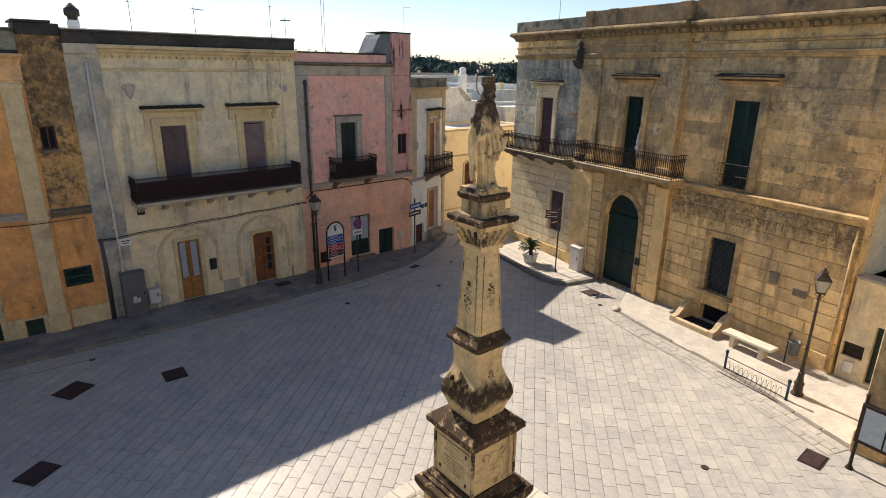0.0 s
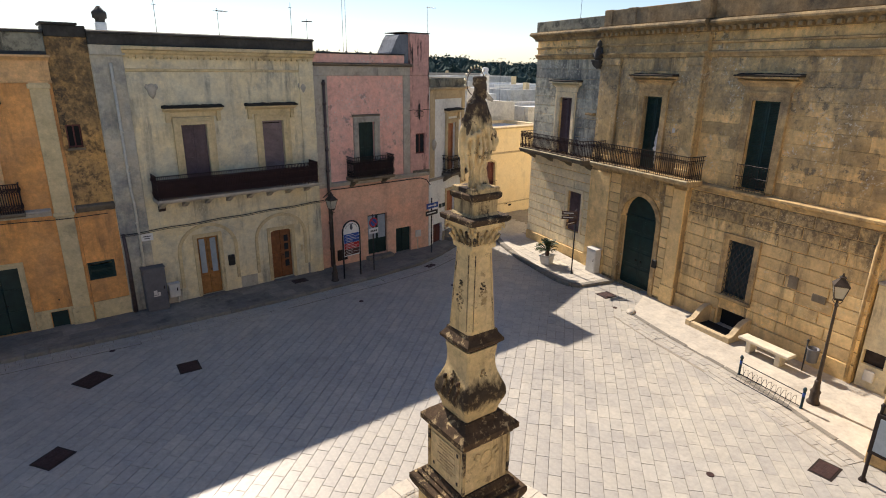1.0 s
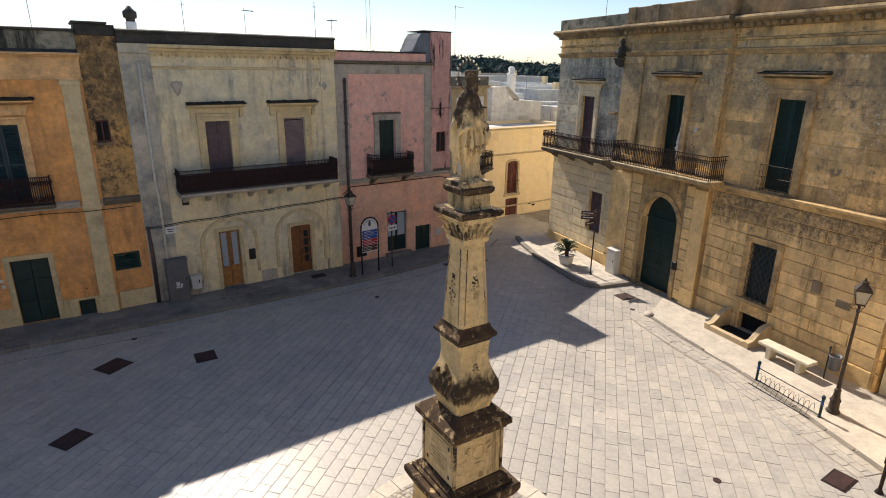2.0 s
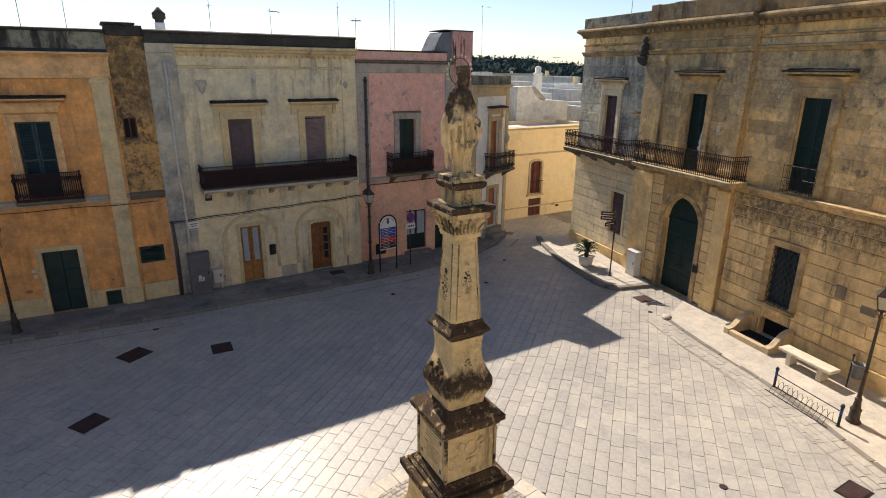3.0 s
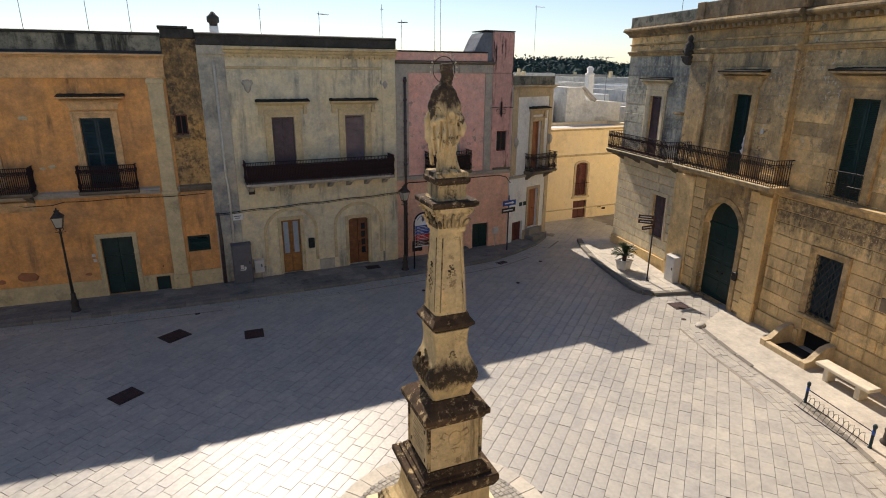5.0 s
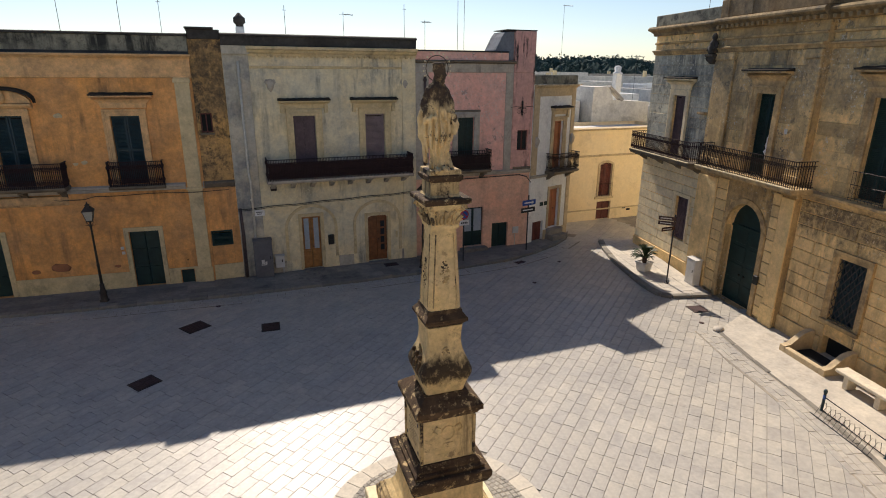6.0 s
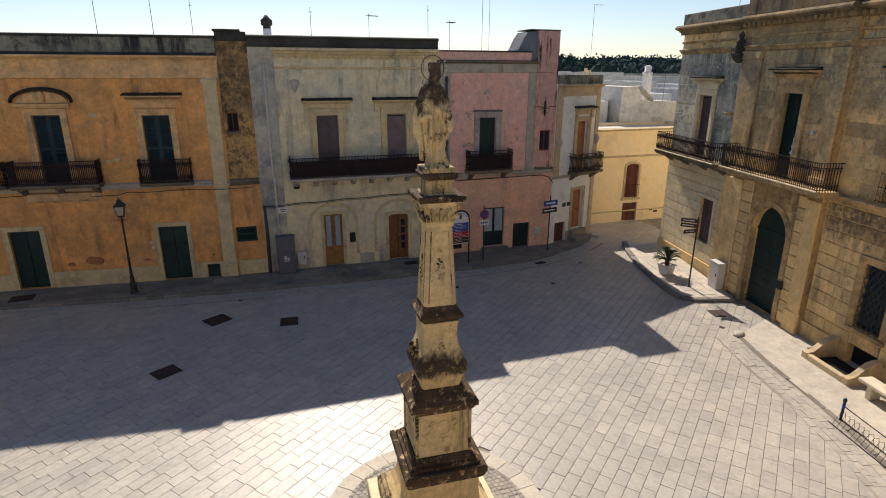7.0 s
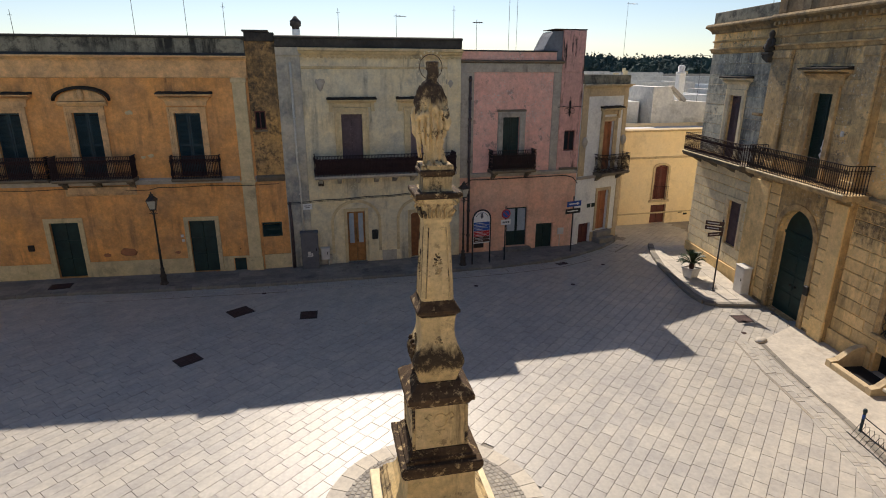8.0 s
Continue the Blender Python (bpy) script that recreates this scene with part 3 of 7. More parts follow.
def balcony(house, u0, u1, z, depth, h, mat, slab_mat, brackets=0, step=0.12, slab=0.14, edge=None, sheet_h=0.0):
    """A balcony: moulded slab, brackets, railings with single balusters and a handrail."""
    bm = B()
    run(bm, u0, u1, [(0, z - slab), (depth - 0.08, z - slab), (depth - 0.03, z - slab * 0.55), (depth, z - slab * 0.5), (depth, z), (0, z)])
    bal = part("balcony", bm, slab_mat, house)
    if edge:
        bm = B()
        n = max(3, int((u1 - u0) / 0.27))
        for i in range(n):
            a = u0 + (u1 - u0) * i / n
            box(bm, a + 0.02, a + (u1 - u0) / n - 0.02, -depth - 0.015, -depth + 0.1, z + 0.004, z + 0.035)
        part("slab_edging", bm, edge, bal)
    d, zb, zt = depth - 0.06, z + 0.07, z + h
    bm = B()
    path = [(u0 + 0.04, -0.01, zt), (u0 + 0.04, -d, zt), (u1 - 0.04, -d, zt), (u1 - 0.04, -0.01, zt)]
    for (xa, ya, za), (xb, yb, zb_) in zip(path, path[1:]):
        box(bm, min(xa, xb) - 0.02, max(xa, xb) + 0.02, min(ya, yb) - 0.02, max(ya, yb) + 0.02, zt - 0.012, zt + 0.012)
    part("handrail", bm, mat, bal)
    bm = B()
    for (xa, ya, za), (xb, yb, zb_) in zip(path, path[1:]):
        for zz in (zb, zt - 0.14):
            box(bm, min(xa, xb) - 0.011, max(xa, xb) + 0.011, min(ya, yb) - 0.011, max(ya, yb) + 0.011, zz - 0.009, zz + 0.009)
    part("rail_bars", bm, mat, bal)
    if sheet_h:
        bm = B()
        box(bm, u0 + 0.06, u1 - 0.06, -d + 0.022, -d + 0.026, z + 0.08, z + sheet_h)
        part("sheet", bm, M_RUST, bal, "dark maroon metal sheet behind the bars")
    first = None
    spots = []
    n = max(2, round((u1 - u0 - 0.08) / step))
    spots += [(u0 + 0.04 + (u1 - u0 - 0.08) * i / n, -d) for i in range(n + 1)]
    k = max(1, round(d / step))
    for i in range(1, k):
        spots += [(u0 + 0.04, -d * i / k), (u1 - 0.04, -d * i / k)]
    for x, y in spots:
        if first is None:
            first = part("baluster", baluster_mesh(zt - z), mat, bal, m=pose(x, y, z))
        else:
            twin(first, bal, pose(x, y, z))
    bfirst = None
    for i in range(brackets):
        u = u0 + 0.25 + (u1 - u0 - 0.5) * i / max(1, brackets - 1)
        if bfirst is None:
            bm = B()
            lp = [(-0.0, 0), (-depth * 0.7, 0), (-depth * 0.72, -0.07), (-depth * 0.4, -0.15), (-depth * 0.2, -0.26), (0, -0.34)]
            rings(bm, [[(s, y, zz) for y, zz in lp] for s in (-0.09, 0.09)])
            bfirst = part("bracket", bm, slab_mat, bal, m=pose(u, 0, z - slab))
        else:
            twin(bfirst, bal, pose(u, 0, z - slab))
    return bal


def plank_door(house, u0, u1, z0, z1, mat, frame_mat=None, fw=0.16, recess=0.14, panels=2, name="door", label="", proud=0.03, leaves=2):
    w = (u1 - u0) / leaves
    d = None
    for i in range(leaves):
        p, q = u0 + i * w + 0.004, u0 + (i + 1) * w - 0.004
        bm = B()
        zz = [z0 + 0.01 + (z1 - z0 - 0.015) * k / panels for k in range(panels + 1)]
        wall(bm, p, q, zz[0], zz[-1], recess, recess + 0.05, [(p, q, z, z) for z in zz[1:-1]])
        fr_ = [f for f in bm.faces if abs(f.calc_center_median().y - recess) < 1e-4]
        bmesh.ops.inset_individual(bm, faces=fr_, thickness=0.06, depth=0.0)
        bmesh.ops.inset_individual(bm, faces=fr_, thickness=0.015, depth=-0.02)
        if d is None:
            d = part(name, bm, mat, house, label)
        else:
            part("leaf", bm, mat, d)
    if frame_mat:
        bm = B()
        surround(bm, u0, u1, z0, z1, [(0, 0), (0, proud), (fw * 0.7, proud), (fw * 0.75, proud + 0.015), (fw, proud + 0.015), (fw, 0)])
        part("door_frame", bm, frame_mat, d)
    bm = B()
    lathe(bm, [(0, 0.012), (0.02, 0.026), (0.045, 0.026), (0.06, 0.01)], n=8)
    bmesh.ops.transform(bm, matrix=pose((u0 + u1) / 2 + 0.06, recess - 0.02, z0 + 1.0, 90), verts=bm.verts)
    part("handle", bm, M_IRON, d)
    return d


def roof_slab(house, u0, u1, y0, y1, z, mat):
    bm = B()
    box(bm, u0, u1, y0, y1, z - 0.25, z)
    return part("roof", bm, mat, house)


def shell(house, u0, u1, depth, z1, mat, name="side_wall"):
    """Side and back walls of a house behind its front."""
    bm = B()
    box(bm, u0, u0 + 0.4, 0.5, depth, 0, z1)
    box(bm, u1 - 0.4, u1, 0.5, depth, 0, z1)
    box(bm, u0 + 0.4, u1 - 0.4, depth - 0.4, depth, 0, z1)
    return part(name, bm, mat, house)


def cornice_prof(z0, z1, out, dark=False):
    h = z1 - z0
    return [(0, z0), (out * 0.25, z0), (out * 0.3, z0 + h * 0.25), (out * 0.55, z0 + h * 0.4), (out * 0.65, z0 + h * 0.6), (out, z0 + h * 0.68), (out, z0 + h * 0.95), (out * 0.9, z1), (0, z1)]

# ---------------------------------------------------------------- ground
SHEET = 4000.0
bm = B()
vs = [bm.verts.new(p) for p in ((-SHEET, -SHEET, -0.06), (SHEET, -SHEET, -0.06), (SHEET, SHEET, -0.06), (-SHEET, SHEET, -0.06))]
bm.faces.new(vs)
lone("ground", bm, M_GROUND, Matrix(), "dry pale earth reaching to the horizon", "ground", kind="structure")


def sheet(bm, pts, z, low=-0.05):
    """A slab with a polygon outline."""
    top = [bm.verts.new((x, y, z)) for x, y in pts]
    bot = [bm.verts.new((x, y, low)) for x, y in pts]
    bm.faces.new(top)
    n = len(pts)
    for i in range(n):
        bm.faces.new((top[i], bot[i], bot[(i + 1) % n], top[(i + 1) % n]))
    return bm


LEFT_KERB = [(-14, 21.25), (-6, 20.95), (-2, 20.45), (3, 20.05), (8, 19.9), (12.5, 19.95), (15.0, 20.2), (16.6, 20.75), (18.2, 21.5), (19.4, 22.35)]
RIGHT_KERB = [(20.9, 21.2), (20.2, 19.9), (19.5, 18.2), (19.0, 16.4), (18.62, 14.9), (18.62, 14.15), (18.9, 13.85), (20.45, 13.4)]
SOUTH_KERB = [(20.2, 11.6), (18.25, 10.9), (17.6, 8.9), (17.05, 6.7), (16.45, 4.9), (16.0, 3.9), (15.4, 2.4)]

# ---------------------------------------------------------------- orange house
ORANGE = facade(2.05, 21.9, 1, -0.09)
orange = thing("house", ORANGE, "two-storey ochre plaster house with green shutters and balconies", "house")
ops = [(-2.95, -1.96, 4.30, 6.87), (-6.70, -5.74, 4.36, 6.92), (-9.52, -8.55, 4.36, 6.92), (-2.98, -1.90, 0.12, 2.42), (-8.36, -7.26, 0.14, 2.52), (-12.6, -11.7, 4.36, 6.92),
       (-1.27, -0.78, 0.10, 0.68), (-12.4, -11.2, 0.12, 2.5)]
bm = B()
wall(bm, -15, 0, 0, 8.95, 0, 0.5, ops)
part("wall", bm, M_ORANGE, orange)
shell(orange, -15, 0, 9, 8.95, M_CREAM)
bm = B()
wall(bm, -15, -0.62, 0, 0.78, -0.03, -0.002, [(-3.16, -1.72, 0, 1), (-8.54, -7.08, 0, 1), (-1.29, -0.76, 0.08, 0.70), (-12.6, -11.0, 0, 1)])
parts("plinth", bm, M_CREAM, orange, "cream painted plinth, damp and worn")
bm = B()
wall(bm, -15, 0, 8.28, 8.90, -0.04, -0.002)
run(bm, -15, 0.02, [(0, 8.22), (0.07, 8.24), (0.07, 8.29), (0, 8.31)])
parts("frieze", bm, M_ORANGE_PALE, orange)
bm = B()
run(bm, -15, 0, cornice_prof(8.86, 9.06, 0.34), 0, 0.3)
parts("cornice", bm, M_ORANGE_PALE, orange)
bm = B()
box(bm, -15, 0.0, -0.10, 0.3, 9.064, 9.70, 0.02)
part("parapet", bm, M_PARAPET_GREY, orange, "grey and black weathered parapet")
bm = B()
run(bm, -15, 0.0, [(0.1, 9.704), (0.17, 9.704), (0.17, 9.77), (0.1, 9.79), (-0.3, 9.79), (-0.3, 9.704)])
part("coping", bm, M_PARAPET, orange)
bm = B()
run(bm, -15, 0.0, [(0.10, 9.066), (0.30, 9.066), (0.26, 9.10), (0.12, 9.16), (0.10, 9.16)])
part("parapet_foot", bm, M_PARAPET, orange, "black crust along the foot of the parapet")
roof_slab(orange, -15, 0, 0.5, 9, 9.2, M_ROOFW)
bm = B()
box(bm, -0.61, -0.09, -0.08, -0.002, 0, 8.24, 0.012)
box(bm, -0.66, -0.05, -0.12, -0.002, 8.05, 8.21, 0.02)
box(bm, -0.66, -0.05, -0.12, -0.002, 3.98, 4.10, 0.02)
box(bm, -0.66, -0.05, -0.12, -0.002, 0, 0.72, 0.015)
part("pilaster", bm, M_CREAM, orange)
bm = B()
for a, b in ((-15, -0.68), (-0.04, 0.0)):
    run(bm, a, b, [(0, 4.02), (0.05, 4.04), (0.07, 4.14), (0.12, 4.18), (0.12, 4.24), (0, 4.29)])
parts("string_course", bm, M_GREYTRIM, orange)
tall_window(orange, -2.95, -1.96, 4.30, 6.87, M_TEAL, M_ORANGE_PALE, 0.19, hood=(-3.45, -1.42, 7.62, 0.34, 0.46))
tall_window(orange, -9.52, -8.55, 4.36, 6.92, M_TEAL, M_ORANGE_PALE, 0.19, hood=(-10.05, -8.0, 7.62, 0.34, 0.46))
tall_window(orange, -12.6, -11.7, 4.36, 6.92, M_TEAL, M_ORANGE_PALE, 0.19, hood=(-13.2, -11.1, 7.62, 0.34, 0.46))
wb = tall_window(orange, -6.70, -5.74, 4.36, 6.92, M_TEAL, M_ORANGE_PALE, 0.19, label="window with curved broken pediment")
bm = B()
run(bm, -7.1, -5.34, [(0, 7.16), (0.10, 7.18), (0.18, 7.26), (0.22, 7.28), (0.22, 7.34), (0, 7.36)])
lp = [(-6.22 + 0.86 * math.cos(math.pi * i / 12), 7.36 + 0.42 * math.sin(math.pi * i / 12)) for i in range(13)]
rings(bm, [[(x, y, z) for x, z in lp] for y in (-0.10, -0.002)])
lathe(bm, [(7.36, 0.06), (7.46, 0.13), (7.62, 0.15), (7.76, 0.09), (7.9, 0.05)], -6.22, -0.14, 9)
ped = part("pediment", bm, M_ORANGE_PALE, wb)
bm = B()
rings(bm, [[(x, -0.004, z), (x, -0.27, z), (x, -0.29, z + 0.08), (x, -0.004, z + 0.12)] for x, z in ((-6.22 - 1.0 * math.cos(math.pi * i / 12), 7.37 + 0.44 * math.sin(math.pi * i / 12)) for i in range(13))])
part("pediment_arch", bm, M_CAP, ped, "black weathered curved top")
balcony(orange, -3.3, -1.36, 4.28, 0.38, 0.92, M_RUST, M_DARKTRIM, 0, 0.062)
balcony(orange, -7.65, -4.63, 4.38, 0.66, 0.88, M_RUST, M_DARKTRIM, 3, 0.062)
balcony(orange, -10.3, -7.86, 4.38, 0.40, 0.86, M_RUST, M_DARKTRIM, 0, 0.062)
bm = B()
run(bm, -7.5, -4.8, [(0, 3.62), (0.05, 3.62), (0.12, 3.72), (0.16, 3.98), (0, 4.0)], -1.4, -1.4)
part("balcony_apron", bm, M_ORANGE_PALE, orange, "moulded stucco apron below the balcony")
for u, z, w in ((-4.35, 5.15, 0.10), (-4.05, 5.2, 0.12), (-4.62, 6.9, 0.16), (-5.5, 1.15, 0.34), (-6.35, 1.05, 0.16), (-3.55, 1.05, 0.12)):
    bm = B()
    lathe(bm, [(-0.004, w), (0.004, w * 0.9)], n=9)
    for v_ in bm.verts:
        v_.co.x *= 1 + 0.3 * noise.noise(v_.co * 9)
        v_.co.y *= 0.55 + 0.3 * noise.noise(v_.co * 7 + Vector((u, z, 0)))
    bmesh.ops.transform(bm, matrix=pose(u, -0.004, z, 90), verts=bm.verts)
    part("plaster_chip", bm, M_CREAM if z > 4 else M_TERRA, orange)
plank_door(orange, -2.98, -1.90, 0.12, 2.42, M_GREEN, M_CREAM, 0.17, panels=3, label="dark green double door in a pale stone frame")
plank_door(orange, -8.36, -7.26, 0.14, 2.52, M_GREEN, M_CREAM, 0.19, panels=3, label="dark green double door in a pale stone frame")
plank_door(orange, -12.4, -11.2, 0.12, 2.5, M_GREEN, M_CREAM, 0.19, panels=3)
plank_door(orange, -1.27, -0.78, 0.10, 0.68, M_GREEN, None, panels=1, leaves=1, recess=0.05, name="hatch", label="small dark green hatch near the ground")
bm = B()
box(bm, -9.32, -9.08, -0.05, 0.02, 1.36, 1.62, 0.02)
part("vent_box", bm, M_IRON, orange)
bm = B()
box(bm, -9.85, -9.5, -0.06, 0.0, 0.35, 0.75, 0.01)
part("meter_box", bm, M_CREAM, orange)
for u, z in ((-3.28, 1.78), (-3.26, 1.58)):
    bm = B()
    box(bm, u - 0.06, u + 0.06, -0.025, 0, z - 0.06, z + 0.06, 0.008)
    part("door_bell", bm, M_WHITEBOX, orange)

bm = B()
tube(bm, [(-15 + 15.9 * i / 40, -0.13, 3.92 - 0.02 * math.sin(i * 0.9) - (0.12 if 24 < i < 28 else 0)) for i in range(41)], 0.014, 5)
part("cable", bm, M_CABLE, orange)

# ---------------------------------------------------------------- narrow house
NARROW = facade(2.05, 21.93, 1, 0)
narrow = thing("house", NARROW, "narrow decayed ochre house front with one small window", "house")
bm = B()
wall(bm, 0.012, 1.15, 0, 9.7, 0, 0.5, [(0.14, 0.57, 6.18, 6.93), (0.03, 0.86, 1.58, 2.23)])
part("wall", bm, M_ORANGE_OLD, narrow)
bm = B()
box(bm, 0.012, 1.15, -0.03, -0.003, 0, 0.76)
parts("plinth", bm, M_CREAM, narrow)
bm = B()
wall(bm, 0.012, 1.15, 0.78, 4.0, -0.012, -0.001, [(0.03, 0.86, 1.58, 2.23)])
part("render_coat", bm, M_ORANGE, narrow)
bm = B()
run(bm, 0.012, 1.15, [(0, 4.02), (0.05, 4.04), (0.12, 4.18), (0.12, 4.24), (0, 4.29)])
parts("string_course", bm, M_DARKTRIM, narrow)
bm = B()
box(bm, 0.012, 1.15, -0.06, 1.2, 9.604, 9.95, 0.02)
box(bm, -0.05, 0.95, -0.14, 1.2, 9.954, 10.03, 0.02)
parts("parapet", bm, M_PARAPET, narrow)
shell(narrow, 0.02, 1.14, 9, 9.6, M_CREAM)
bm = B()
box(bm, 0.14, 0.57, 0.14, 0.16, 6.18, 6.93)
box(bm, 0.335, 0.375, 0.07, 0.1, 6.18, 6.93)
w = part("window", bm, M_MAROON, narrow)
bm = B()
box(bm, 0.19, 0.52, 0.12, 0.135, 6.24, 6.87)
part("pane", bm, M_DARK, w)
bm = B()
box(bm, 0.10, 0.61, -0.05, -0.002, 6.10, 6.17, 0.01)
part("sill", bm, M_DARKTRIM, w)
leaf_shutter(narrow, 0.04, 0.85, 1.59, 2.22, 0.05, M_GREEN, True)

# ---------------------------------------------------------------- grey house
GREY = facade(3.2, 21.9, 1, 0)
grey = thing("house", GREY, "two-storey grey limewashed house with a long iron balcony", "house")
ops = [(2.48, 3.37, 4.27, 6.75), (5.46, 6.32, 4.27, 6.77), (2.53, 3.33, 0.13, 2.50), (5.43, 6.34, 0.16, 2.32)]
bm = B()
wall(bm, 0, 7.74, 0, 9.1, 0, 0.5, ops)
arch_fill(bm, 5.43, 6.34, 2.20, 2.32, 0, 0.5, 8)
part("wall", bm, M_GREY, grey)
shell(grey, 0.02, 7.72, 10, 9.3, M_CREAM)
bm = B()
box(bm, 0.01, 0.95, -0.05, -0.002, 0, 9.1, 0.01)
parts("corner_pier", bm, M_GREY_SIDE, grey, "streaked dark grey corner pier")
bm = B()
box(bm, 7.12, 7.73, -0.05, -0.002, 0, 9.1, 0.01)
parts("corner_pier", bm, M_GREY, grey)
bm = B()
run(bm, 0.96, 7.11, [(0, 8.58), (0.05, 8.60), (0.05, 8.66), (0, 8.68)])
run(bm, 0.96, 7.74, cornice_prof(9.04, 9.40, 0.34), 0.25, 0.0)
for i in range(30):
    u = 1.1 + i * 0.22
    box(bm, u, u + 0.1, -0.15, -0.002, 9.0, 9.1)
parts("cornice", bm, M_CREAM, grey)
bm = B()
box(bm, 0.0, 7.74, -0.16, 0.3, 9.404, 9.78, 0.03)
run(bm, 0.0, 7.74, [(0.16, 9.74), (0.24, 9.75), (0.24, 9.81), (0.1, 9.85), (-0.3, 9.85), (-0.3, 9.74)])
parts("parapet", bm, M_PARAPET, grey, "soot-black weathered parapet")
bm = B()
box(bm, 0.0, 1.0, -0.155, 0.3, 9.1, 9.402)
part("parapet_base", bm, M_GREY_SIDE, grey)
roof_slab(grey, 0, 7.74, 0.5, 10, 9.3, M_ROOFW)
tall_window(grey, 2.48, 3.37, 4.27, 6.75, M_PLUM, M_CREAM, 0.22, hood=(1.94, 3.96, 7.36), slats=False)
tall_window(grey, 5.46, 6.32, 4.27, 6.77, M_MAUVE, M_CREAM, 0.22, leaves=1, hood=(4.87, 6.84, 7.36), label="window with a lowered faded mauve roller blind")
balcony(grey, 1.22, 7.36, 4.27, 0.88, 0.84, M_RUST, M_GREYTRIM, 8, 0.062, sheet_h=0.66)
for c, top in ((2.93, 3.04), (5.885, 3.02)):
    bm = B()
    arch_band(bm, c - 1.0, c + 1.0, 2.0, top - 0.12, 0.12, -0.05, -0.002, 18, 0.62)
    part("blind_arch", bm, M_CREAM, grey)
bm = B()
for a, b in ((0.96, 1.78), (4.07, 4.74), (7.02, 7.11)):
    box(bm, a, b, -0.03, -0.002, 0, 0.60, 0.01)
parts("plinth", bm, M_GREYTRIM, grey)
d = plank_door(grey, 2.53, 3.33, 0.13, 2.50, M_OAK, M_CREAM, 0.14, panels=3, label="honey-coloured wooden door with tall curtained panes")
for a in (2.56, 2.97):
    bm = B()
    box(bm, a + 0.06, a + 0.27, 0.105, 0.115, 1.02, 2.40)
    part("pane", bm, M_CURTAIN, d, "pane with a pale blue-grey curtain")
    bm = B()
    for k in range(5):
        box(bm, a + 0.075 + k * 0.042, a + 0.087 + k * 0.042, 0.098, 0.106, 1.02, 2.40)
    part("curtain_fold", bm, M_CURTAIN, d)
d = plank_door(grey, 5.43, 6.34, 0.16, 2.30, M_WOOD, M_CREAM, 0.14, panels=2, label="brown wooden door with a glazed strip")
for k in range(4):
    bm = B()
    box(bm, 6.03, 6.21, 0.108, 0.116, 0.62 + k * 0.37, 0.90 + k * 0.37)
    part("pane", bm, M_GLASS, d)
for a, b in ((2.5, 3.36), (5.40, 6.37)):
    bm = B()
    box(bm, a, b, -0.30, -0.004, 0.10, 0.17, 0.015)
    part("doorstep", bm, M_WALK_L, grey)
for u in (1.69, 7.26):
    bm = B()
    lathe(bm, [(-0.24, 0.02), (-0.12, 0.12), (0.05, 0.17), (0.16, 0.13), (0.22, 0.05)], n=8)
    for s in (-1, 1):
        lathe(bm, [(0.02, 0.03), (0.1, 0.08), (0.2, 0.03)], s * 0.15, 0, 6)
    bmesh.ops.transform(bm, matrix=Matrix.Translation((u, -0.0, 7.95)) @ Matrix.Diagonal((0.95, 0.45, 1.1, 1)), verts=bm.verts)
    part("carved_shield", bm, M_GREYTRIM, grey)
bm = B()
box(bm, 3.62, 3.88, -0.09, 0.0, 1.17, 1.62, 0.03)
box(bm, 3.66, 3.84, -0.13, -0.08, 1.40, 1.58, 0.02)
part("mailbox", bm, M_BLACK, grey, "black wall mailbox")
bm = B()
box(bm, 6.72, 6.82, -0.04, 0.0, 1.2, 1.48, 0.01)
part("door_bell", bm, M_CREAM, grey)
bm = B()
box(bm, 0.63, 1.04, -0.085, -0.055, 2.72, 2.98, 0.006)
sg = part("street_sign", bm, M_SIGNWHITE, grey, "white marble street sign")
for k, (a, b) in enumerate(((0.70, 0.97), (0.74, 0.93))):
    bm = B()
    box(bm, a, b, -0.088, -0.084, 2.87 - k * 0.08, 2.90 - k * 0.08)
    part("lettering_bar", bm, M_BLACK, sg)
bm = B()
box(bm, 1.36, 1.60, -0.07, 0, 3.72, 3.92, 0.01)
part("junction_box", bm, M_IRON, grey)
bm = B()
tube(bm, [(0.55, -0.10, 8.85), (0.56, -0.10, 4.6), (0.60, -0.10, 4.2), (0.60, -0.10, 0.2)], 0.045, 8)
for z in (8.2, 6.6, 5.2, 3.4, 1.8):
    lathe(bm, [(0, 0.06), (0.06, 0.06)], 0.57, -0.10, 8, z=z)
part("downpipe", bm, M_PIPE, grey, "pale painted downpipe")
bm = B()
tube(bm, [(0.10, -0.09, 3.1), (0.12, -0.09, 2.0), (0.1, -0.09, 0.1)], [0.05, 0.07, 0.08], 8)
part("downpipe", bm, M_PIPE_DARK, grey, "short rusty downpipe")
bm = B()
pts = [(0.0 + 7.9 * i / 40, -0.11, 3.06 + 0.24 * i / 40 - 0.015 * math.sin(i * math.pi / 5)) for i in range(41)]
tube(bm, pts, 0.016, 5)
tube(bm, [(x, y - 0.02, z - 0.05) for x, y, z in pts], 0.010, 5)
part("cable", bm, M_CABLE, grey)

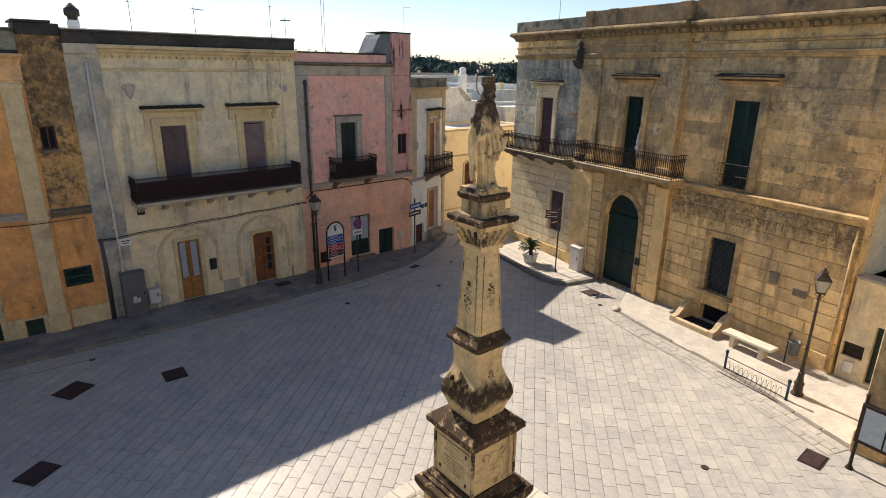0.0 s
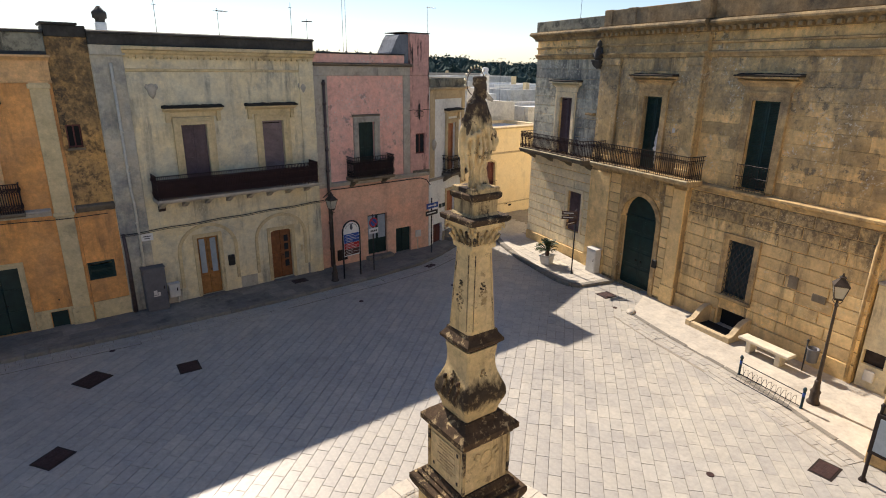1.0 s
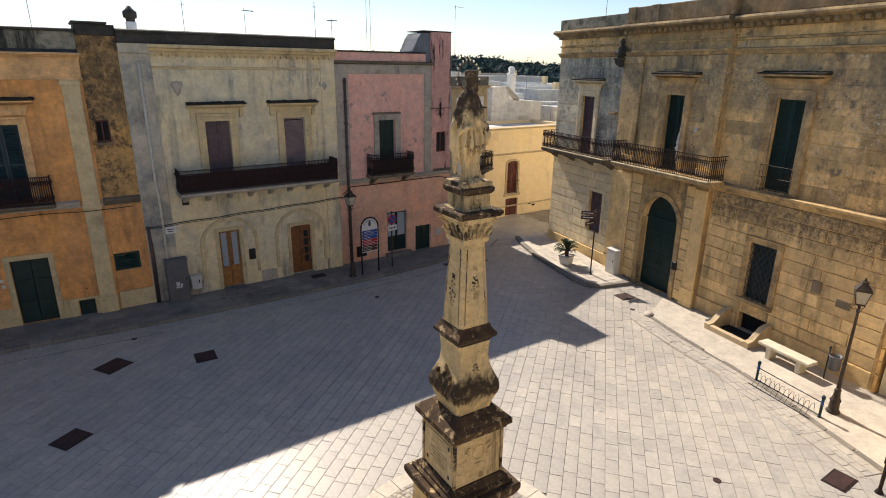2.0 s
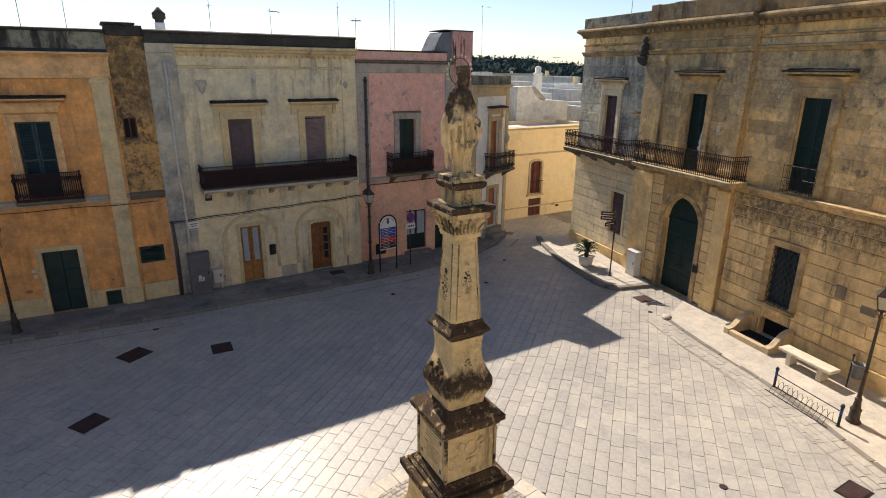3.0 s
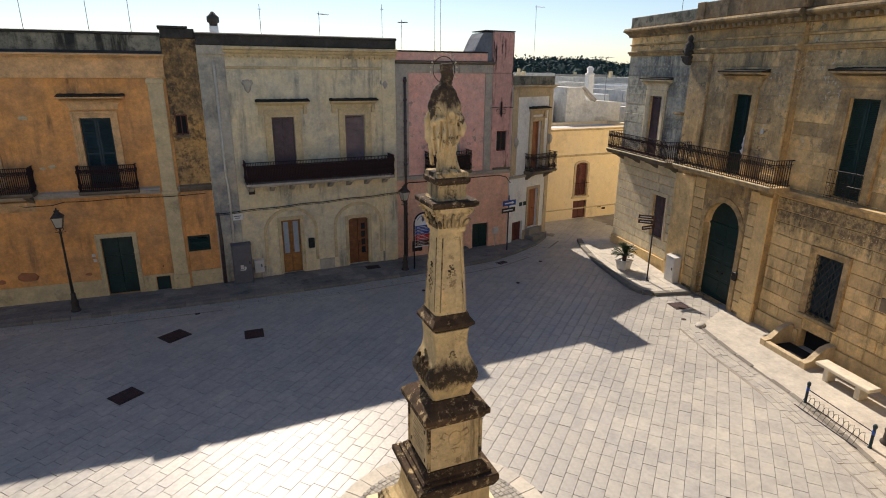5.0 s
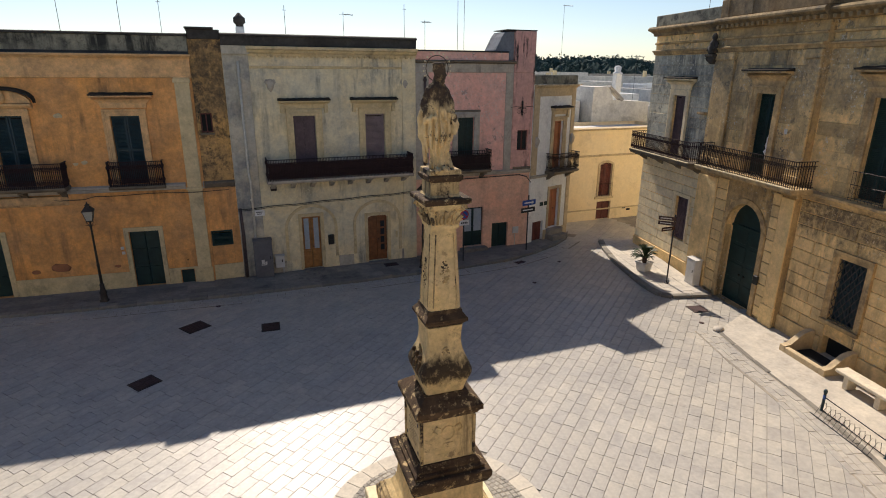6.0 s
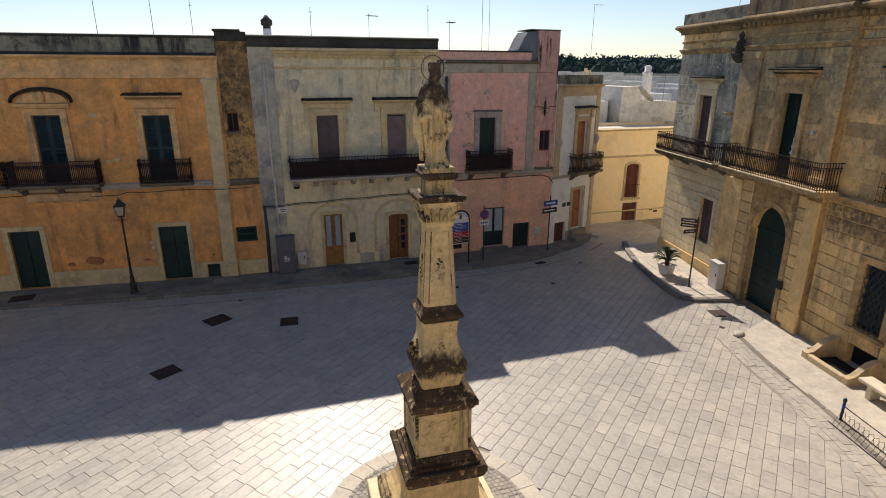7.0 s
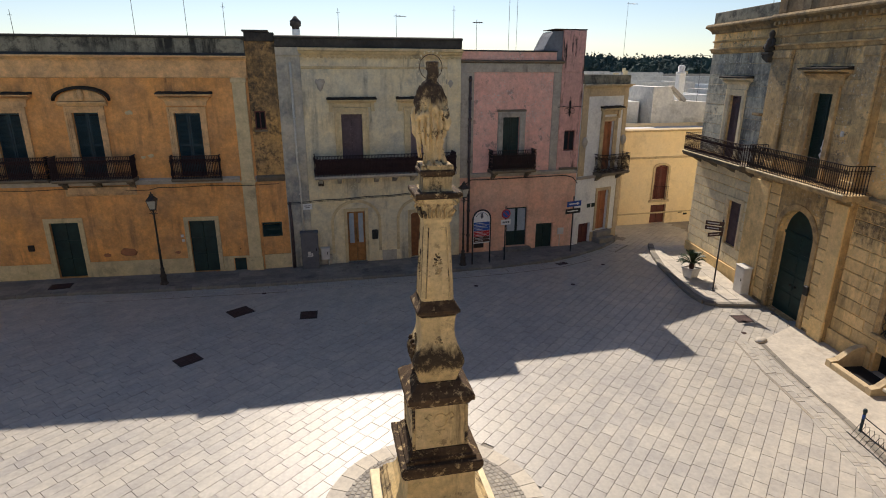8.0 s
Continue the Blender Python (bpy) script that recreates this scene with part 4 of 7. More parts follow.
# ---------------------------------------------------------------- pink house
PINKF = facade(10.95, 22.0, 1, 0)
pink = thing("house", PINKF, "two-storey pink house with peeling plaster and one balcony", "house")
ops = [(2.04, 2.86, 4.18, 6.50), (5.14, 5.70, 4.88, 5.84), (2.39, 3.45, 0.30, 2.24), (3.95, 4.84, 0.06, 1.36)]
bm = B()
wall(bm, 0.0, 5.92, 3.86, 8.46, 0, 0.5, ops)
part("wall", bm, M_PINK, pink)
bm = B()
wall(bm, 0.0, 5.92, 0, 3.856, 0, 0.5, ops)
part("lower_wall", bm, M_PINK_LOW, pink, "salmon painted ground floor")
shell(pink, 0.02, 5.9, 10, 8.9, M_PINK_LOW)
bm = B()
box(bm, 0.0, 0.62, -0.05, -0.002, 3.95, 8.46, 0.01)
box(bm, 4.42, 4.80, -0.05, -0.002, 3.95, 8.46, 0.01)
box(bm, 0.0, 4.80, -0.05, 0.4, 8.464, 8.84, 0.01)
parts("trim_band", bm, M_GREYTRIM, pink, "grey stucco bands framing the pink panel")
bm = B()
run(bm, 0.0, 4.86, [(0.05, 8.845), (0.1, 8.85), (0.2, 8.90), (0.2, 8.95), (0.05, 8.98), (-0.3, 8.98), (-0.3, 8.845)])
parts("cornice", bm, M_DARKTRIM, pink)
bm = B()
box(bm, 0.0, 4.5, -0.04, 0.3, 8.984, 9.33, 0.01)
parts("parapet", bm, M_PINK, pink)
bm = B()
box(bm, -0.02, 4.5, -0.09, 0.34, 9.334, 9.39, 0.015)
part("coping", bm, M_PARAPET, pink)
bm = B()
box(bm, 4.82, 5.92, -0.03, 1.3, 8.464, 10.28, 0.03)
part("tower", bm, M_PINK_TOWER, pink, "pink wall turret with black run-off streaks")
bm = B()
wall(bm, 4.82, 5.90, 4.0, 8.46, -0.028, -0.002, [(5.12, 5.72, 4.86, 5.86)])
part("turret_strip", bm, M_PINK_TOWER, pink)
bm = B()
lp = [(3.95, 9.0), (4.818, 9.0), (4.818, 10.24), (4.35, 10.22), (4.18, 10.0), (3.9, 9.45)]
rings(bm, [[(x, y, z) for x, z in lp] for y in (0.1, 1.25)])
part("turret_shoulder", bm, M_SHOULDER, pink, "sloping shoulder with blue-grey shade put into its colour")
bm = B()
box(bm, 4.34, 5.935, -0.045, 1.32, 10.284, 10.325, 0.018)
part("turret_cap", bm, M_PARAPET, pink)
bm = B()
run(bm, 0.0, 5.92, [(0, 3.78), (0.05, 3.80), (0.1, 3.92), (0.1, 3.97), (0, 4.0)])
parts("string_course", bm, M_GREYTRIM, pink)
roof_slab(pink, 0, 5.92, 0.5, 10, 9.0, M_ROOFW)
tall_window(pink, 2.04, 2.86, 4.18, 6.50, M_GREEN, M_GREYTRIM, 0.2, hood=None, slats=False)
bm = B()
run(bm, 1.76, 3.14, [(0, 6.74), (0.1, 6.75), (0.1, 6.81), (0, 6.84)])
part("hood_cap", bm, M_DARKTRIM, pink)
balcony(pink, 1.36, 3.52, 4.17, 0.68, 0.90, M_IRON, M_DARKTRIM, 2, 0.085, sheet_h=0.7)
bm = B()
box(bm, 5.14, 5.70, 0.1, 0.14, 4.88, 5.84)
box(bm, 5.40, 5.44, 0.07, 0.1, 4.88, 5.84)
w = part("window", bm, M_MAROON, pink)
for a in (5.18, 5.45):
    bm = B()
    box(bm, a, a + 0.2, 0.09, 0.10, 4.94, 5.78)
    part("pane", bm, M_GLASS, w)
bm = B()
run(bm, 4.95, 5.9, [(0.03, 3.99), (0.09, 4.02), (0.09, 4.08), (0.03, 4.1)])
part("sill", bm, M_DARKTRIM, w)
d = plank_door(pink, 2.39, 3.45, 0.30, 2.24, M_GREEN, None, panels=2, label="dark green shop door with white blinds")
for a in (2.46, 2.99):
    bm = B()
    box(bm, a, a + 0.40, 0.095, 0.112, 1.05, 2.16)
    part("blind", bm, M_CURTAIN, d)
bm = B()
box(bm, 2.25, 3.6, -0.35, -0.004, 0.10, 0.28, 0.015)
part("doorstep", bm, M_WALK_L, pink)
plank_door(pink, 3.95, 4.84, 0.08, 1.36, M_GREEN, None, panels=1, label="low dark cellar door")
bm = B()
box(bm, 5.1, 5.42, -0.06, -0.0, 0.75, 1.08, 0.012)
part("meter_box", bm, M_WHITEBOX, pink)
bm = B()
tube(bm, [(5.22, -0.05, 0.7), (5.22, -0.05, 0.1)], 0.02, 6)
part("conduit", bm, M_PIPE, pink)
bm = B()
box(bm, 0.75, 1.25, -0.05, 0.0, 0.35, 0.85, 0.01)
part("cellar_grille", bm, M_IRON, pink)
bm = B()
tube(bm, [(0.42, -0.13, 8.3), (0.42, -0.13, 0.2)], 0.06, 8)
for z in (8.1, 7.3, 6.4, 5.4, 4.5, 3.3, 2.2, 1.0):
    lathe(bm, [(0, 0.085), (0.1, 0.085)], 0.42, -0.13, 8, z=z)
part("downpipe", bm, M_PIPE_DARK, pink, "dark rusty downpipe")
bm = B()
tube(bm, [(0.15, -0.1, 3.4), (0.5, -0.22, 3.72), (1.2, -0.1, 3.68), (5.3, -0.1, 3.72), (5.7, -0.1, 3.6), (5.95, -0.1, 3.3)], 0.022, 5)
part("cable", bm, M_CABLE, pink)
bm = B()
for s in (-1, 1):
    tube(bm, [(5.29, -0.06, 6.9), (5.29 + s * 0.35, -0.12, 6.95), (5.29 + s * 0.62, -0.14, 6.92)], 0.014, 5)
    tube(bm, [(5.29 + s * (0.15 + 0.12 * math.cos(a * 0.7)), -0.08, 6.75 + 0.12 * math.sin(a * 0.7)) for a in range(9)], 0.01, 4)
lathe(bm, [(6.5, 0.015), (6.58, 0.035), (6.70, 0.055), (6.78, 0.03), (7.05, 0.05), (7.16, 0.045), (7.22, 0.015)], 5.29, -0.10, 8)
part("iron_ornament", bm, M_IRON, pink, "wrought-iron wall ornament")

# ---------------------------------------------------------------- white corner house
WHITEF = facade(16.9, 22.0, 1, 0.32)
white = thing("house", WHITEF, "narrow white corner house with terracotta shutters", "house")
ops = [(1.55, 2.25, 3.78, 6.18), (1.55, 2.30, 0.68, 2.73), (0.38, 1.17, 0.04, 1.15)]
bm = B()
wall(bm, 0.0, 3.1, 0, 7.75, 0, 0.5, ops)
part("wall", bm, M_WHITE, white)
shell(white, 0.02, 3.08, 8, 7.8, M_QUOIN)
bm = B()
box(bm, 0.012, 0.42, -0.04, -0.002, 3.6, 7.75, 0.01)
box(bm, 2.82, 3.1, -0.04, -0.002, 0, 7.75, 0.01)
box(bm, 0.42, 2.82, -0.04, -0.002, 7.38, 7.75, 0.01)
box(bm, 1.2, 2.82, -0.05, -0.002, 0, 0.62, 0.01)
parts("stone_dressing", bm, M_QUOIN, white)
bm = B()
run(bm, 0.0, 3.1, cornice_prof(7.75, 7.93, 0.26), 0, 0.6)
parts("cornice", bm, M_QUOIN, white)
bm = B()
box(bm, 0.0, 3.12, -0.08, 0.3, 7.934, 8.36, 0.02)
box(bm, 2.82, 3.12, 0.304, 8, 7.934, 8.36, 0.02)
parts("parapet", bm, M_PARAPET_GREY, white, "lichen-grey stone parapet")
roof_slab(white, 0.02, 2.8, 0.5, 8, 7.9, M_ROOFW)
tall_window(white, 1.55, 2.25, 3.78, 6.18, M_TERRA, M_QUOIN, 0.16, hood=(1.28, 2.62, 6.82))
balcony(white, 1.08, 3.05, 3.74, 0.62, 0.88, M_IRON, M_DARKTRIM, 2, 0.085)
plank_door(white, 1.55, 2.30, 0.68, 2.73, M_TERRA, M_QUOIN, 0.15, panels=2, label="terracotta double door above two steps")
bm = B()
box(bm, 1.35, 2.5, -0.6, -0.004, 0.05, 0.36, 0.02)
box(bm, 1.4, 2.45, -0.32, -0.004, 0.364, 0.66, 0.02)
part("doorstep", bm, M_WALK_L, white)
plank_door(white, 0.38, 1.17, 0.04, 1.15, M_MAROON, None, panels=1, label="low dark brown cellar door")
bm = B()
run(bm, 0.0, 3.1, [(0, 3.42), (0.04, 3.44), (0.08, 3.54), (0, 3.58)])
parts("string_course", bm, M_GREYTRIM, white)
for u in (0.3, 2.98):
    bm = B()
    lathe(bm, [(4.95, 0.03), (5.1, 0.12), (5.3, 0.16), (5.42, 0.1), (5.5, 0.03)], u, -0.05, 8)
    part("carved_shield", bm, M_GREYTRIM, white)
for k in range(2):
    bm = B()
    box(bm, 0.85 + k * 0.32, 1.08 + k * 0.32, -0.03, 0, 1.95, 2.15, 0.005)
    part("wall_plaque", bm, M_GREEN, white)

# ---------------------------------------------------------------- yellow house
YELLOWF = facade(20.8, 25.2, 1, 0)
yellow = thing("house", YELLOWF, "low yellow plaster house across the side street", "house")
bm = B()
wall(bm, 0.55, 9.0, -0.1, 5.36, 0, 0.5, [(2.65, 3.50, 1.42, 3.42), (2.63, 3.63, 0.0, 1.10)])
arch_fill(bm, 2.65, 3.50, 3.25, 3.42, 0, 0.5, 8)
part("wall", bm, M_YELLOW, yellow)
shell(yellow, 0.55, 9.0, 5, 5.3, M_YELLOW)
bm = B()
run(bm, 0.5, 9.0, [(0, 3.80), (0.06, 3.82), (0.08, 3.88), (0, 3.92)])
run(bm, 0.5, 9.0, [(0, 5.30), (0.08, 5.32), (0.14, 5.38), (0.14, 5.42), (-0.5, 5.44), (-0.5, 5.30)])
run(bm, 0.5, 9.0, [(0, 0.60), (0.03, 0.6), (0.03, 0.66), (0, 0.68)])
parts("string_course", bm, M_QUOIN, yellow)
bm = B()
arch_band(bm, 2.65, 3.50, 3.25, 3.42, 0.13, -0.05, -0.002, 10, 1.40)
box(bm, 2.42, 3.74, -0.09, -0.002, 1.28, 1.40, 0.015)
wy = part("window", bm, M_QUOIN, yellow, "maroon shuttered window in an arched stone frame")
leaf_shutter(wy, 2.66, 3.07, 1.44, 3.40, 0.12, M_MAROON)
leaf_shutter(wy, 3.08, 3.49, 1.44, 3.40, 0.12, M_MAROON)
bm = B()
for i in range(9):
    tube(bm, [(2.60 + i * 0.12, -0.12, 1.42), (2.60 + i * 0.12, -0.12, 2.2)], 0.008, 4)
tube(bm, [(2.55, -0.12, 2.2), (3.62, -0.12, 2.2)], 0.015, 5)
part("window_grille", bm, M_RUST, wy)
plank_door(yellow, 2.63, 3.63, 0.0, 1.10, M_MAROON, None, panels=1, label="low maroon cellar door")
for u in (4.5, 4.85):
    bm = B()
    box(bm, u, u + 0.25, -0.02, 0.02, 0.55 - (u - 4.5) * 0.4, 0.66 - (u - 4.5) * 0.4)
    part("vent", bm, M_DARK, yellow)
roof_slab(yellow, 0.7, 9.0, 0.5, 5, 5.1, M_ROOFW)

# ---------------------------------------------------------------- palazzo
PALF = facade(19.9, 8.0, -0.19, -1)
pal = thing("palazzo", PALF, "large two-storey golden limestone palazzo with arched gate and balconies", "palazzo")
U0, U1, C0, C1, PR = -12.45, 4.1, -7.55, -2.42, 0.20
LOW, UP, TOP = 4.70, 4.98, 10.1
OPS = [(-5.50, -3.60, 0.0, 3.95), (-4.97, -4.07, 5.06, 7.87), (-0.54, 0.42, 5.06, 7.93), (-10.41, -9.50, 5.02, 7.57), (-9.27, -8.32, 1.37, 3.30), (-0.49, 0.45, 1.22, 3.22), (-0.53, 0.53, -0.4, 0.65)]
bm = B()
wall(bm, U0, U1, -0.4, TOP, 0.02, 0.7, OPS)
part("wall", bm, M_STONE_UP, pal)
shell(pal, U0, U1, 14, 10.9, M_STONE_PALE)


def facing(parent, u0, u1, z0, z1, y, course, length, mat, single, name="stone_block", joint=0.013, relief=0.02, start=0):
    """Ashlar facing: courses of stone blocks with recessed joints, cut round the openings."""
    first = {}
    verts, faces = [], []
    rows = max(1, round((z1 - z0) / course))
    h = (z1 - z0) / rows
    rnd = random.Random(start)
    for r in range(rows):
        za, zb = z0 + r * h, z0 + (r + 1) * h
        cuts = sorted((max(o[0] - 0.01, u0), min(o[1] + 0.01, u1)) for o in OPS if o[2] < zb - 0.03 and o[3] > za + 0.03 and o[1] > u0 and o[0] < u1)
        spans, x = [], u0
        for a, b in cuts:
            if a > x + 0.03:
                spans.append((x, a))
            x = max(x, b)
        if x < u1 - 0.03:
            spans.append((x, u1))
        for a, b in spans:
            n = max(1, round((b - a) / length))
            edge = [a + (b - a) * (i + (0.25 if r % 2 and 0 < i < n else 0) * (1 if n > 1 else 0) + (rnd.uniform(-0.12, 0.12) if 0 < i < n else 0)) / n for i in range(n + 1)]
            for p, q in zip(edge, edge[1:]):
                j, d = joint / 2, relief + rnd.uniform(-0.004, 0.004)
                p2, q2, c, e = p + j, q - j, za + j, zb - j
                k = 0.012
                box_v = [(p2, y, c), (q2, y, c), (q2, y, e), (p2, y, e), (p2 + k, y - d, c + k), (q2 - k, y - d, c + k), (q2 - k, y - d, e - k), (p2 + k, y - d, e - k)]
                box_f = [(4, 5, 6, 7), (0, 1, 5, 4), (1, 2, 6, 5), (2, 3, 7, 6), (3, 0, 4, 7)]
                if single:
                    me = bpy.data.meshes.new(name)
                    me.from_pydata(box_v, [], box_f)
                    me.materials.append(mat)
                    o = new(name, me)
                    o.parent = parent
                else:
                    i0 = len(verts)
                    verts.extend(box_v)
                    faces.extend(tuple(i0 + i for i in f) for f in box_f)
    if not single:
        me = bpy.data.meshes.new(name)
        me.from_pydata(verts, [], faces)
        me.materials.append(mat)
        o = new("stone_facing", me)
        o.parent = parent
        tagged(o, kind="stuff")


# centre bay stands proud of the wall
bm = B()
wall(bm, C0, C1, -0.1, TOP, -PR, 0.018, [o for o in OPS if C0 < o[0] < C1])
arch_fill(bm, -5.50, -3.60, 2.95, 3.95, -PR, 0.7, 18)
part("centre_bay", bm, M_STONE_UP, pal)
bm = B()
arch_band(bm, -5.50, -3.60, 2.95, 3.95, 0.2, -PR - 0.06, -PR - 0.002, 20, 0.0)
part("arch_moulding", bm, M_TRIM, pal)
bm = B()
for a, b in ((C0 + 0.02, C0 + 1.15), (C1 - 0.62, C1 - 0.02)):
    box(bm, a, b, -PR - 0.09, -PR - 0.002, 5.1, 9.2, 0.015)
    box(bm, a - 0.03, b + 0.03, -PR - 0.14, -PR - 0.002, 9.0, 9.28, 0.02)
    box(bm, a - 0.03, b + 0.03, -PR - 0.13, -PR - 0.002, 5.1, 5.35, 0.02)
parts("pilaster", bm, M_STONE_UP, pal)
bm = B()
for a, b in ((C0 - 0.02, -6.35), (C1 - 0.55, C1 + 0.02)):
    box(bm, a, b, -PR - 0.07, -PR - 0.002, 0.0, 4.6, 0.015)
    box(bm, a - 0.03, b + 0.03, -PR - 0.11, -PR - 0.002, 0.0, 0.75, 0.02)
parts("lower_pier", bm, M_STONE, pal)
# base, string courses and entablature
bm = B()
for a, b, y in ((U0, C0, 0.0), (C1, -0.60, 0.0), (0.60, U1, 0.0)):
    box(bm, a, b, y - 0.07, y + 0.018, -0.1, 0.55, 0.015)
parts("plinth", bm, M_STONE, pal)
bm = B()
for a, b, o in ((U0, C0, 0.0), (C1, U1, 0.0)):
    run(bm, a, b, [(o - 0.02, 4.68), (o + 0.05, 4.70), (o + 0.08, 4.82), (o + 0.2, 4.88), (o + 0.2, 4.95), (o - 0.02, 5.0)], 0, 0.5 if b == U1 else 0)
parts("string_course", bm, M_TRIM, pal)
bm = B()
for a, b, o in ((U0, C0, 0.0), (C0, C1, PR), (C1, U1, 0.0)):
    run(bm, a, b, [(o - 0.02, 9.28), (o + 0.06, 9.30), (o + 0.10, 9.40), (o + 0.16, 9.42), (o + 0.16, 9.47), (o - 0.02, 9.5)])
    run(bm, a, b, [(o - 0.02, 9.72), (o + 0.05, 9.74), (o + 0.07, 9.8), (o - 0.02, 9.82)])
parts("architrave", bm, M_TRIM, pal)
bm = B()
for a, b, o in ((U0, C0, 0.0), (C0, C1, PR), (C1, U1, 0.0)):
    run(bm, a, b, [(o - 0.5, 10.1), (o + 0.10, 10.1), (o + 0.13, 10.2), (o + 0.24, 10.3), (o + 0.34, 10.36), (o + 0.34, 10.42), (o + 0.28, 10.5), (o - 0.5, 10.52)], 0.8 if a == U0 else 0, 0.8 if b == U1 else 0)
parts("cornice", bm, M_CORNICE, pal)
first = None
u = C0 + 0.1
while u < U1:
    o = PR if C0 < u < C1 else 0.0
    if first is None:
        bm = B()
        box(bm, 0, 0.13, -0.30, -0.08, 10.12, 10.25, 0.015)
        first = part("dentil", bm, M_CORNICE, pal, m=pose(u, -o, 0))
    else:
        twin(first, pal, pose(u, -o, 0))
    u += 0.27
bm = B()
box(bm, U0 - 0.05, C0, -0.08, 0.4, 10.524, 10.98, 0.02)
part("parapet", bm, M_PARAPET_GREY, pal)
bm = B()
box(bm, C0, C1, -PR - 0.1, 0.4, 10.524, 11.12, 0.02)
box(bm, C1, U1, -0.08, 0.4, 10.524, 11.16, 0.02)
for a in (C0 + 0.02, C0 + 1.3, C1 - 0.48):
    box(bm, a, a + 0.45, -PR - 0.13, 0.3, 10.526, 11.14, 0.02)
parts("parapet_wall", bm, M_PARAPET_TAN, pal)
roof_slab(pal, U0, U1, 0.7, 14, 10.8, M_ROOFW)
# openings
bm = B()
box(bm, -5.5, -3.6, 0.10, 0.18, 0.0, 3.95)
for i in range(2):
    for k in range(4):
        a = -5.45 + i * 0.92
        box(bm, a + 0.08, a + 0.86, 0.075, 0.10, 0.2 + k * 0.72, 0.8 + k * 0.72, 0.012)
box(bm, -5.5, -3.6, 0.05, 0.10, 2.92, 3.02)
gate = part("gate", bm, M_GREEN, pal, "tall arched dark green wooden gate")
bm = B()
for x in (-4.68, -4.42):
    lathe(bm, [(0, 0.02), (0.03, 0.045), (0.06, 0.02)], n=8, x=x, y=0)
bmesh.ops.transform(bm, matrix=pose(0, 0.07, 1.15, 90), verts=bm.verts)
part("handle", bm, M_IRON, gate)
PRF = Matrix.Translation((0, -PR, 0))


def shifted(ob, m):
    ob.matrix_basis = m
    return ob


mid = shifted(tall_window(pal, -4.97, -4.07, 5.10, 7.87, M_GREEN, M_TRIM, 0.22, hood=(-5.55, -3.5, 8.62, 0.34, 0.5), recess=0.2), PRF)
bm = B()
edge_ = random.Random(8)
rings(bm, [[(-4.075, 0.13, z), (-4.075, 0.10, z), (-4.075 - w, 0.09 + 0.02 * (k % 2), z), (-4.075 - w, 0.12 + 0.02 * (k % 2), z)]
           for k, (z, w) in enumerate((5.25 + 0.11 * i, 0.26 * math.sin(math.pi * (i + 1) / 16) ** 0.6 + edge_.uniform(-0.05, 0.05)) for i in range(15))])
part("curtain", bm, M_SIGNWHITE, mid, "white curtain caught in the shutter")
tall_window(pal, -0.54, 0.42, 5.06, 7.93, M_GREEN, M_TRIM, 0.24, hood=(-1.12, 0.98, 8.68, 0.34, 0.5))
tall_window(pal, -10.41, -9.50, 5.02, 7.57, M_PLUM, M_STONE_PALE, 0.2, hood=(-10.95, -8.95, 8.28, 0.3, 0.45))
tall_window(pal, -9.27, -8.32, 1.37, 3.30, M_PLUM, M_STONE_PALE, 0.12, hood=None, proud=0.05)
wlow = tall_window(pal, -0.49, 0.45, 1.22, 3.22, M_TEAL, M_TRIM, 0.17, slats=False, proud=0.06, label="barred ground-floor window with a diamond grille")
bm = B()
box(bm, -0.72, 0.68, -0.14, -0.03, 1.08, 1.21, 0.02)
part("sill", bm, M_TRIM, wlow)
bm = B()
for k in range(-6, 8):
    for s in (-1, 1):
        za, zb = 1.22 + k * 0.30, 1.22 + k * 0.30 + 0.94 * 1.55
        xa, xb = (-0.49, 0.45) if s > 0 else (0.45, -0.49)
        lo, hi = max(za, 1.22), min(zb, 3.22)
        if hi - lo > 0.05:
            fa, fb = (lo - za) / (zb - za), (hi - za) / (zb - za)
            tube(bm, [(xa + (xb - xa) * fa, -0.01, lo), (xa + (xb - xa) * fb, -0.01, hi)], 0.016, 4)
part("grille", bm, M_POLE, wlow)
# near-black panel stands in for the shade inside the cellar opening
bm = B()
box(bm, -0.53, 0.53, 0.25, 0.3, -0.4, 0.65)
part("cellar_opening", bm, M_DARK, pal)
bal = balcony(pal, -6.86, -1.82, 5.06, 0.82, 0.88, M_IRON, M_TRIM, 0, 0.09, 0.16, M_STONE_PALE)
shifted(bal, PRF)
bal0 = balcony(pal, -12.42, -7.62, 4.98, 0.82, 0.84, M_RUST, M_DARKTRIM, 4, 0.09, 0.18, M_STONE_PALE)
bm = B()
for i in range(11):
    tube(bm, [(-0.62 + i * 0.112, -0.14, 5.0), (-0.62 + i * 0.112, -0.14, 5.86)], 0.008, 4)
for k in range(3):
    tube(bm, [(-0.64, -0.14, 5.08 + k * 0.39), (0.52, -0.14, 5.08 + k * 0.39)], 0.012, 5)
for i in range(5):
    tube(bm, [(-0.5 + i * 0.224 + 0.08 * math.cos(a * 0.8), -0.14, 5.3 + 0.1 * math.sin(a * 0.8)) for a in range(9)], 0.007, 4)
part("window_railing", bm, M_IRON, pal)
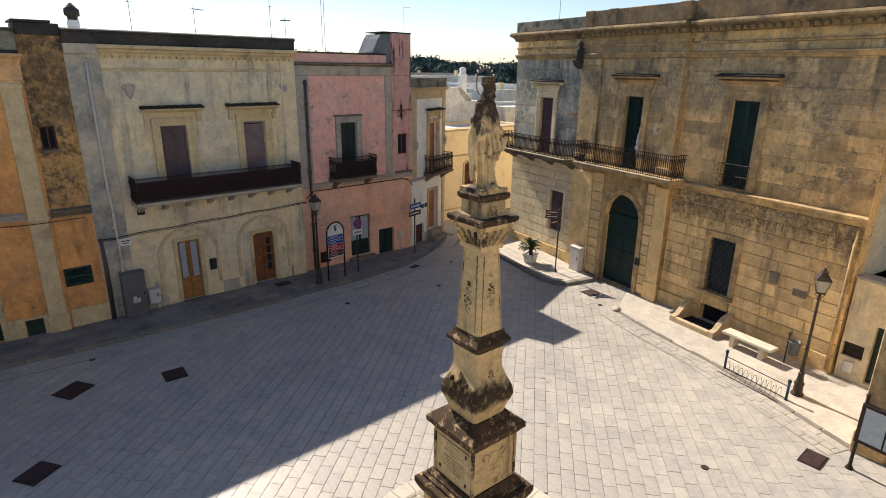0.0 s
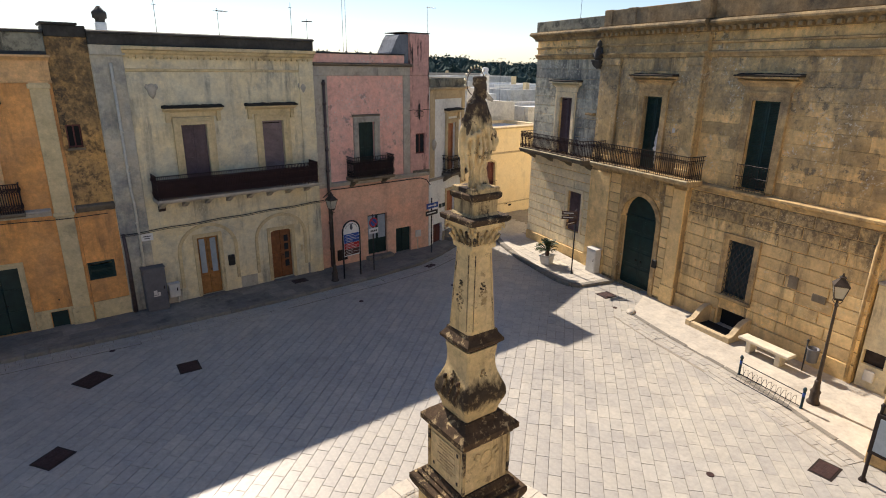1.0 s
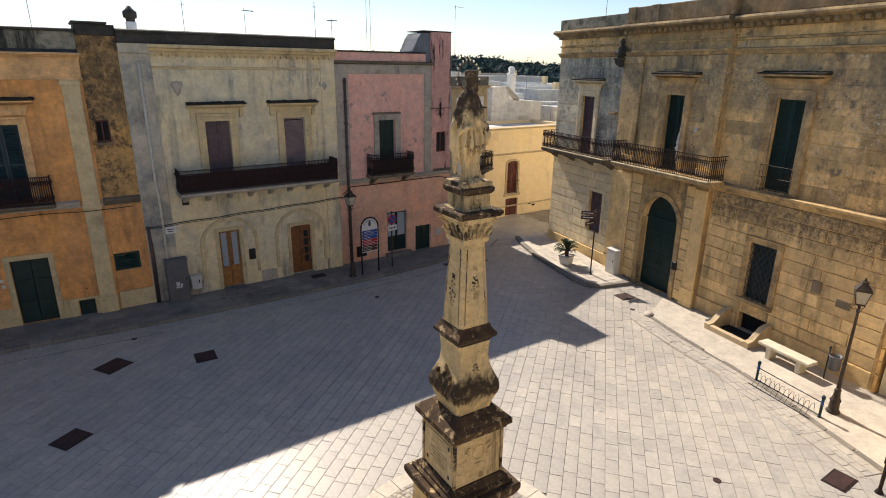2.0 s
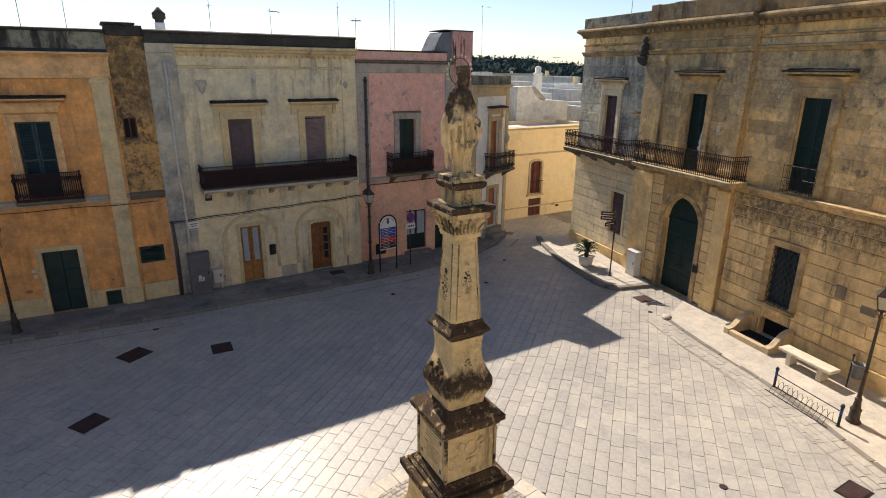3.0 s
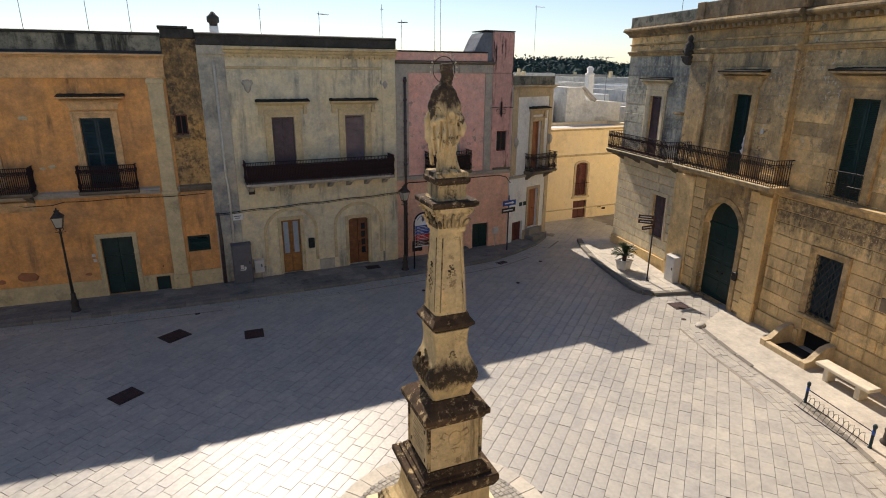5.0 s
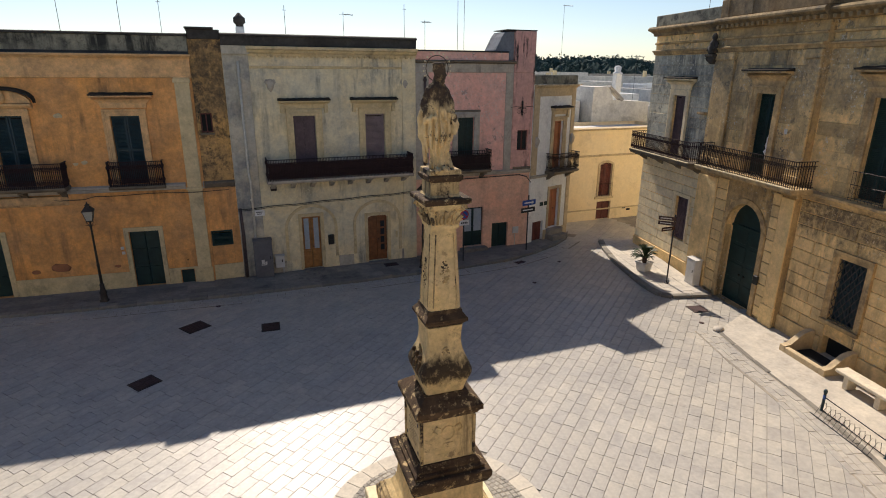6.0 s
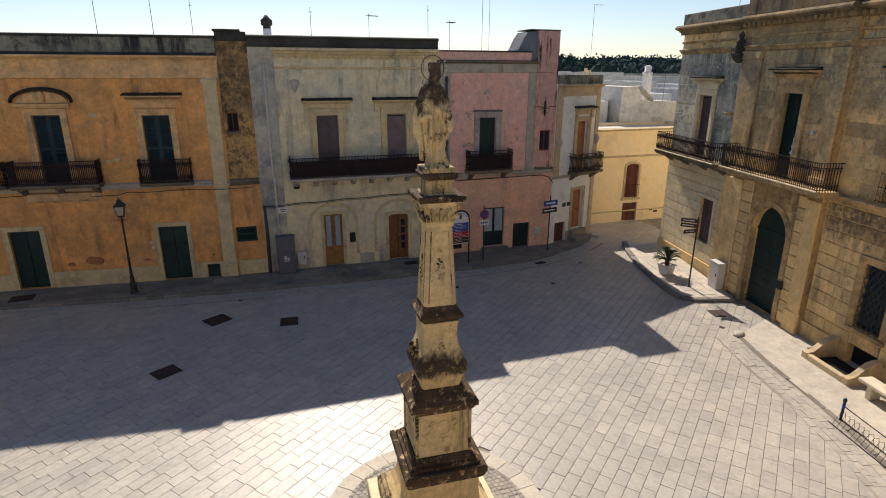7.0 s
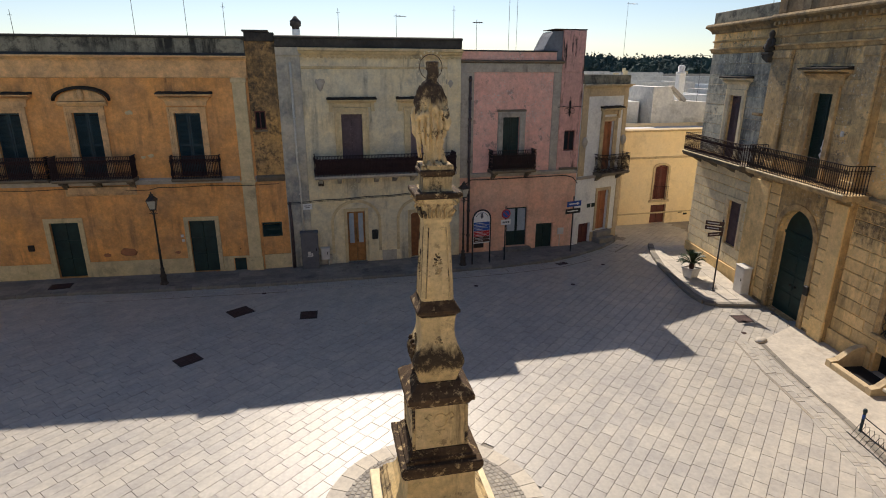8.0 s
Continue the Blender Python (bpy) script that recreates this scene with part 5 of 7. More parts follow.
# carved ornament on the corner of the centre bay
bm = B()
cx, cy = C0 - 0.08, -PR - 0.16
rings(bm, [[(cx - a, cy + 0.16, z), (cx - a, cy - b, z), (cx + a, cy - b, z), (cx + a, cy + 0.16, z)] for z, a, b in ((8.86, 0.05, 0.02), (8.96, 0.16, 0.10), (9.10, 0.20, 0.14), (9.16, 0.24, 0.18), (9.22, 0.24, 0.18))])
lathe(bm, [(9.22, 0.15), (9.30, 0.19), (9.44, 0.20), (9.54, 0.15), (9.60, 0.17), (9.70, 0.13), (9.74, 0.07), (9.80, 0.10), (9.88, 0.105), (9.96, 0.07), (10.0, 0.02)], cx, cy, 11)
for s_ in (-1, 1):
    tube(bm, [(cx + s_ * 0.14, cy, 9.66), (cx + s_ * 0.24, cy - 0.04, 9.48), (cx + s_ * 0.16, cy - 0.14, 9.36)], [0.05, 0.06, 0.04], 7)
    lathe(bm, [(8.98, 0.03), (9.06, 0.09), (9.16, 0.05)], cx + s_ * 0.17, cy - 0.08, 7)
part("carved_crest", bm, M_PARAPET, pal, "dark weathered carved stone crest")
bm = B()
box(bm, -8.35, -7.85, -0.22, -0.01, 6.9, 7.0, 0.02)
part("stone_ledge", bm, M_TRIM, pal)
bm = B()
box(bm, -3.50, -3.28, -PR - 0.16, -PR - 0.07, 1.28, 1.62, 0.02)
part("mailbox", bm, M_BLACK, pal, "black wall mailbox")
bm = B()
box(bm, -3.42, -3.30, -PR - 0.06, -PR - 0.01, 6.62, 6.78, 0.01)
part("wall_lamp", bm, M_WHITEBOX, pal)
for u, z, w, h in ((2.55, 2.08, 0.42, 0.24), (1.75, 2.25, 0.3, 0.4)):
    bm = B()
    box(bm, u, u + w, -0.045, 0.0, z, z + h, 0.01)
    part("wall_plaque", bm, M_DARKTRIM, pal, "weathered dark stone plaque")
bm = B()
tube(bm, [(U1 - 0.12, -0.1, 4.6), (U1 - 0.1, -0.1, 0.1)], 0.05, 8)
part("downpipe", bm, M_TRIM, pal, "pale downpipe")

# ---------------------------------------------------------------- low house beyond the palazzo
low = thing("house", PALF @ Matrix.Translation((4.16, 0.1, 0)), "low grey plastered house with a narrow dark door", "house")
bm = B()
wall(bm, 0, 1.75, 0, 3.15, 0, 0.4, [(0.78, 1.2, 0.1, 1.92), (0.05, 0.62, 0.72, 1.18)])
part("wall", bm, M_GREY, low)
bm = B()
box(bm, -0.02, 1.77, -0.06, 0.5, 3.154, 3.24, 0.02)
part("coping", bm, M_GREYTRIM, low)
plank_door(low, 0.78, 1.2, 0.1, 1.92, M_GREEN, None, panels=2, leaves=1)
bm = B()
box(bm, 0.05, 0.62, 0.12, 0.16, 0.72, 1.18)
part("window", bm, M_IRON, low)
bm = B()
box(bm, 0.2, 0.48, -0.08, 0, 0.25, 0.6, 0.02)
part("meter_box", bm, M_WHITEBOX, low)
shell(low, 0.0, 1.75, 5, 3.1, M_GREY)
roof_slab(low, 0, 1.75, 0.4, 5, 3.1, M_ROOFW)

# ---------------------------------------------------------------- corner building by the notice board
corner = thing("house", facade(15.35, 2.35, 0, -1), "yellow stone corner building with a pilastered edge", "house")
bm = B()
wall(bm, 0, 12, 0, 8.5, 0, 0.5, [(3, 4.2, 0, 2.6), (6.5, 7.6, 1, 2.8)])
part("wall", bm, M_STONE, corner)
bm = B()
box(bm, 0.01, 0.5, 0.504, 3.0, 0, 8.5)
part("side_wall", bm, M_STONE, corner)
bm = B()
box(bm, -0.05, 0.55, -0.07, 0.6, 0, 8.5, 0.02)
box(bm, -0.1, 0.6, -0.12, 0.65, 0, 0.6, 0.02)
part("corner_pilaster", bm, M_TRIM, corner)
plank_door(corner, 3, 4.2, 0, 2.6, M_WOOD, M_TRIM, 0.2)
roof_slab(corner, 0.5, 12, 0.5, 3, 8.3, M_ROOFW)

# ---------------------------------------------------------------- houses that close the square behind the camera
for k, (x, y, dx, dy, w, h, mat, lab) in enumerate((
        (15, -13, -1, 0, 9, 8.5, M_YELLOW, "plain yellow plaster house closing the square"), (5.9, -13, -1, 0, 10, 9.5, M_CREAM, "plain cream plaster house closing the square"),
        (-4.2, -13, -1, 0, 9, 8, M_WHITE, "plain white plaster house closing the square"), (-14.5, -12, 0, 1, 15, 8.5, M_CREAM, "plain cream plaster house on the side street"),
        (-14.5, 3.2, 0, 1, 14, 8.0, M_GREY, "plain grey plaster house on the side street"))):
    hs = thing("house", facade(x, y, dx, dy), lab, "house")
    op = [(a, a + 1.1, z, z + 2.2) for a in (1.5, 4.5, 7) for z in (0.1, 4.6) if a < w - 1.3]
    bm = B()
    wall(bm, 0, w, 0, h, 0, 0.5, op)
    part("wall", bm, mat, hs)
    for a, b, c, d in op:
        plank_door(hs, a, b, c, d, M_GREEN, M_CREAM, 0.15)
    bm = B()
    run(bm, 0, w, cornice_prof(h - 0.3, h, 0.3))
    parts("cornice", bm, M_CREAM, hs)
    shell(hs, 0, w, 7, h, mat)
    roof_slab(hs, 0, w, 0.5, 7, h - 0.1, M_ROOFW)

# ---------------------------------------------------------------- roofs and houses beyond
gable = thing("house", pose(26.0, 30.0, 0), "pale rendered house with a sloping parapet and chimney", "house")
bm = B()
lp = [(0, 0), (4.6, 0), (4.6, 6.55), (1.6, 6.7), (1.25, 7.55), (0, 7.55)]
rings(bm, [[(x, y, z) for x, z in lp] for y in (0, 6)])
part("wall", bm, M_RENDER, gable)
bm = B()
rings(bm, [[(1.18, y, 7.5), (1.30, y, 7.64), (2.45, y, 6.74), (2.3, y, 6.6)] for y in (-0.08, 0.35)])
part("coping", bm, M_GREYTRIM, gable)
bm = B()
box(bm, 2.5, 2.95, 1, 1.45, 6.6, 8.3, 0.02)
lathe(bm, [(8.3, 0.3), (8.42, 0.34), (8.5, 0.2), (8.8, 0.24), (8.9, 0.1)], 2.72, 1.22, 8)
part("chimney", bm, M_WHITE, gable)
rnd = random.Random(4)
far = [(19.6, 29.2, 3.1, 5, 8.0, M_WHITE), (23.2, 31.5, 2.6, 5, 6.6, M_WHITE), (23.0, 37, 5, 5, 6.3, M_GREYTRIM), (31, 29, 6, 6, 6.2, M_RENDER), (30, 41, 8, 6, 6.6, M_WHITE), (40, 40, 9, 7, 6.9, M_RENDER), (26, 48, 7, 7, 6.9, M_GREYTRIM),
       (37, 55, 10, 8, 7.3, M_RENDER), (49, 52, 8, 8, 7.0, M_WHITE), (33, 70, 10, 8, 7.6, M_GREYTRIM), (47, 72, 12, 8, 7.7, M_RENDER), (62, 75, 12, 9, 7.6, M_RENDER), (40, 92, 12, 9, 8.0, M_WHITE), (58, 98, 14, 9, 8.1, M_RENDER),
       (75, 100, 14, 9, 7.8, M_GREYTRIM), (60, 125, 16, 9, 8.2, M_RENDER), (85, 130, 16, 9, 8.1, M_RENDER)]
for x, y, w, d, h, mat in far:
    hs = thing("house", facade(x, y, 1, -0.15), "distant flat-roofed whitewashed town house", "house", "town houses beyond")
    bm = B()
    op = [(a, a + 0.9, h - 2.6, h - 1.2) for a in np.arange(0.8, w - 1.2, 2.3)]
    wall(bm, 0, w, 0, h, 0, 0.4, op)
    part("wall", bm, mat, hs)
    shell(hs, 0, w, d, h, mat)
    roof_slab(hs, 0.1, w - 0.1, 0.4, d - 0.1, h - 0.3, M_ROOFW)
    for a, b, c, e in op:
        bm = B()
        box(bm, a, b, 0.2, 0.24, c, e)
        part("window", bm, M_DARK, hs)
    bm = B()
    cx = rnd.uniform(0.5, w - 1.2)
    box(bm, cx, cx + 0.5, d * 0.5, d * 0.5 + 0.5, h - 0.3, h + rnd.uniform(0.4, 1.0), 0.02)
    part("chimney", bm, M_CREAM, hs)


def crown_core(bm, c, r, rnd, n=14, m=8):
    """The dense inside of a crown: an uneven rounded form."""
    sd = rnd.uniform(0, 50)
    lps_ = []
    for j in range(m + 1):
        b_ = math.pi * (0.06 + 0.88 * j / m) - math.pi / 2
        lp_ = []
        for i in range(n):
            a_ = 2 * math.pi * i / n
            d = Vector((math.cos(a_) * math.cos(b_), math.sin(a_) * math.cos(b_), math.sin(b_)))
            k = 0.74 + 0.34 * noise.noise(d * 1.9 + Vector((sd, 0, 0))) + 0.22 * noise.noise(d * 5.5 + Vector((0, sd, 0)))
            lp_.append((c[0] + d.x * r[0] * k, c[1] + d.y * r[1] * k, c[2] + d.z * r[2] * k))
        lps_.append(lp_)
    rings(bm, lps_)


def leafy(bm, c, r, count, rnd, size):
    """A crown: many small leaf clumps set over and inside an uneven rounded form."""
    for _ in range(count):
        d = Vector((rnd.gauss(0, 1), rnd.gauss(0, 1), rnd.gauss(0, 0.8))).normalized()
        p = Vector(c) + Vector((d.x * r[0], d.y * r[1], d.z * r[2])) * rnd.uniform(0.62, 1.06)
        s = size * rnd.uniform(0.6, 1.4)
        q = [p + Vector((rnd.uniform(-s, s), rnd.uniform(-s, s), rnd.uniform(-s, s))) for _ in range(4)]
        vs_ = [bm.verts.new(v) for v in q]
        for f in ((0, 1, 2), (0, 2, 3), (1, 3, 2)):
            bm.faces.new([vs_[i] for i in f])


bm = B()
rnd = random.Random(9)
for i in range(760):
    a = radians(rnd.uniform(2, 54))
    dist = rnd.uniform(150, 360)
    hgt = rnd.uniform(8, 11) + (dist - 150) * 0.022 + 1.2 * math.sin(a * 7) + (2.2 if 24 < math.degrees(a) < 40 else 0)
    mid_, rad_ = (4 + dist * math.sin(a), dist * math.cos(a), hgt * 0.5), (rnd.uniform(3.5, 7), rnd.uniform(3.5, 6), hgt * 0.5)
    crown_core(bm, mid_, rad_, rnd)
    leafy(bm, mid_, rad_, 240, rnd, 0.55)
woods = lone("woods", bm, M_TREE, Matrix(), "distant dark green belt of pine woods on the horizon, tinted with haze", "woods", kind="stuff")
tree = thing("tree", pose(24.6, 41.5, 0), "small green garden tree between the roofs", "tree")
bm = B()
tube(bm, [(0, 0, 0), (0.1, 0, 1.5), (0.0, 0.1, 3.0), (0.2, 0, 4.2)], [0.16, 0.13, 0.1, 0.05], 7)
for a in range(5):
    tube(bm, [(0.05, 0.05, 2.4 + 0.3 * a), (0.9 * math.cos(a * 1.3), 0.9 * math.sin(a * 1.3), 3.6 + 0.3 * a)], [0.07, 0.03], 5)
part("trunk", bm, M_WOOD, tree)
bm = B()
leafy(bm, (0, 0, 4.6), (1.9, 1.7, 1.5), 500, random.Random(3), 0.22)
part("crown", bm, M_LEAF, tree)

# ---------------------------------------------------------------- monument
MON = pose(6.05, 6.23, 0, 0, 0, -2)
mon = thing("monument", MON, "tall weathered limestone pedestal monument with a carved shaft", "monument")


def lifted(z):
    """Height of a level of the monument, with the tall die and the swelling part raised on it."""
    return float(np.interp(z, (0.0, 1.862, 2.56, 3.0, 4.364, 4.662, 6.10, 6.552, 9.0), (0.0, 1.862, 2.73, 3.165, 4.43, 4.725, 6.12, 6.552, 9.0)))


def tier(name, prof, mat, label=""):
    return part(name, loft(B(), prof), mat, mon, label)


tier("step", [(0.0, 1.22), (0.2, 1.22), (0.22, 1.20)], M_STONE_PALE, "pale worn stone step")
tier("lower_base", [(0.224, 1.02), (0.40, 1.02), (0.44, 0.97), (0.50, 0.95), (0.54, 0.90), (0.58, 0.88)], M_MON_MID, "stained lower moulding")
tier("lower_die", [(0.582, 0.86), (0.66, 0.77), (0.78, 0.70), (0.92, 0.66), (1.10, 0.645), (1.34, 0.645)], M_MON)
tier("base_moulding", [(1.342, 0.66), (1.38, 0.70), (1.46, 0.74), (1.54, 0.77), (1.64, 0.77), (1.66, 0.75)], M_MON_DARK)
tier("base_steps", [(1.662, 0.66), (1.72, 0.66), (1.74, 0.60), (1.78, 0.60), (1.82, 0.56), (1.86, 0.53)], M_MON_DARK)
die = tier("die", [(1.862, 0.50), (2.56, 0.49)], M_MON)
tier("die_cornice", [(2.562, 0.50), (2.60, 0.54), (2.68, 0.575), (2.70, 0.62), (2.80, 0.62), (2.82, 0.60), (2.90, 0.52), (2.96, 0.44), (3.0, 0.40)], M_MON_DARK)
prof = []
for i in range(29):
    t = i / 28
    z = 3.002 + t * 1.36
    hw = 0.325 + 0.125 * math.exp(-((t - 0.32) / 0.2) ** 2) + 0.02 * (1 - t) - 0.025 * math.sin(math.pi * max(0, t - 0.55) / 0.45)
    prof.append((z, hw))


def soft_square(h, z, n=18, r=0.045):
    """A square loop with rounded corners."""
    lp = []
    for k in range(4):
        for i in range(n):
            t = -1 + 2 * i / n
            x, y = t * h, -h
            ex = abs(x) - (h - r)
            if ex > 0:
                y += r - math.sqrt(max(0, r * r - ex * ex))
            for _ in range(k):
                x, y = -y, x
            lp.append((x, y, z))
    return lp


bm = B()
fine = []
for i in range(57):
    q = i / 56 * (len(prof) - 1)
    k = min(int(q), len(prof) - 2)
    fine.append(tuple(p + (r - p) * (q - k) for p, r in zip(prof[k], prof[k + 1])))
rings(bm, [soft_square(h, z) for z, h in fine])
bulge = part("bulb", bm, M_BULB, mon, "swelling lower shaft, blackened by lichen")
tier("neck_moulding", [(4.364, 0.30), (4.40, 0.33), (4.45, 0.385), (4.50, 0.385), (4.53, 0.36), (4.60, 0.31), (4.66, 0.295)], M_MON_DARK)
SH = [(4.662, 0.29), (4.75, 0.285), (6.05, 0.222), (6.10, 0.222)]
bm = B()
lps = []
for z, h in SH:
    c = 0.05
    lps.append([(-h + c, -h, z), (h - c, -h, z), (h, -h + c, z), (h, h - c, z), (h - c, h, z), (-h + c, h, z), (-h, h - c, z), (-h, -h + c, z)])
rings(bm, lps)
shaft = part("shaft", bm, M_MON, mon)
bm = B()
for s in ((0, -1), (-1, 0), (1, 0), (0, 1)):
    for a in (-1, 1):
        lo, hi = 0.289, 0.223
        pts = []
        for z, h in ((4.72, 0.287), (6.02, 0.2235)):
            x, y = (a * (h - 0.075), s[1] * h) if s[0] == 0 else (s[0] * h, a * (h - 0.075))
            pts.append((x, y, z))
        tube(bm, pts, 0.012, 4)
part("panel_moulding", bm, M_MON_MID, shaft)


def sprig(bm, ax, h0, z0, z1, w, seed):
    """Carved floral relief on a face; ax is the outward direction."""
    rnd_ = random.Random(seed)
    for i in range(60):
        t = rnd_.random()
        z = z0 + (z1 - z0) * t
        off = rnd_.uniform(-w, w) * (0.35 + 0.65 * math.sin(math.pi * min(1, t * 1.1)))
        h = h0(z)
        x, y = (off, ax[1] * h) if ax[0] == 0 else (ax[0] * h, off)
        r = rnd_.uniform(0.009, 0.021)
        lathe(bm, [(-r, r * 0.2), (-r * 0.5, r * 0.85), (r * 0.2, r), (r, r * 0.25)], x, y, 6, z=z)


bm = B()
hs_ = lambda z: 0.29 - (z - 4.66) * 0.0485
sprig(bm, (0, -1), hs_, 5.15, 5.55, 0.085, 1)
tagged(part("carved_sprig", bm, M_MON_MID, shaft), "dark carved flower relief", kind="stuff")
bm = B()
sprig(bm, (-1, 0), hs_, 5.0, 5.55, 0.085, 2)
tagged(part("carved_sprig", bm, M_MON_MID, shaft), "dark carved flower relief", kind="stuff")
bm = B()
sprig(bm, (0, -1), lambda z: 0.335, 3.72, 3.95, 0.06, 5)
sprig(bm, (-1, 0), lambda z: 0.36, 3.62, 3.9, 0.07, 6)
tagged(part("carved_relief", bm, M_MON_MID, bulge), kind="stuff")
bm = B()
for y in (-0.2, -0.02, 0.16):
    tube(bm, [(-0.40, y, 3.78), (-0.445, y - 0.02, 3.62), (-0.455, y + 0.04, 3.42), (-0.41, y + 0.02, 3.25)], [0.015, 0.03, 0.028, 0.015], 8)
    lathe(bm, [(3.68, 0.02), (3.73, 0.045), (3.79, 0.02)], -0.43, y, 8)
part("carved_scroll", bm, M_MON_DARK, bulge)
# inscription and coat of arms on the die
bm = B()
box(bm, -0.512, -0.495, -0.40, 0.40, 1.92, 2.50, 0.006)
plaq = part("inscription_plaque", bm, M_MON, die, "pale marble plaque with worn lettering")
for k in range(9):
    bm = B()
    w = 0.10 + 0.16 * abs(math.sin(k * 1.9 + 0.6))
    box(bm, -0.5155, -0.511, -w - 0.02, w - 0.02, 2.44 - k * 0.052, 2.46 - k * 0.052)
    part("lettering_bar", bm, M_TRIM, plaq)
for y, z in ((-0.34, 2.44), (0.34, 2.0), (-0.34, 1.98)):
    bm = B()
    box(bm, -0.522, -0.511, y - 0.025, y + 0.025, z - 0.03, z + 0.03, 0.006)
    part("clamp", bm, M_IRON, plaq)
bm = B()
for i in range(10):
    a = i * math.pi / 5
    r0 = 0.13
    tube(bm, [(r0 * math.cos(a), -0.497, 2.32 + r0 * 0.9 * math.sin(a)), (r0 * math.cos(a + 0.7), -0.503, 2.32 + r0 * 0.9 * math.sin(a + 0.7))], 0.010, 5)
for s in (-1, 1):
    tube(bm, [(s * 0.14, -0.5, 2.40), (s * 0.22, -0.51, 2.45), (s * 0.27, -0.5, 2.38), (s * 0.2, -0.5, 2.33)], 0.018, 5)
box(bm, -0.09, 0.09, -0.51, -0.49, 2.12, 2.16)
part("carved_arms", bm, M_MON, die, "worn carved coat of arms")
bm = B()
for sx, sy in ((-1, -1), (1, -1), (1, 1), (-1, 1)):
    box(bm, sx * 0.495 - 0.028, sx * 0.495 + 0.028, sy * 0.495 - 0.028, sy * 0.495 + 0.028, 1.864, 2.56, 0.008)
parts("die_edge", bm, M_MON_MID, die)
# capital
bm = B()
loft(bm, [(6.104, 0.235), (6.16, 0.245), (6.20, 0.235), (6.30, 0.245), (6.42, 0.27), (6.52, 0.32), (6.55, 0.33)])
cap = part("capital", bm, M_MON, mon)
for sx in (-1, 1):
    for sy in (-1, 1):
        bm = B()
        for k in range(2):
            ox, oy = (0.0, 0.07) if k else (0.07, 0.0)
            pts = []
            for i in range(13):
                a = i * 0.62
                r = 0.075 * (1 - i / 15)
                pts.append((sx * (0.31 - ox + r * 0.7 * math.cos(a)), sy * (0.31 - oy + r * 0.7 * math.cos(a)), 6.46 + r * math.sin(a)))
            tube(bm, pts, 0.02, 5)
        part("volute", bm, M_MON, cap)
bm = B()
rnd = random.Random(12)
for ax in ((0, -1), (-1, 0), (1, 0), (0, 1)):
    for i in range(7):
        off = -0.2 + i * 0.066
        h = 0.25
        x, y = (off, ax[1] * h) if ax[0] == 0 else (ax[0] * h, off)
        top = 6.30 + 0.10 * (i % 2)
        tube(bm, [(x, y, 6.2), (x * 1.06, y * 1.06, top - 0.04), (x * 1.22, y * 1.22, top + 0.03), (x * 1.28, y * 1.28, top)], [0.022, 0.032, 0.026, 0.01], 5)
parts("acanthus", bm, M_MON_MID, cap)
tier("abacus", [(6.552, 0.36), (6.58, 0.395), (6.64, 0.40), (6.66, 0.385)], M_MON_DARK)
tier("upper_block", [(6.662, 0.27), (6.70, 0.24), (6.90, 0.24)], M_MON_MID)
tier("upper_slab", [(6.902, 0.25), (6.94, 0.285), (7.00, 0.29), (7.02, 0.27)], M_MON_DARK)
tier("statue_base", [(7.022, 0.265), (7.09, 0.26), (7.10, 0.24)], M_MON_MID)

for ob in mon.children_recursive:
    for v in ob.data.vertices:
        v.co.z = lifted(v.co.z)

# ---------------------------------------------------------------- statue: one plain weathered figure
bm = B()
N = 40
SPEC = [(7.10, 0.12, 0.10, 0.30), (7.18, 0.09, 0.08, 0.40), (7.30, 0.10, 0.085, 0.45), (7.42, 0.13, 0.11, 0.46), (7.50, 0.19, 0.155, 0.42), (7.58, 0.225, 0.18, 0.36), (7.74, 0.235, 0.185, 0.30), (7.88, 0.225, 0.175, 0.18),
        (8.00, 0.24, 0.165, 0.10), (8.12, 0.215, 0.155, 0.09), (8.24, 0.185, 0.14, 0.07), (8.33, 0.165, 0.125, 0.05), (8.39, 0.125, 0.10, 0.03), (8.43, 0.07, 0.07, 0.0), (8.50, 0.052, 0.058, 0.0)]
lps = []
for z, rx, ry, fold in SPEC:
    lp = []
    for i in range(N):
        a = 2 * math.pi * i / N
        k = 1 + fold * (0.5 * math.sin(a * 9 + z * 1.5) + 0.35 * math.sin(a * 14 + 1 + z * 2.2)) + 0.03 * noise.noise((math.cos(a) * 2, math.sin(a) * 2, z * 4))
        lp.append((rx * k * math.cos(a) + 0.02 * math.sin((z - 7.1) * 2.4), ry * k * math.sin(a), z))
    lps.append(lp)
rings(bm, lps, True)
lathe(bm, [(8.42, 0.04), (8.44, 0.07), (8.48, 0.088), (8.54, 0.094), (8.60, 0.088), (8.63, 0.05)], 0.035, -0.03, 16)
lathe(bm, [(8.575, 0.098), (8.60, 0.106), (8.63, 0.096), (8.67, 0.102), (8.695, 0.106), (8.71, 0.075)], 0.025, -0.015, 16)
tube(bm, [(0.045, -0.115, 8.56), (0.047, -0.14, 8.52), (0.045, -0.115, 8.505)], [0.008, 0.014, 0.008], 6)
tube(bm, [(0.045, -0.10, 8.47), (0.045, -0.115, 8.44), (0.04, -0.10, 8.38)], [0.03, 0.034, 0.012], 8)
tube(bm, [(-0.14, 0.0, 8.33), (-0.24, -0.02, 8.08), (-0.25, -0.10, 7.86), (-0.10, -0.18, 7.93)], [0.05, 0.07, 0.07, 0.045], 10)
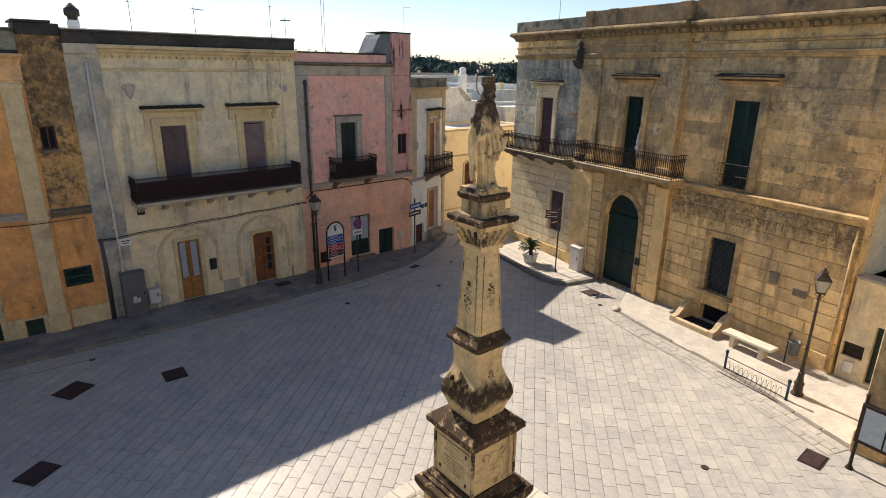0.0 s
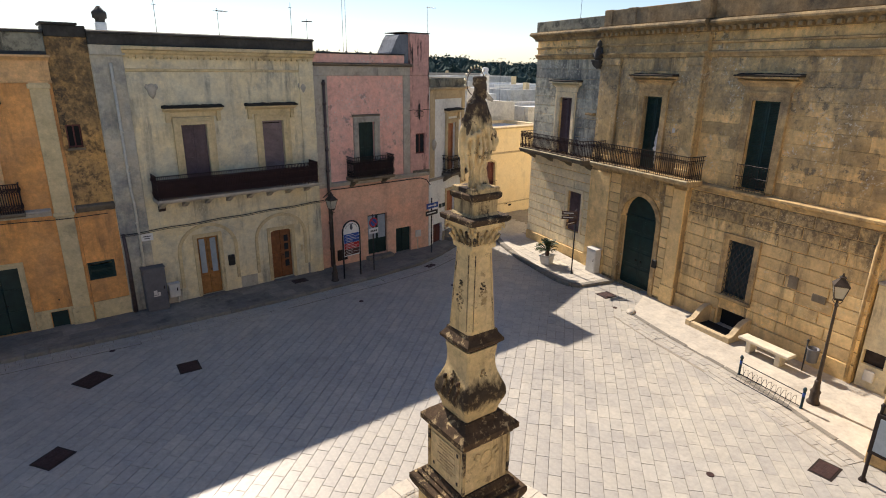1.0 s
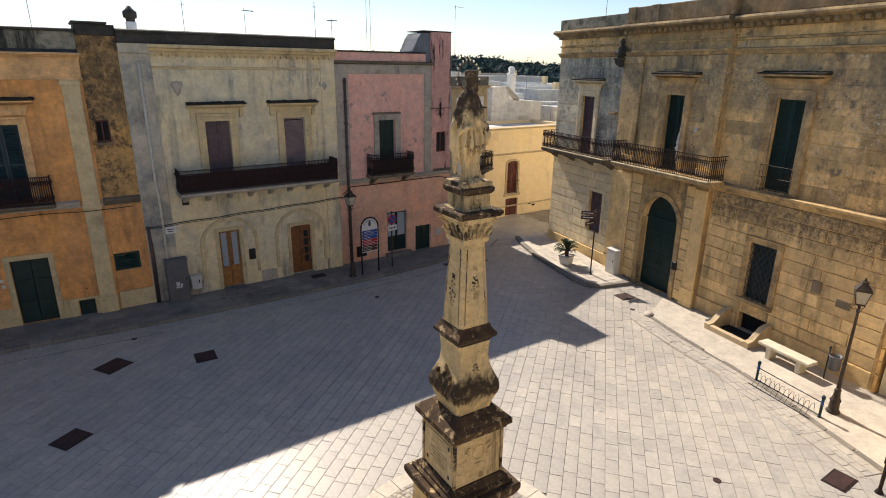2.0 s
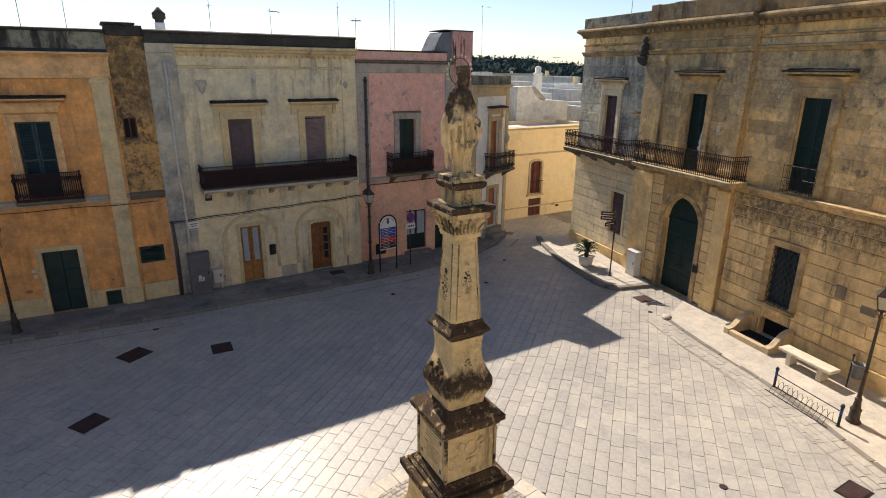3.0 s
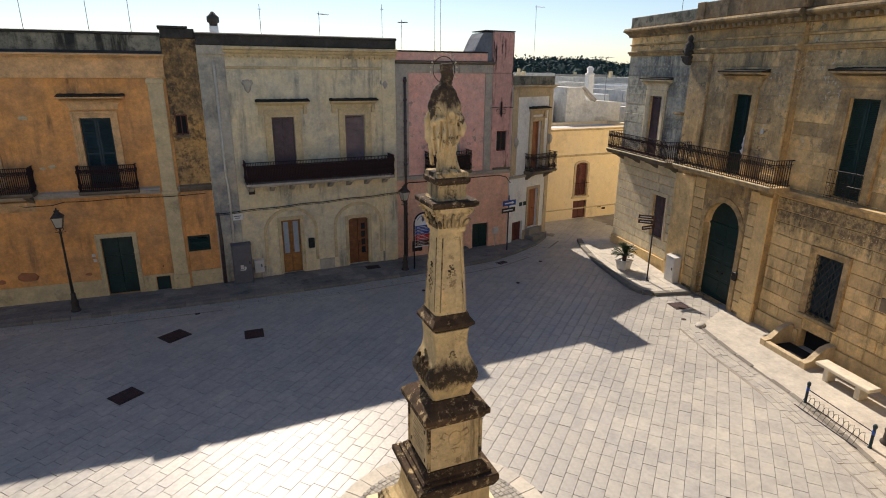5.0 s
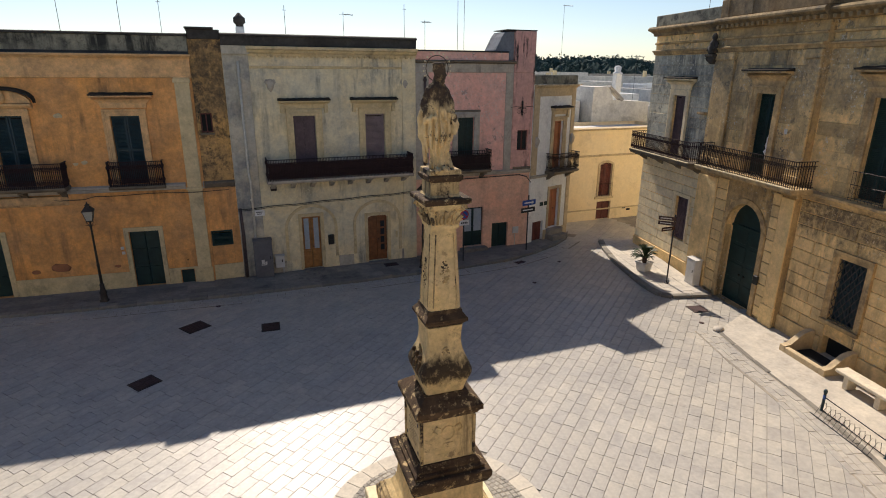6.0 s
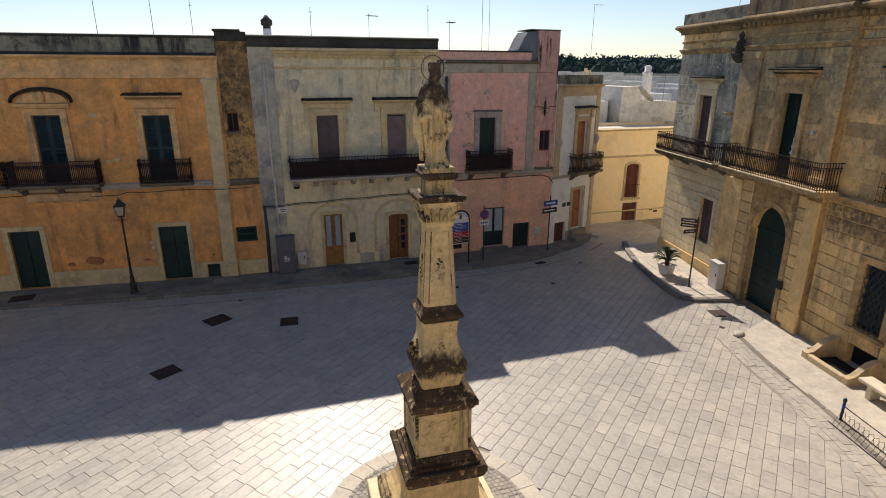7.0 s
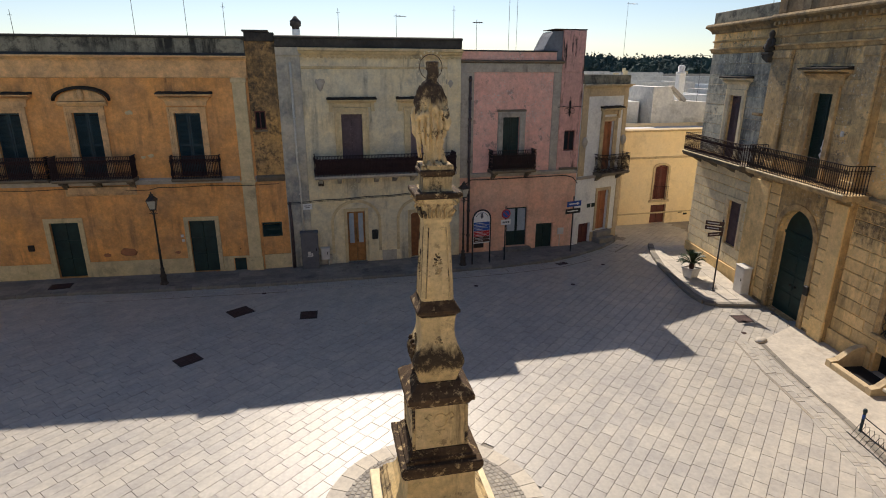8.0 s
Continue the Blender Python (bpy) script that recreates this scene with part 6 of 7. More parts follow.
tube(bm, [(0.14, 0.0, 8.33), (0.25, -0.02, 8.08), (0.25, -0.12, 7.88), (0.08, -0.19, 7.98)], [0.05, 0.07, 0.07, 0.045], 10)
tube(bm, [(-0.2, 0.05, 8.12), (-0.28, 0.05, 7.88), (-0.27, 0.06, 7.62), (-0.2, 0.06, 7.42)], [0.05, 0.06, 0.055, 0.03], 8)
tube(bm, [(0.2, 0.05, 8.12), (0.29, 0.04, 7.92), (0.28, 0.05, 7.68)], [0.05, 0.065, 0.035], 8)
tube(bm, [(0.05, -0.2, 7.86), (0.0, -0.21, 8.02), (-0.05, -0.2, 8.16)], [0.03, 0.045, 0.02], 8)
tube(bm, [(0.19, -0.16, 7.92), (0.24, -0.18, 7.78), (0.22, -0.16, 7.66)], [0.05, 0.065, 0.04], 8)
tube(bm, [(0.22, -0.02, 7.1), (0.24, -0.02, 7.22), (0.23, -0.04, 7.32), (0.2, -0.05, 7.38)], [0.09, 0.10, 0.06, 0.05], 9)
lathe(bm, [(7.36, 0.03), (7.40, 0.065), (7.46, 0.06), (7.50, 0.02)], 0.2, -0.06, 9)
tube(bm, [(-0.08, -0.15, 7.10), (-0.09, -0.24, 7.11), (-0.09, -0.28, 7.12)], [0.06, 0.05, 0.03], 7)
tube(bm, [(0.08, -0.15, 7.10), (0.10, -0.23, 7.11), (0.1, -0.27, 7.12)], [0.06, 0.05, 0.03], 7)
for sx, fwd in ((-1, -0.02), (1, -0.06)):
    tube(bm, [(sx * 0.075, fwd, 7.10), (sx * 0.085, fwd - 0.01, 7.28), (sx * 0.09, fwd - 0.03, 7.42), (sx * 0.10, fwd, 7.62)], [0.062, 0.07, 0.085, 0.10], 10)
for x, y, top, low in ((-0.19, -0.12, 8.0, 7.42), (-0.11, -0.19, 7.9, 7.5), (0.0, -0.20, 7.85, 7.46), (0.12, -0.17, 7.9, 7.52), (-0.24, -0.02, 8.05, 7.36), (-0.22, 0.08, 8.0, 7.2)):
    tube(bm, [(x * 0.9, y * 0.8, top), (x * 1.04, y * 1.04, (top + low) / 2), (x * 1.0, y * 1.1, low)], [0.02, 0.042, 0.03], 7)
for v in bm.verts:
    if v.co.z < 8.3:
        k = float(np.interp(v.co.z, (7.1, 7.18, 7.42, 7.6, 8.3), (0.95, 0.74, 0.76, 0.94, 0.92)))
        v.co.x, v.co.y = v.co.x * k, v.co.y * k
tmp = new("statue_form", finish("statue_form", bm, M_STATUE))
rm = tmp.modifiers.new("remesh", 'REMESH')
rm.mode, rm.voxel_size = 'VOXEL', 0.011
sm = tmp.modifiers.new("smooth", 'SMOOTH')
sm.iterations, sm.factor = 4, 0.5
bpy.context.view_layer.update()
solid_mesh = bpy.data.meshes.new_from_object(tmp.evaluated_get(bpy.context.evaluated_depsgraph_get()))
bpy.data.objects.remove(tmp)
bm = B()
bm.from_mesh(solid_mesh)
bm.normal_update()
for v in bm.verts:
    a = math.atan2(v.co.y, v.co.x)
    deep = 0.024 if v.co.z < 8.0 else 0.010
    if v.co.z < 8.42:
        v.co += v.normal * (deep * math.sin(a * 17 + 3 * noise.noise(v.co * 3)) * (0.5 + noise.noise(v.co * 2.2)) + 0.008 * noise.noise(v.co * 14))
for f in bm.faces:
    f.smooth = True
nface = len(bm.faces)
halo = [(0.03 + 0.19 * math.cos(i * math.pi / 20), 0.06, 8.62 + 0.19 * math.sin(i * math.pi / 20)) for i in range(41)]
tube(bm, halo, 0.007, 5)
bm.faces.ensure_lookup_table()
for f in bm.faces[nface:]:
    f.material_index = 2
nface = len(bm.faces)
for i in range(-4, 25):
    a = i * math.pi / 20
    x, z = 0.03 + 0.232 * math.cos(a), 8.62 + 0.232 * math.sin(a)
    if i % 2:
        lathe(bm, [(-0.016, 0.004), (0, 0.016), (0.016, 0.004)], x, 0.06, 6, z=z)
        tube(bm, [(0.03 + 0.19 * math.cos(a), 0.06, 8.62 + 0.19 * math.sin(a)), (x, 0.06, z)], 0.003, 4)
bm.faces.ensure_lookup_table()
for f in bm.faces[nface:]:
    f.material_index = 1
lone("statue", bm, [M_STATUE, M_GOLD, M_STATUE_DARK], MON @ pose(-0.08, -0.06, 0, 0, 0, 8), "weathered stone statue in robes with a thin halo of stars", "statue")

# ---------------------------------------------------------------- street lamps


def street_lamp():
    lampo = thing("street_lamp", pose(-1.9, 20.95, 0.12), "dark cast-iron street lamp with a glazed lantern", "street lamp", "street lamps")
    bm = B()
    lathe(bm, [(0, 0.17), (0.05, 0.17), (0.08, 0.13), (0.3, 0.12), (0.36, 0.14), (0.42, 0.10), (0.6, 0.075), (0.66, 0.085), (0.72, 0.06)], n=12)
    part("base", bm, M_LAMP, lampo)
    bm = B()
    lathe(bm, [(0.7, 0.055), (1.4, 0.045), (1.44, 0.06), (1.5, 0.042), (2.9, 0.033), (2.95, 0.055), (3.0, 0.035), (3.1, 0.03)], n=10)
    tube(bm, [(-0.16, 0, 2.98), (0.16, 0, 2.98)], 0.012, 5)
    part("post", bm, M_LAMP, lampo)
    bm = B()
    loft(bm, [(3.12, 0.10), (3.16, 0.10)])
    for sx in (-1, 1):
        for sy in (-1, 1):
            tube(bm, [(sx * 0.095, sy * 0.095, 3.15), (sx * 0.17, sy * 0.17, 3.52)], 0.010, 4)
    loft(bm, [(3.51, 0.185), (3.54, 0.185), (3.70, 0.06), (3.72, 0.06), (3.74, 0.08), (3.77, 0.03), (3.85, 0.012)])
    for k in range(4):
        a = k * math.pi / 2
        tube(bm, [(0.05 * math.cos(a), 0.05 * math.sin(a), 3.0), (0.12 * math.cos(a), 0.12 * math.sin(a), 3.08), (0.1 * math.cos(a), 0.1 * math.sin(a), 3.14)], 0.01, 4)
    lan = part("lantern", bm, M_LAMP, lampo)
    for k in range(4):
        bm = B()
        v = [bm.verts.new(p) for p in ((-0.088, -0.092, 3.17), (0.088, -0.092, 3.17), (0.16, -0.166, 3.51), (-0.16, -0.166, 3.51), (-0.088, -0.087, 3.17), (0.088, -0.087, 3.17), (0.16, -0.161, 3.51), (-0.16, -0.161, 3.51))]
        for q in ((0, 1, 2, 3), (7, 6, 5, 4), (0, 4, 5, 1), (1, 5, 6, 2), (2, 6, 7, 3), (3, 7, 4, 0)):
            bm.faces.new([v[i] for i in q])
        part("pane", bm, M_LANTERN, lan, m=pose(0, 0, 0, 0, 0, 90 * k))
    return lampo


lamp1 = street_lamp()
copy_thing(lamp1, pose(10.7, 20.35, 0.12, 0, 0, 10))
copy_thing(lamp1, pose(17.05, 4.2, 0.022, 0, 0, 25))

# ---------------------------------------------------------------- signs
mapb = thing("map_board", pose(11.55, 20.35, 0.12, 0, 0, 6), "arched town notice board with blue and red rows", "notice board")
bm = B()
pts = [(-0.43, 0, 0), (-0.43, 0, 2.08)] + [(-0.43 * math.cos(math.pi * i / 12), 0, 2.08 + 0.43 * math.sin(math.pi * i / 12)) for i in range(1, 12)] + [(0.43, 0, 2.08), (0.43, 0, 0)]
tube(bm, pts, 0.035, 8)
part("frame", bm, M_BLACK, mapb)
bm = B()
lp = [(-0.40, 0.98), (0.40, 0.98), (0.40, 2.06)] + [(0.40 * math.cos(math.pi * i / 12), 2.06 + 0.40 * math.sin(math.pi * i / 12)) for i in range(1, 12)] + [(-0.40, 2.06)]
rings(bm, [[(x, y, z) for x, z in lp] for y in (-0.012, 0.012)])
panel = part("panel", bm, M_SIGNWHITE, mapb)
for k, (mt, h) in enumerate(((M_BLUE, 0.10), (M_BLUE, 0.16), (M_BLUE, 0.12), (M_RED, 0.13), (M_RED, 0.10), (M_BROWN, 0.15), (M_BROWN, 0.09))):
    bm = B()
    z = 1.90 - k * 0.135
    box(bm, -0.385, 0.385, -0.022, -0.014, z - 0.062, z + 0.062, 0.004)
    row = part("row_plate", bm, mt, panel)
    bm = B()
    box(bm, -0.30, 0.12 + 0.12 * math.sin(k * 2.0), -0.0255, -0.0225, z - 0.010, z + 0.010)
    part("lettering_bar", bm, M_SIGNWHITE, row)
bm = B()
lathe(bm, [(2.12, 0.02), (2.2, 0.07), (2.32, 0.05), (2.4, 0.01)], 0, -0.012, 8)
part("emblem", bm, M_GREYBOX, panel)
for k in range(9):
    bm = B()
    a = math.pi * (0.18 + 0.64 * k / 8)
    solid(bm, pose(0.32 * math.cos(a), -0.018, 2.06 + 0.33 * math.sin(a), 0, 90 - math.degrees(a), 0), 0.05, 0.006, 0.035)
    part("lettering_bar", bm, M_GREYBOX, panel)

nop = thing("no_parking_sign", pose(12.75, 20.55, 0.12, 0, 0, 4), "no-parking sign with white plates on a thin pole", "road sign")
bm = B()
tube(bm, [(0, 0, 0), (0, 0, 2.55)], 0.03, 8)
lathe(bm, [(2.53, 0.03), (2.58, 0.02)], n=8)
part("pole", bm, M_POLE, nop)


def disc(bm, y0, y1, z, r, n=20, r0=0.0):
    lp = [[(rr * math.cos(2 * math.pi * i / n), y, z + rr * math.sin(2 * math.pi * i / n)) for i in range(n)] for y, rr in ((y0, r), (y1, r))]
    return rings(bm, lp)


bm = B()
disc(bm, -0.05, -0.035, 2.22, 0.22)
plate = part("round_plate", bm, M_RED, nop)
bm = B()
disc(bm, -0.056, -0.051, 2.22, 0.165)
part("blue_disc", bm, M_BLUE, plate)
bm = B()
solid(bm, pose(0, -0.060, 2.22, 0, 45), 0.33, 0.006, 0.045)
part("slash", bm, M_RED, plate)
bm = B()
box(bm, -0.24, 0.24, -0.055, -0.035, 1.72, 1.96, 0.005)
pl2 = part("lower_plate", bm, M_SIGNWHITE, nop)
for k in range(4):
    bm = B()
    box(bm, -0.17 + k * 0.09, -0.11 + k * 0.09, -0.060, -0.056, 1.80, 1.88)
    part("lettering_bar", bm, M_BLACK, pl2)

one = thing("direction_sign", pose(16.35, 21.05, 0.12, 0, 0, 12), "blue one-way arrow and black plates on a pole", "road sign")
bm = B()
tube(bm, [(0, 0, 0), (0, 0, 2.75)], 0.03, 8)
part("pole", bm, M_POLE, one)
bm = B()
box(bm, -0.42, 0.42, -0.05, -0.035, 2.26, 2.52, 0.005)
pl = part("blue_plate", bm, M_BLUE, one, "blue plate with a white arrow")
bm = B()
box(bm, -0.3, 0.18, -0.056, -0.051, 2.36, 2.42)
rings(bm, [[(0.16, y, 2.31), (0.32, y, 2.39), (0.16, y, 2.47)] for y in (-0.056, -0.051)])
part("arrow", bm, M_SIGNWHITE, pl)
bm = B()
box(bm, -0.48, 0.40, -0.05, -0.035, 1.92, 2.16, 0.005)
pl = part("black_plate", bm, M_BLACK, one)
bm = B()
box(bm, -0.38, 0.25, -0.056, -0.051, 2.02, 2.07)
part("lettering_bar", bm, M_SIGNWHITE, pl)

tour = thing("signpost", pose(19.6, 14.95, 0.12, 0, 0, -40), "dark pole with small brown direction boards", "road sign")
bm = B()
tube(bm, [(0, 0, 0), (0, 0, 2.95)], 0.03, 8)
lathe(bm, [(0, 0.09), (0.03, 0.09), (0.05, 0.035)], n=10)
part("pole", bm, M_POLE, tour)
for k, (z, a) in enumerate(((2.78, -6), (2.58, -6), (2.40, 40))):
    bm = B()
    box(bm, -0.62, 0.05, -0.012, 0.012, z - 0.08, z + 0.08, 0.005)
    bd = part("board", bm, M_BROWN, tour, m=pose(0, -0.045, 0, 0, 0, a))
    bm = B()
    box(bm, -0.55, -0.12, -0.016, -0.0125, z - 0.02, z + 0.02)
    part("lettering_bar", bm, M_WHITEBOX, bd)

# ---------------------------------------------------------------- planter, cabinets, bench, bin, rack
pot = thing("planter", pose(19.75, 16.55, 0.12, 0, 0, 12), "white square planter with a small sago palm", "planter")
bm = B()
loft(bm, [(0, 0.19), (0.05, 0.21), (0.36, 0.25), (0.38, 0.28), (0.44, 0.28), (0.44, 0.24), (0.38, 0.23)])
part("tub", bm, M_WHITEBOX, pot)
bm = B()
lathe(bm, [(0.36, 0.09), (0.5, 0.11), (0.62, 0.09), (0.68, 0.05)], n=9)
part("palm_stem", bm, M_BROWN, pot)
first = None
rnd = random.Random(2)
for k in range(34):
    if first is None:
        bm = B()
        spine = [Vector((0.06 + 0.46 * t, 0, 0.30 * math.sin(t * 2.0) - 0.04 * t)) for t in (i / 9 for i in range(10))]
        for i, p in enumerate(spine[1:]):
            w = 0.17 * math.sin(math.pi * (i + 1.6) / 11)
            for s in (-1, 1):
                v = [bm.verts.new(q) for q in (p + Vector((-0.03, 0, 0)), p + Vector((0.03, 0, 0.004)), p + Vector((0.06, s * w, 0.05)))]
                bm.faces.new(v)
        tube(bm, spine, [0.012] * 8 + [0.006, 0.003], 4)
        first = part("leaf", bm, M_LEAF, pot, m=pose(0, 0, 0.62, 0, -10, 0))
    else:
        twin(first, pot, pose(0, 0, 0.60 + 0.05 * rnd.random(), 0, rnd.uniform(-42, 22), k * 137.5))


def cabinet(name, m, w, d, h, mat, label):
    c = thing(name, m, label, "utility cabinet")
    bm = B()
    box(bm, -w / 2, w / 2, -d / 2, d / 2, 0, h, 0.012)
    body = part("body", bm, mat, c)
    bm = B()
    box(bm, -w / 2 + 0.03, w / 2 - 0.03, -d / 2 - 0.014, -d / 2 + 0.002, 0.08, h - 0.06, 0.006)
    dr = part("door", bm, mat, c)
    bm = B()
    box(bm, w / 2 - 0.12, w / 2 - 0.08, -d / 2 - 0.03, -d / 2 - 0.014, h * 0.5, h * 0.5 + 0.12, 0.005)
    part("handle", bm, M_IRON, dr)
    bm = B()
    run(bm, -w / 2 - 0.02, w / 2 + 0.02, [(-d / 2 - 0.01, h + 0.002), (d / 2 + 0.02, h + 0.002), (d / 2 + 0.02, h + 0.03), (-d / 2 - 0.01, h + 0.05)])
    part("lid", bm, mat, c)
    return c


cab = cabinet("utility_cabinet", pose(4.02, 21.60, 0.12), 0.74, 0.34, 1.62, M_GREYBOX, "tall grey metal utility cabinet with a pale scrawl")
bm = B()
for k, (a, b, c, d) in enumerate(((-0.10, 0.02, 0.62, 0.80), (0.04, 0.12, 0.60, 0.72), (-0.12, 0.10, 0.56, 0.60))):
    box(bm, a, b, -0.187, -0.1845, c, d)
part("paint_scrawl", bm, M_WHITEBOX, cab)
cabinet("meter_cabinet", pose(4.68, 21.74, 0.42), 0.38, 0.2, 0.5, M_WHITEBOX, "small white meter cabinet on the grey house wall")
bm = B()
tube(bm, [(4.82, 21.82, 0.42), (4.82, 21.82, 0.12)], 0.03, 7)
lone("conduit", bm, M_PIPE, Matrix(), "short pale conduit below the meter cabinet", "pipe")
cabinet("utility_cabinet", facade(20.62, 14.55, -0.19, -1) @ pose(0, -0.05, 0.12), 0.58, 0.32, 1.08, M_WHITEBOX, "low cream utility cabinet against the palazzo")

BENCHM = facade(18.62, 6.2, -0.19, -1)
bench = thing("bench", BENCHM @ pose(0, 0, 0.022), "pale limestone bench on two block legs", "bench")
bm = B()
box(bm, -0.85, 0.85, -0.22, 0.22, 0.38, 0.48, 0.02)
part("seat", bm, M_BENCH, bench)
for u in (-0.5, 0.5):
    bm = B()
    box(bm, u - 0.08, u + 0.08, -0.17, 0.17, 0, 0.378, 0.015)
    part("leg", bm, M_BENCH, bench)
bn = thing("litter_bin", pose(18.75, 4.95, 0.022), "dark metal litter bin on a short post", "litter bin")
bm = B()
lathe(bm, [(0.38, 0.12), (0.40, 0.15), (0.78, 0.165), (0.80, 0.18), (0.83, 0.18), (0.83, 0.155), (0.5, 0.14)], n=14)
part("bucket", bm, M_GREYBOX, bn)
bm = B()
tube(bm, [(0, 0.19, 0), (0, 0.19, 1.0)], 0.022, 7)
lathe(bm, [(0.98, 0.03), (1.03, 0.04), (1.06, 0.02)], 0, 0.19, 8)
part("post", bm, M_POLE, bn)
RACK = facade(16.93, 6.2, -0.235, -1)
rack = thing("bicycle_rack", RACK @ pose(0, 0, 0.0), "low metal bicycle rack between two blue posts", "bicycle rack")
for u in (0, 1.96):
    bm = B()
    lathe(bm, [(0, 0.06), (0.03, 0.05), (0.05, 0.035), (0.55, 0.035), (0.57, 0.05), (0.62, 0.05), (0.66, 0.03)], u, 0, 10)
    ps = part("post", bm, M_TEAL, rack)
    bm = B()
    lathe(bm, [(0.38, 0.038), (0.5, 0.038)], u, 0, 10)
    part("band", bm, M_BLUE, ps)
bm = B()
for z in (0.06, 0.44):
    tube(bm, [(0.02, 0, z), (1.94, 0, z)], 0.014, 6)
tube(bm, [(0.02, -0.35, 0.03), (1.94, -0.35, 0.03)], 0.014, 6)
part("rail", bm, M_POLE, rack)
first = None
for k in range(12):
    m = pose(0.15 + k * 0.15, 0, 0)
    if first is None:
        bm = B()
        tube(bm, [(0, 0, 0.06), (0, -0.05, 0.34), (0, -0.17, 0.36), (0, -0.35, 0.03)], 0.0065, 5)
        first = part("hoop", bm, M_POLE, rack, m=m)
    else:
        twin(first, rack, m)
nb = thing("notice_board", facade(14.42, 1.75, -0.15, -1) @ pose(0, 0, 0), "dark framed municipal notice board with white sheets", "notice board")
for u in (-0.5, 0.5):
    bm = B()
    lathe(bm, [(0, 0.09), (0.05, 0.07), (0.1, 0.04), (1.9, 0.035), (1.95, 0.05), (2.0, 0.02)], u, 0, 10)
    part("post", bm, M_IRON, nb)
bm = B()
box(bm, -0.55, 0.55, -0.05, 0.05, 0.75, 1.75, 0.01)
fr = part("case", bm, M_IRON, nb)
for k in range(2):
    bm = B()
    box(bm, -0.46 + k * 0.48, -0.02 + k * 0.48, -0.058, -0.051, 0.84, 1.66)
    part("sheet", bm, M_CURTAIN, fr)

# stair well with low sloping walls in front of the cellar opening
well = thing("cellar_stair_well", PALF @ pose(0, -0.07, 0), "low pale stone walls round a cellar stair well", "stair well")
for u in (-0.95, 0.62):
    bm = B()
    lp = [(0, 0), (-1.04, 0), (-1.04, 0.22), (-0.80, 0.26), (-0.40, 0.60), (-0.16, 0.68), (0, 0.68)]
    rings(bm, [[(s, y, z) for y, z in lp] for s in (u, u + 0.2)])
    part("side_wall", bm, M_QUOIN, well)
bm = B()
box(bm, -0.75, 0.62, -1.04, -0.86, 0, 0.20, 0.02)
part("kerb", bm, M_QUOIN, well)
# near-black sheet at ground level stands in for the pit's shade
bm = B()
box(bm, -0.75, 0.62, -0.84, -0.02, 0.03, 0.045)
part("pit_floor", bm, M_DARK, well)

# ---------------------------------------------------------------- pipes, chimney, aerials
chim = thing("chimney", pose(4.1, 24.8, 9.3), "white roof chimney with a dark cowl", "chimney")
bm = B()
box(bm, -0.17, 0.17, -0.17, 0.17, 0, 0.95, 0.02)
part("stack", bm, M_WHITE, chim)
bm = B()
lathe(bm, [(0.952, 0.16), (1.05, 0.16), (1.1, 0.24), (1.3, 0.24), (1.36, 0.16), (1.5, 0.05)], n=10)
part("cowl", bm, M_PARAPET, chim)


def aerial(x, y, z, h, arms, turn):
    a = thing("aerial", pose(x, y, z, 0, 0, turn), "thin metal television aerial on a roof", "aerial", "roof aerials")
    bm = B()
    tube(bm, [(0, 0, 0), (0, 0, h)], 0.011, 5)
    part("mast", bm, M_POLE, a)
    bm = B()
    if arms:
        tube(bm, [(-0.1, 0, h - 0.1), (0.75, 0, h - 0.1)], 0.012, 4)
        for i in range(arms):
            tube(bm, [(0.05 + i * 0.65 / arms, -0.25, h - 0.1), (0.05 + i * 0.65 / arms, 0.25, h - 0.1)], 0.007, 4)
    else:
        tube(bm, [(-0.08, 0, h - 0.2), (0.08, 0, h - 0.2)], 0.01, 4)
    part("elements", bm, M_POLE, a)


for x, y, z, h, arms, turn in ((6.0, 25, 9.3, 1.9, 0, 0), (11.3, 24.5, 9.0, 2.4, 0, 0), (14.6, 26, 9.0, 3.2, 6, 10), (13.2, 27, 9.0, 2.0, 4, 60), (15.6, 27.5, 9.0, 4.6, 0, 0), (9.0, 27, 9.3, 1.9, 3, 40),
                               (-2.5, 25, 9.2, 2.4, 0, 0), (-0.3, 24, 9.2, 3.0, 0, 0), (1.0, 26, 9.2, 2.2, 0, 0), (27.5, 36.5, 6.0, 7.2, 5, 0), (24.4, 19.5, 10.8, 2.2, 0, 0), (-7, 25, 9.2, 1.6, 0, 0), (30, 31, 6, 3.6, 4, 30)):
    aerial(x, y, z, h, arms, turn)

# ---------------------------------------------------------------- iron covers in the paving


def cover(x, y, w, d, turn, label, z=0.012):
    c = thing("manhole_cover", pose(x, y, z, 0, 0, turn), label, "manhole cover", "iron covers in the paving")
    bm = B()
    box(bm, -w / 2, w / 2, -d / 2, d / 2, -0.02, 0.0, 0.004)
    part("frame", bm, M_IRON, c)
    bm = B()
    box(bm, -w / 2 + 0.05, w / 2 - 0.05, -d / 2 + 0.05, d / 2 - 0.05, 0.001, 0.006)
    top_ = [f for f in bm.faces if f.calc_center_median().z > 0.005]
    bmesh.ops.subdivide_edges(bm, edges=list({e for f in top_ for e in f.edges}), cuts=4, use_grid_fill=True)
    top_ = [f for f in bm.faces if f.calc_center_median().z > 0.0055]
    bmesh.ops.inset_individual(bm, faces=top_, thickness=0.012, depth=0.004)
    part("plate", bm, M_COVER, c)


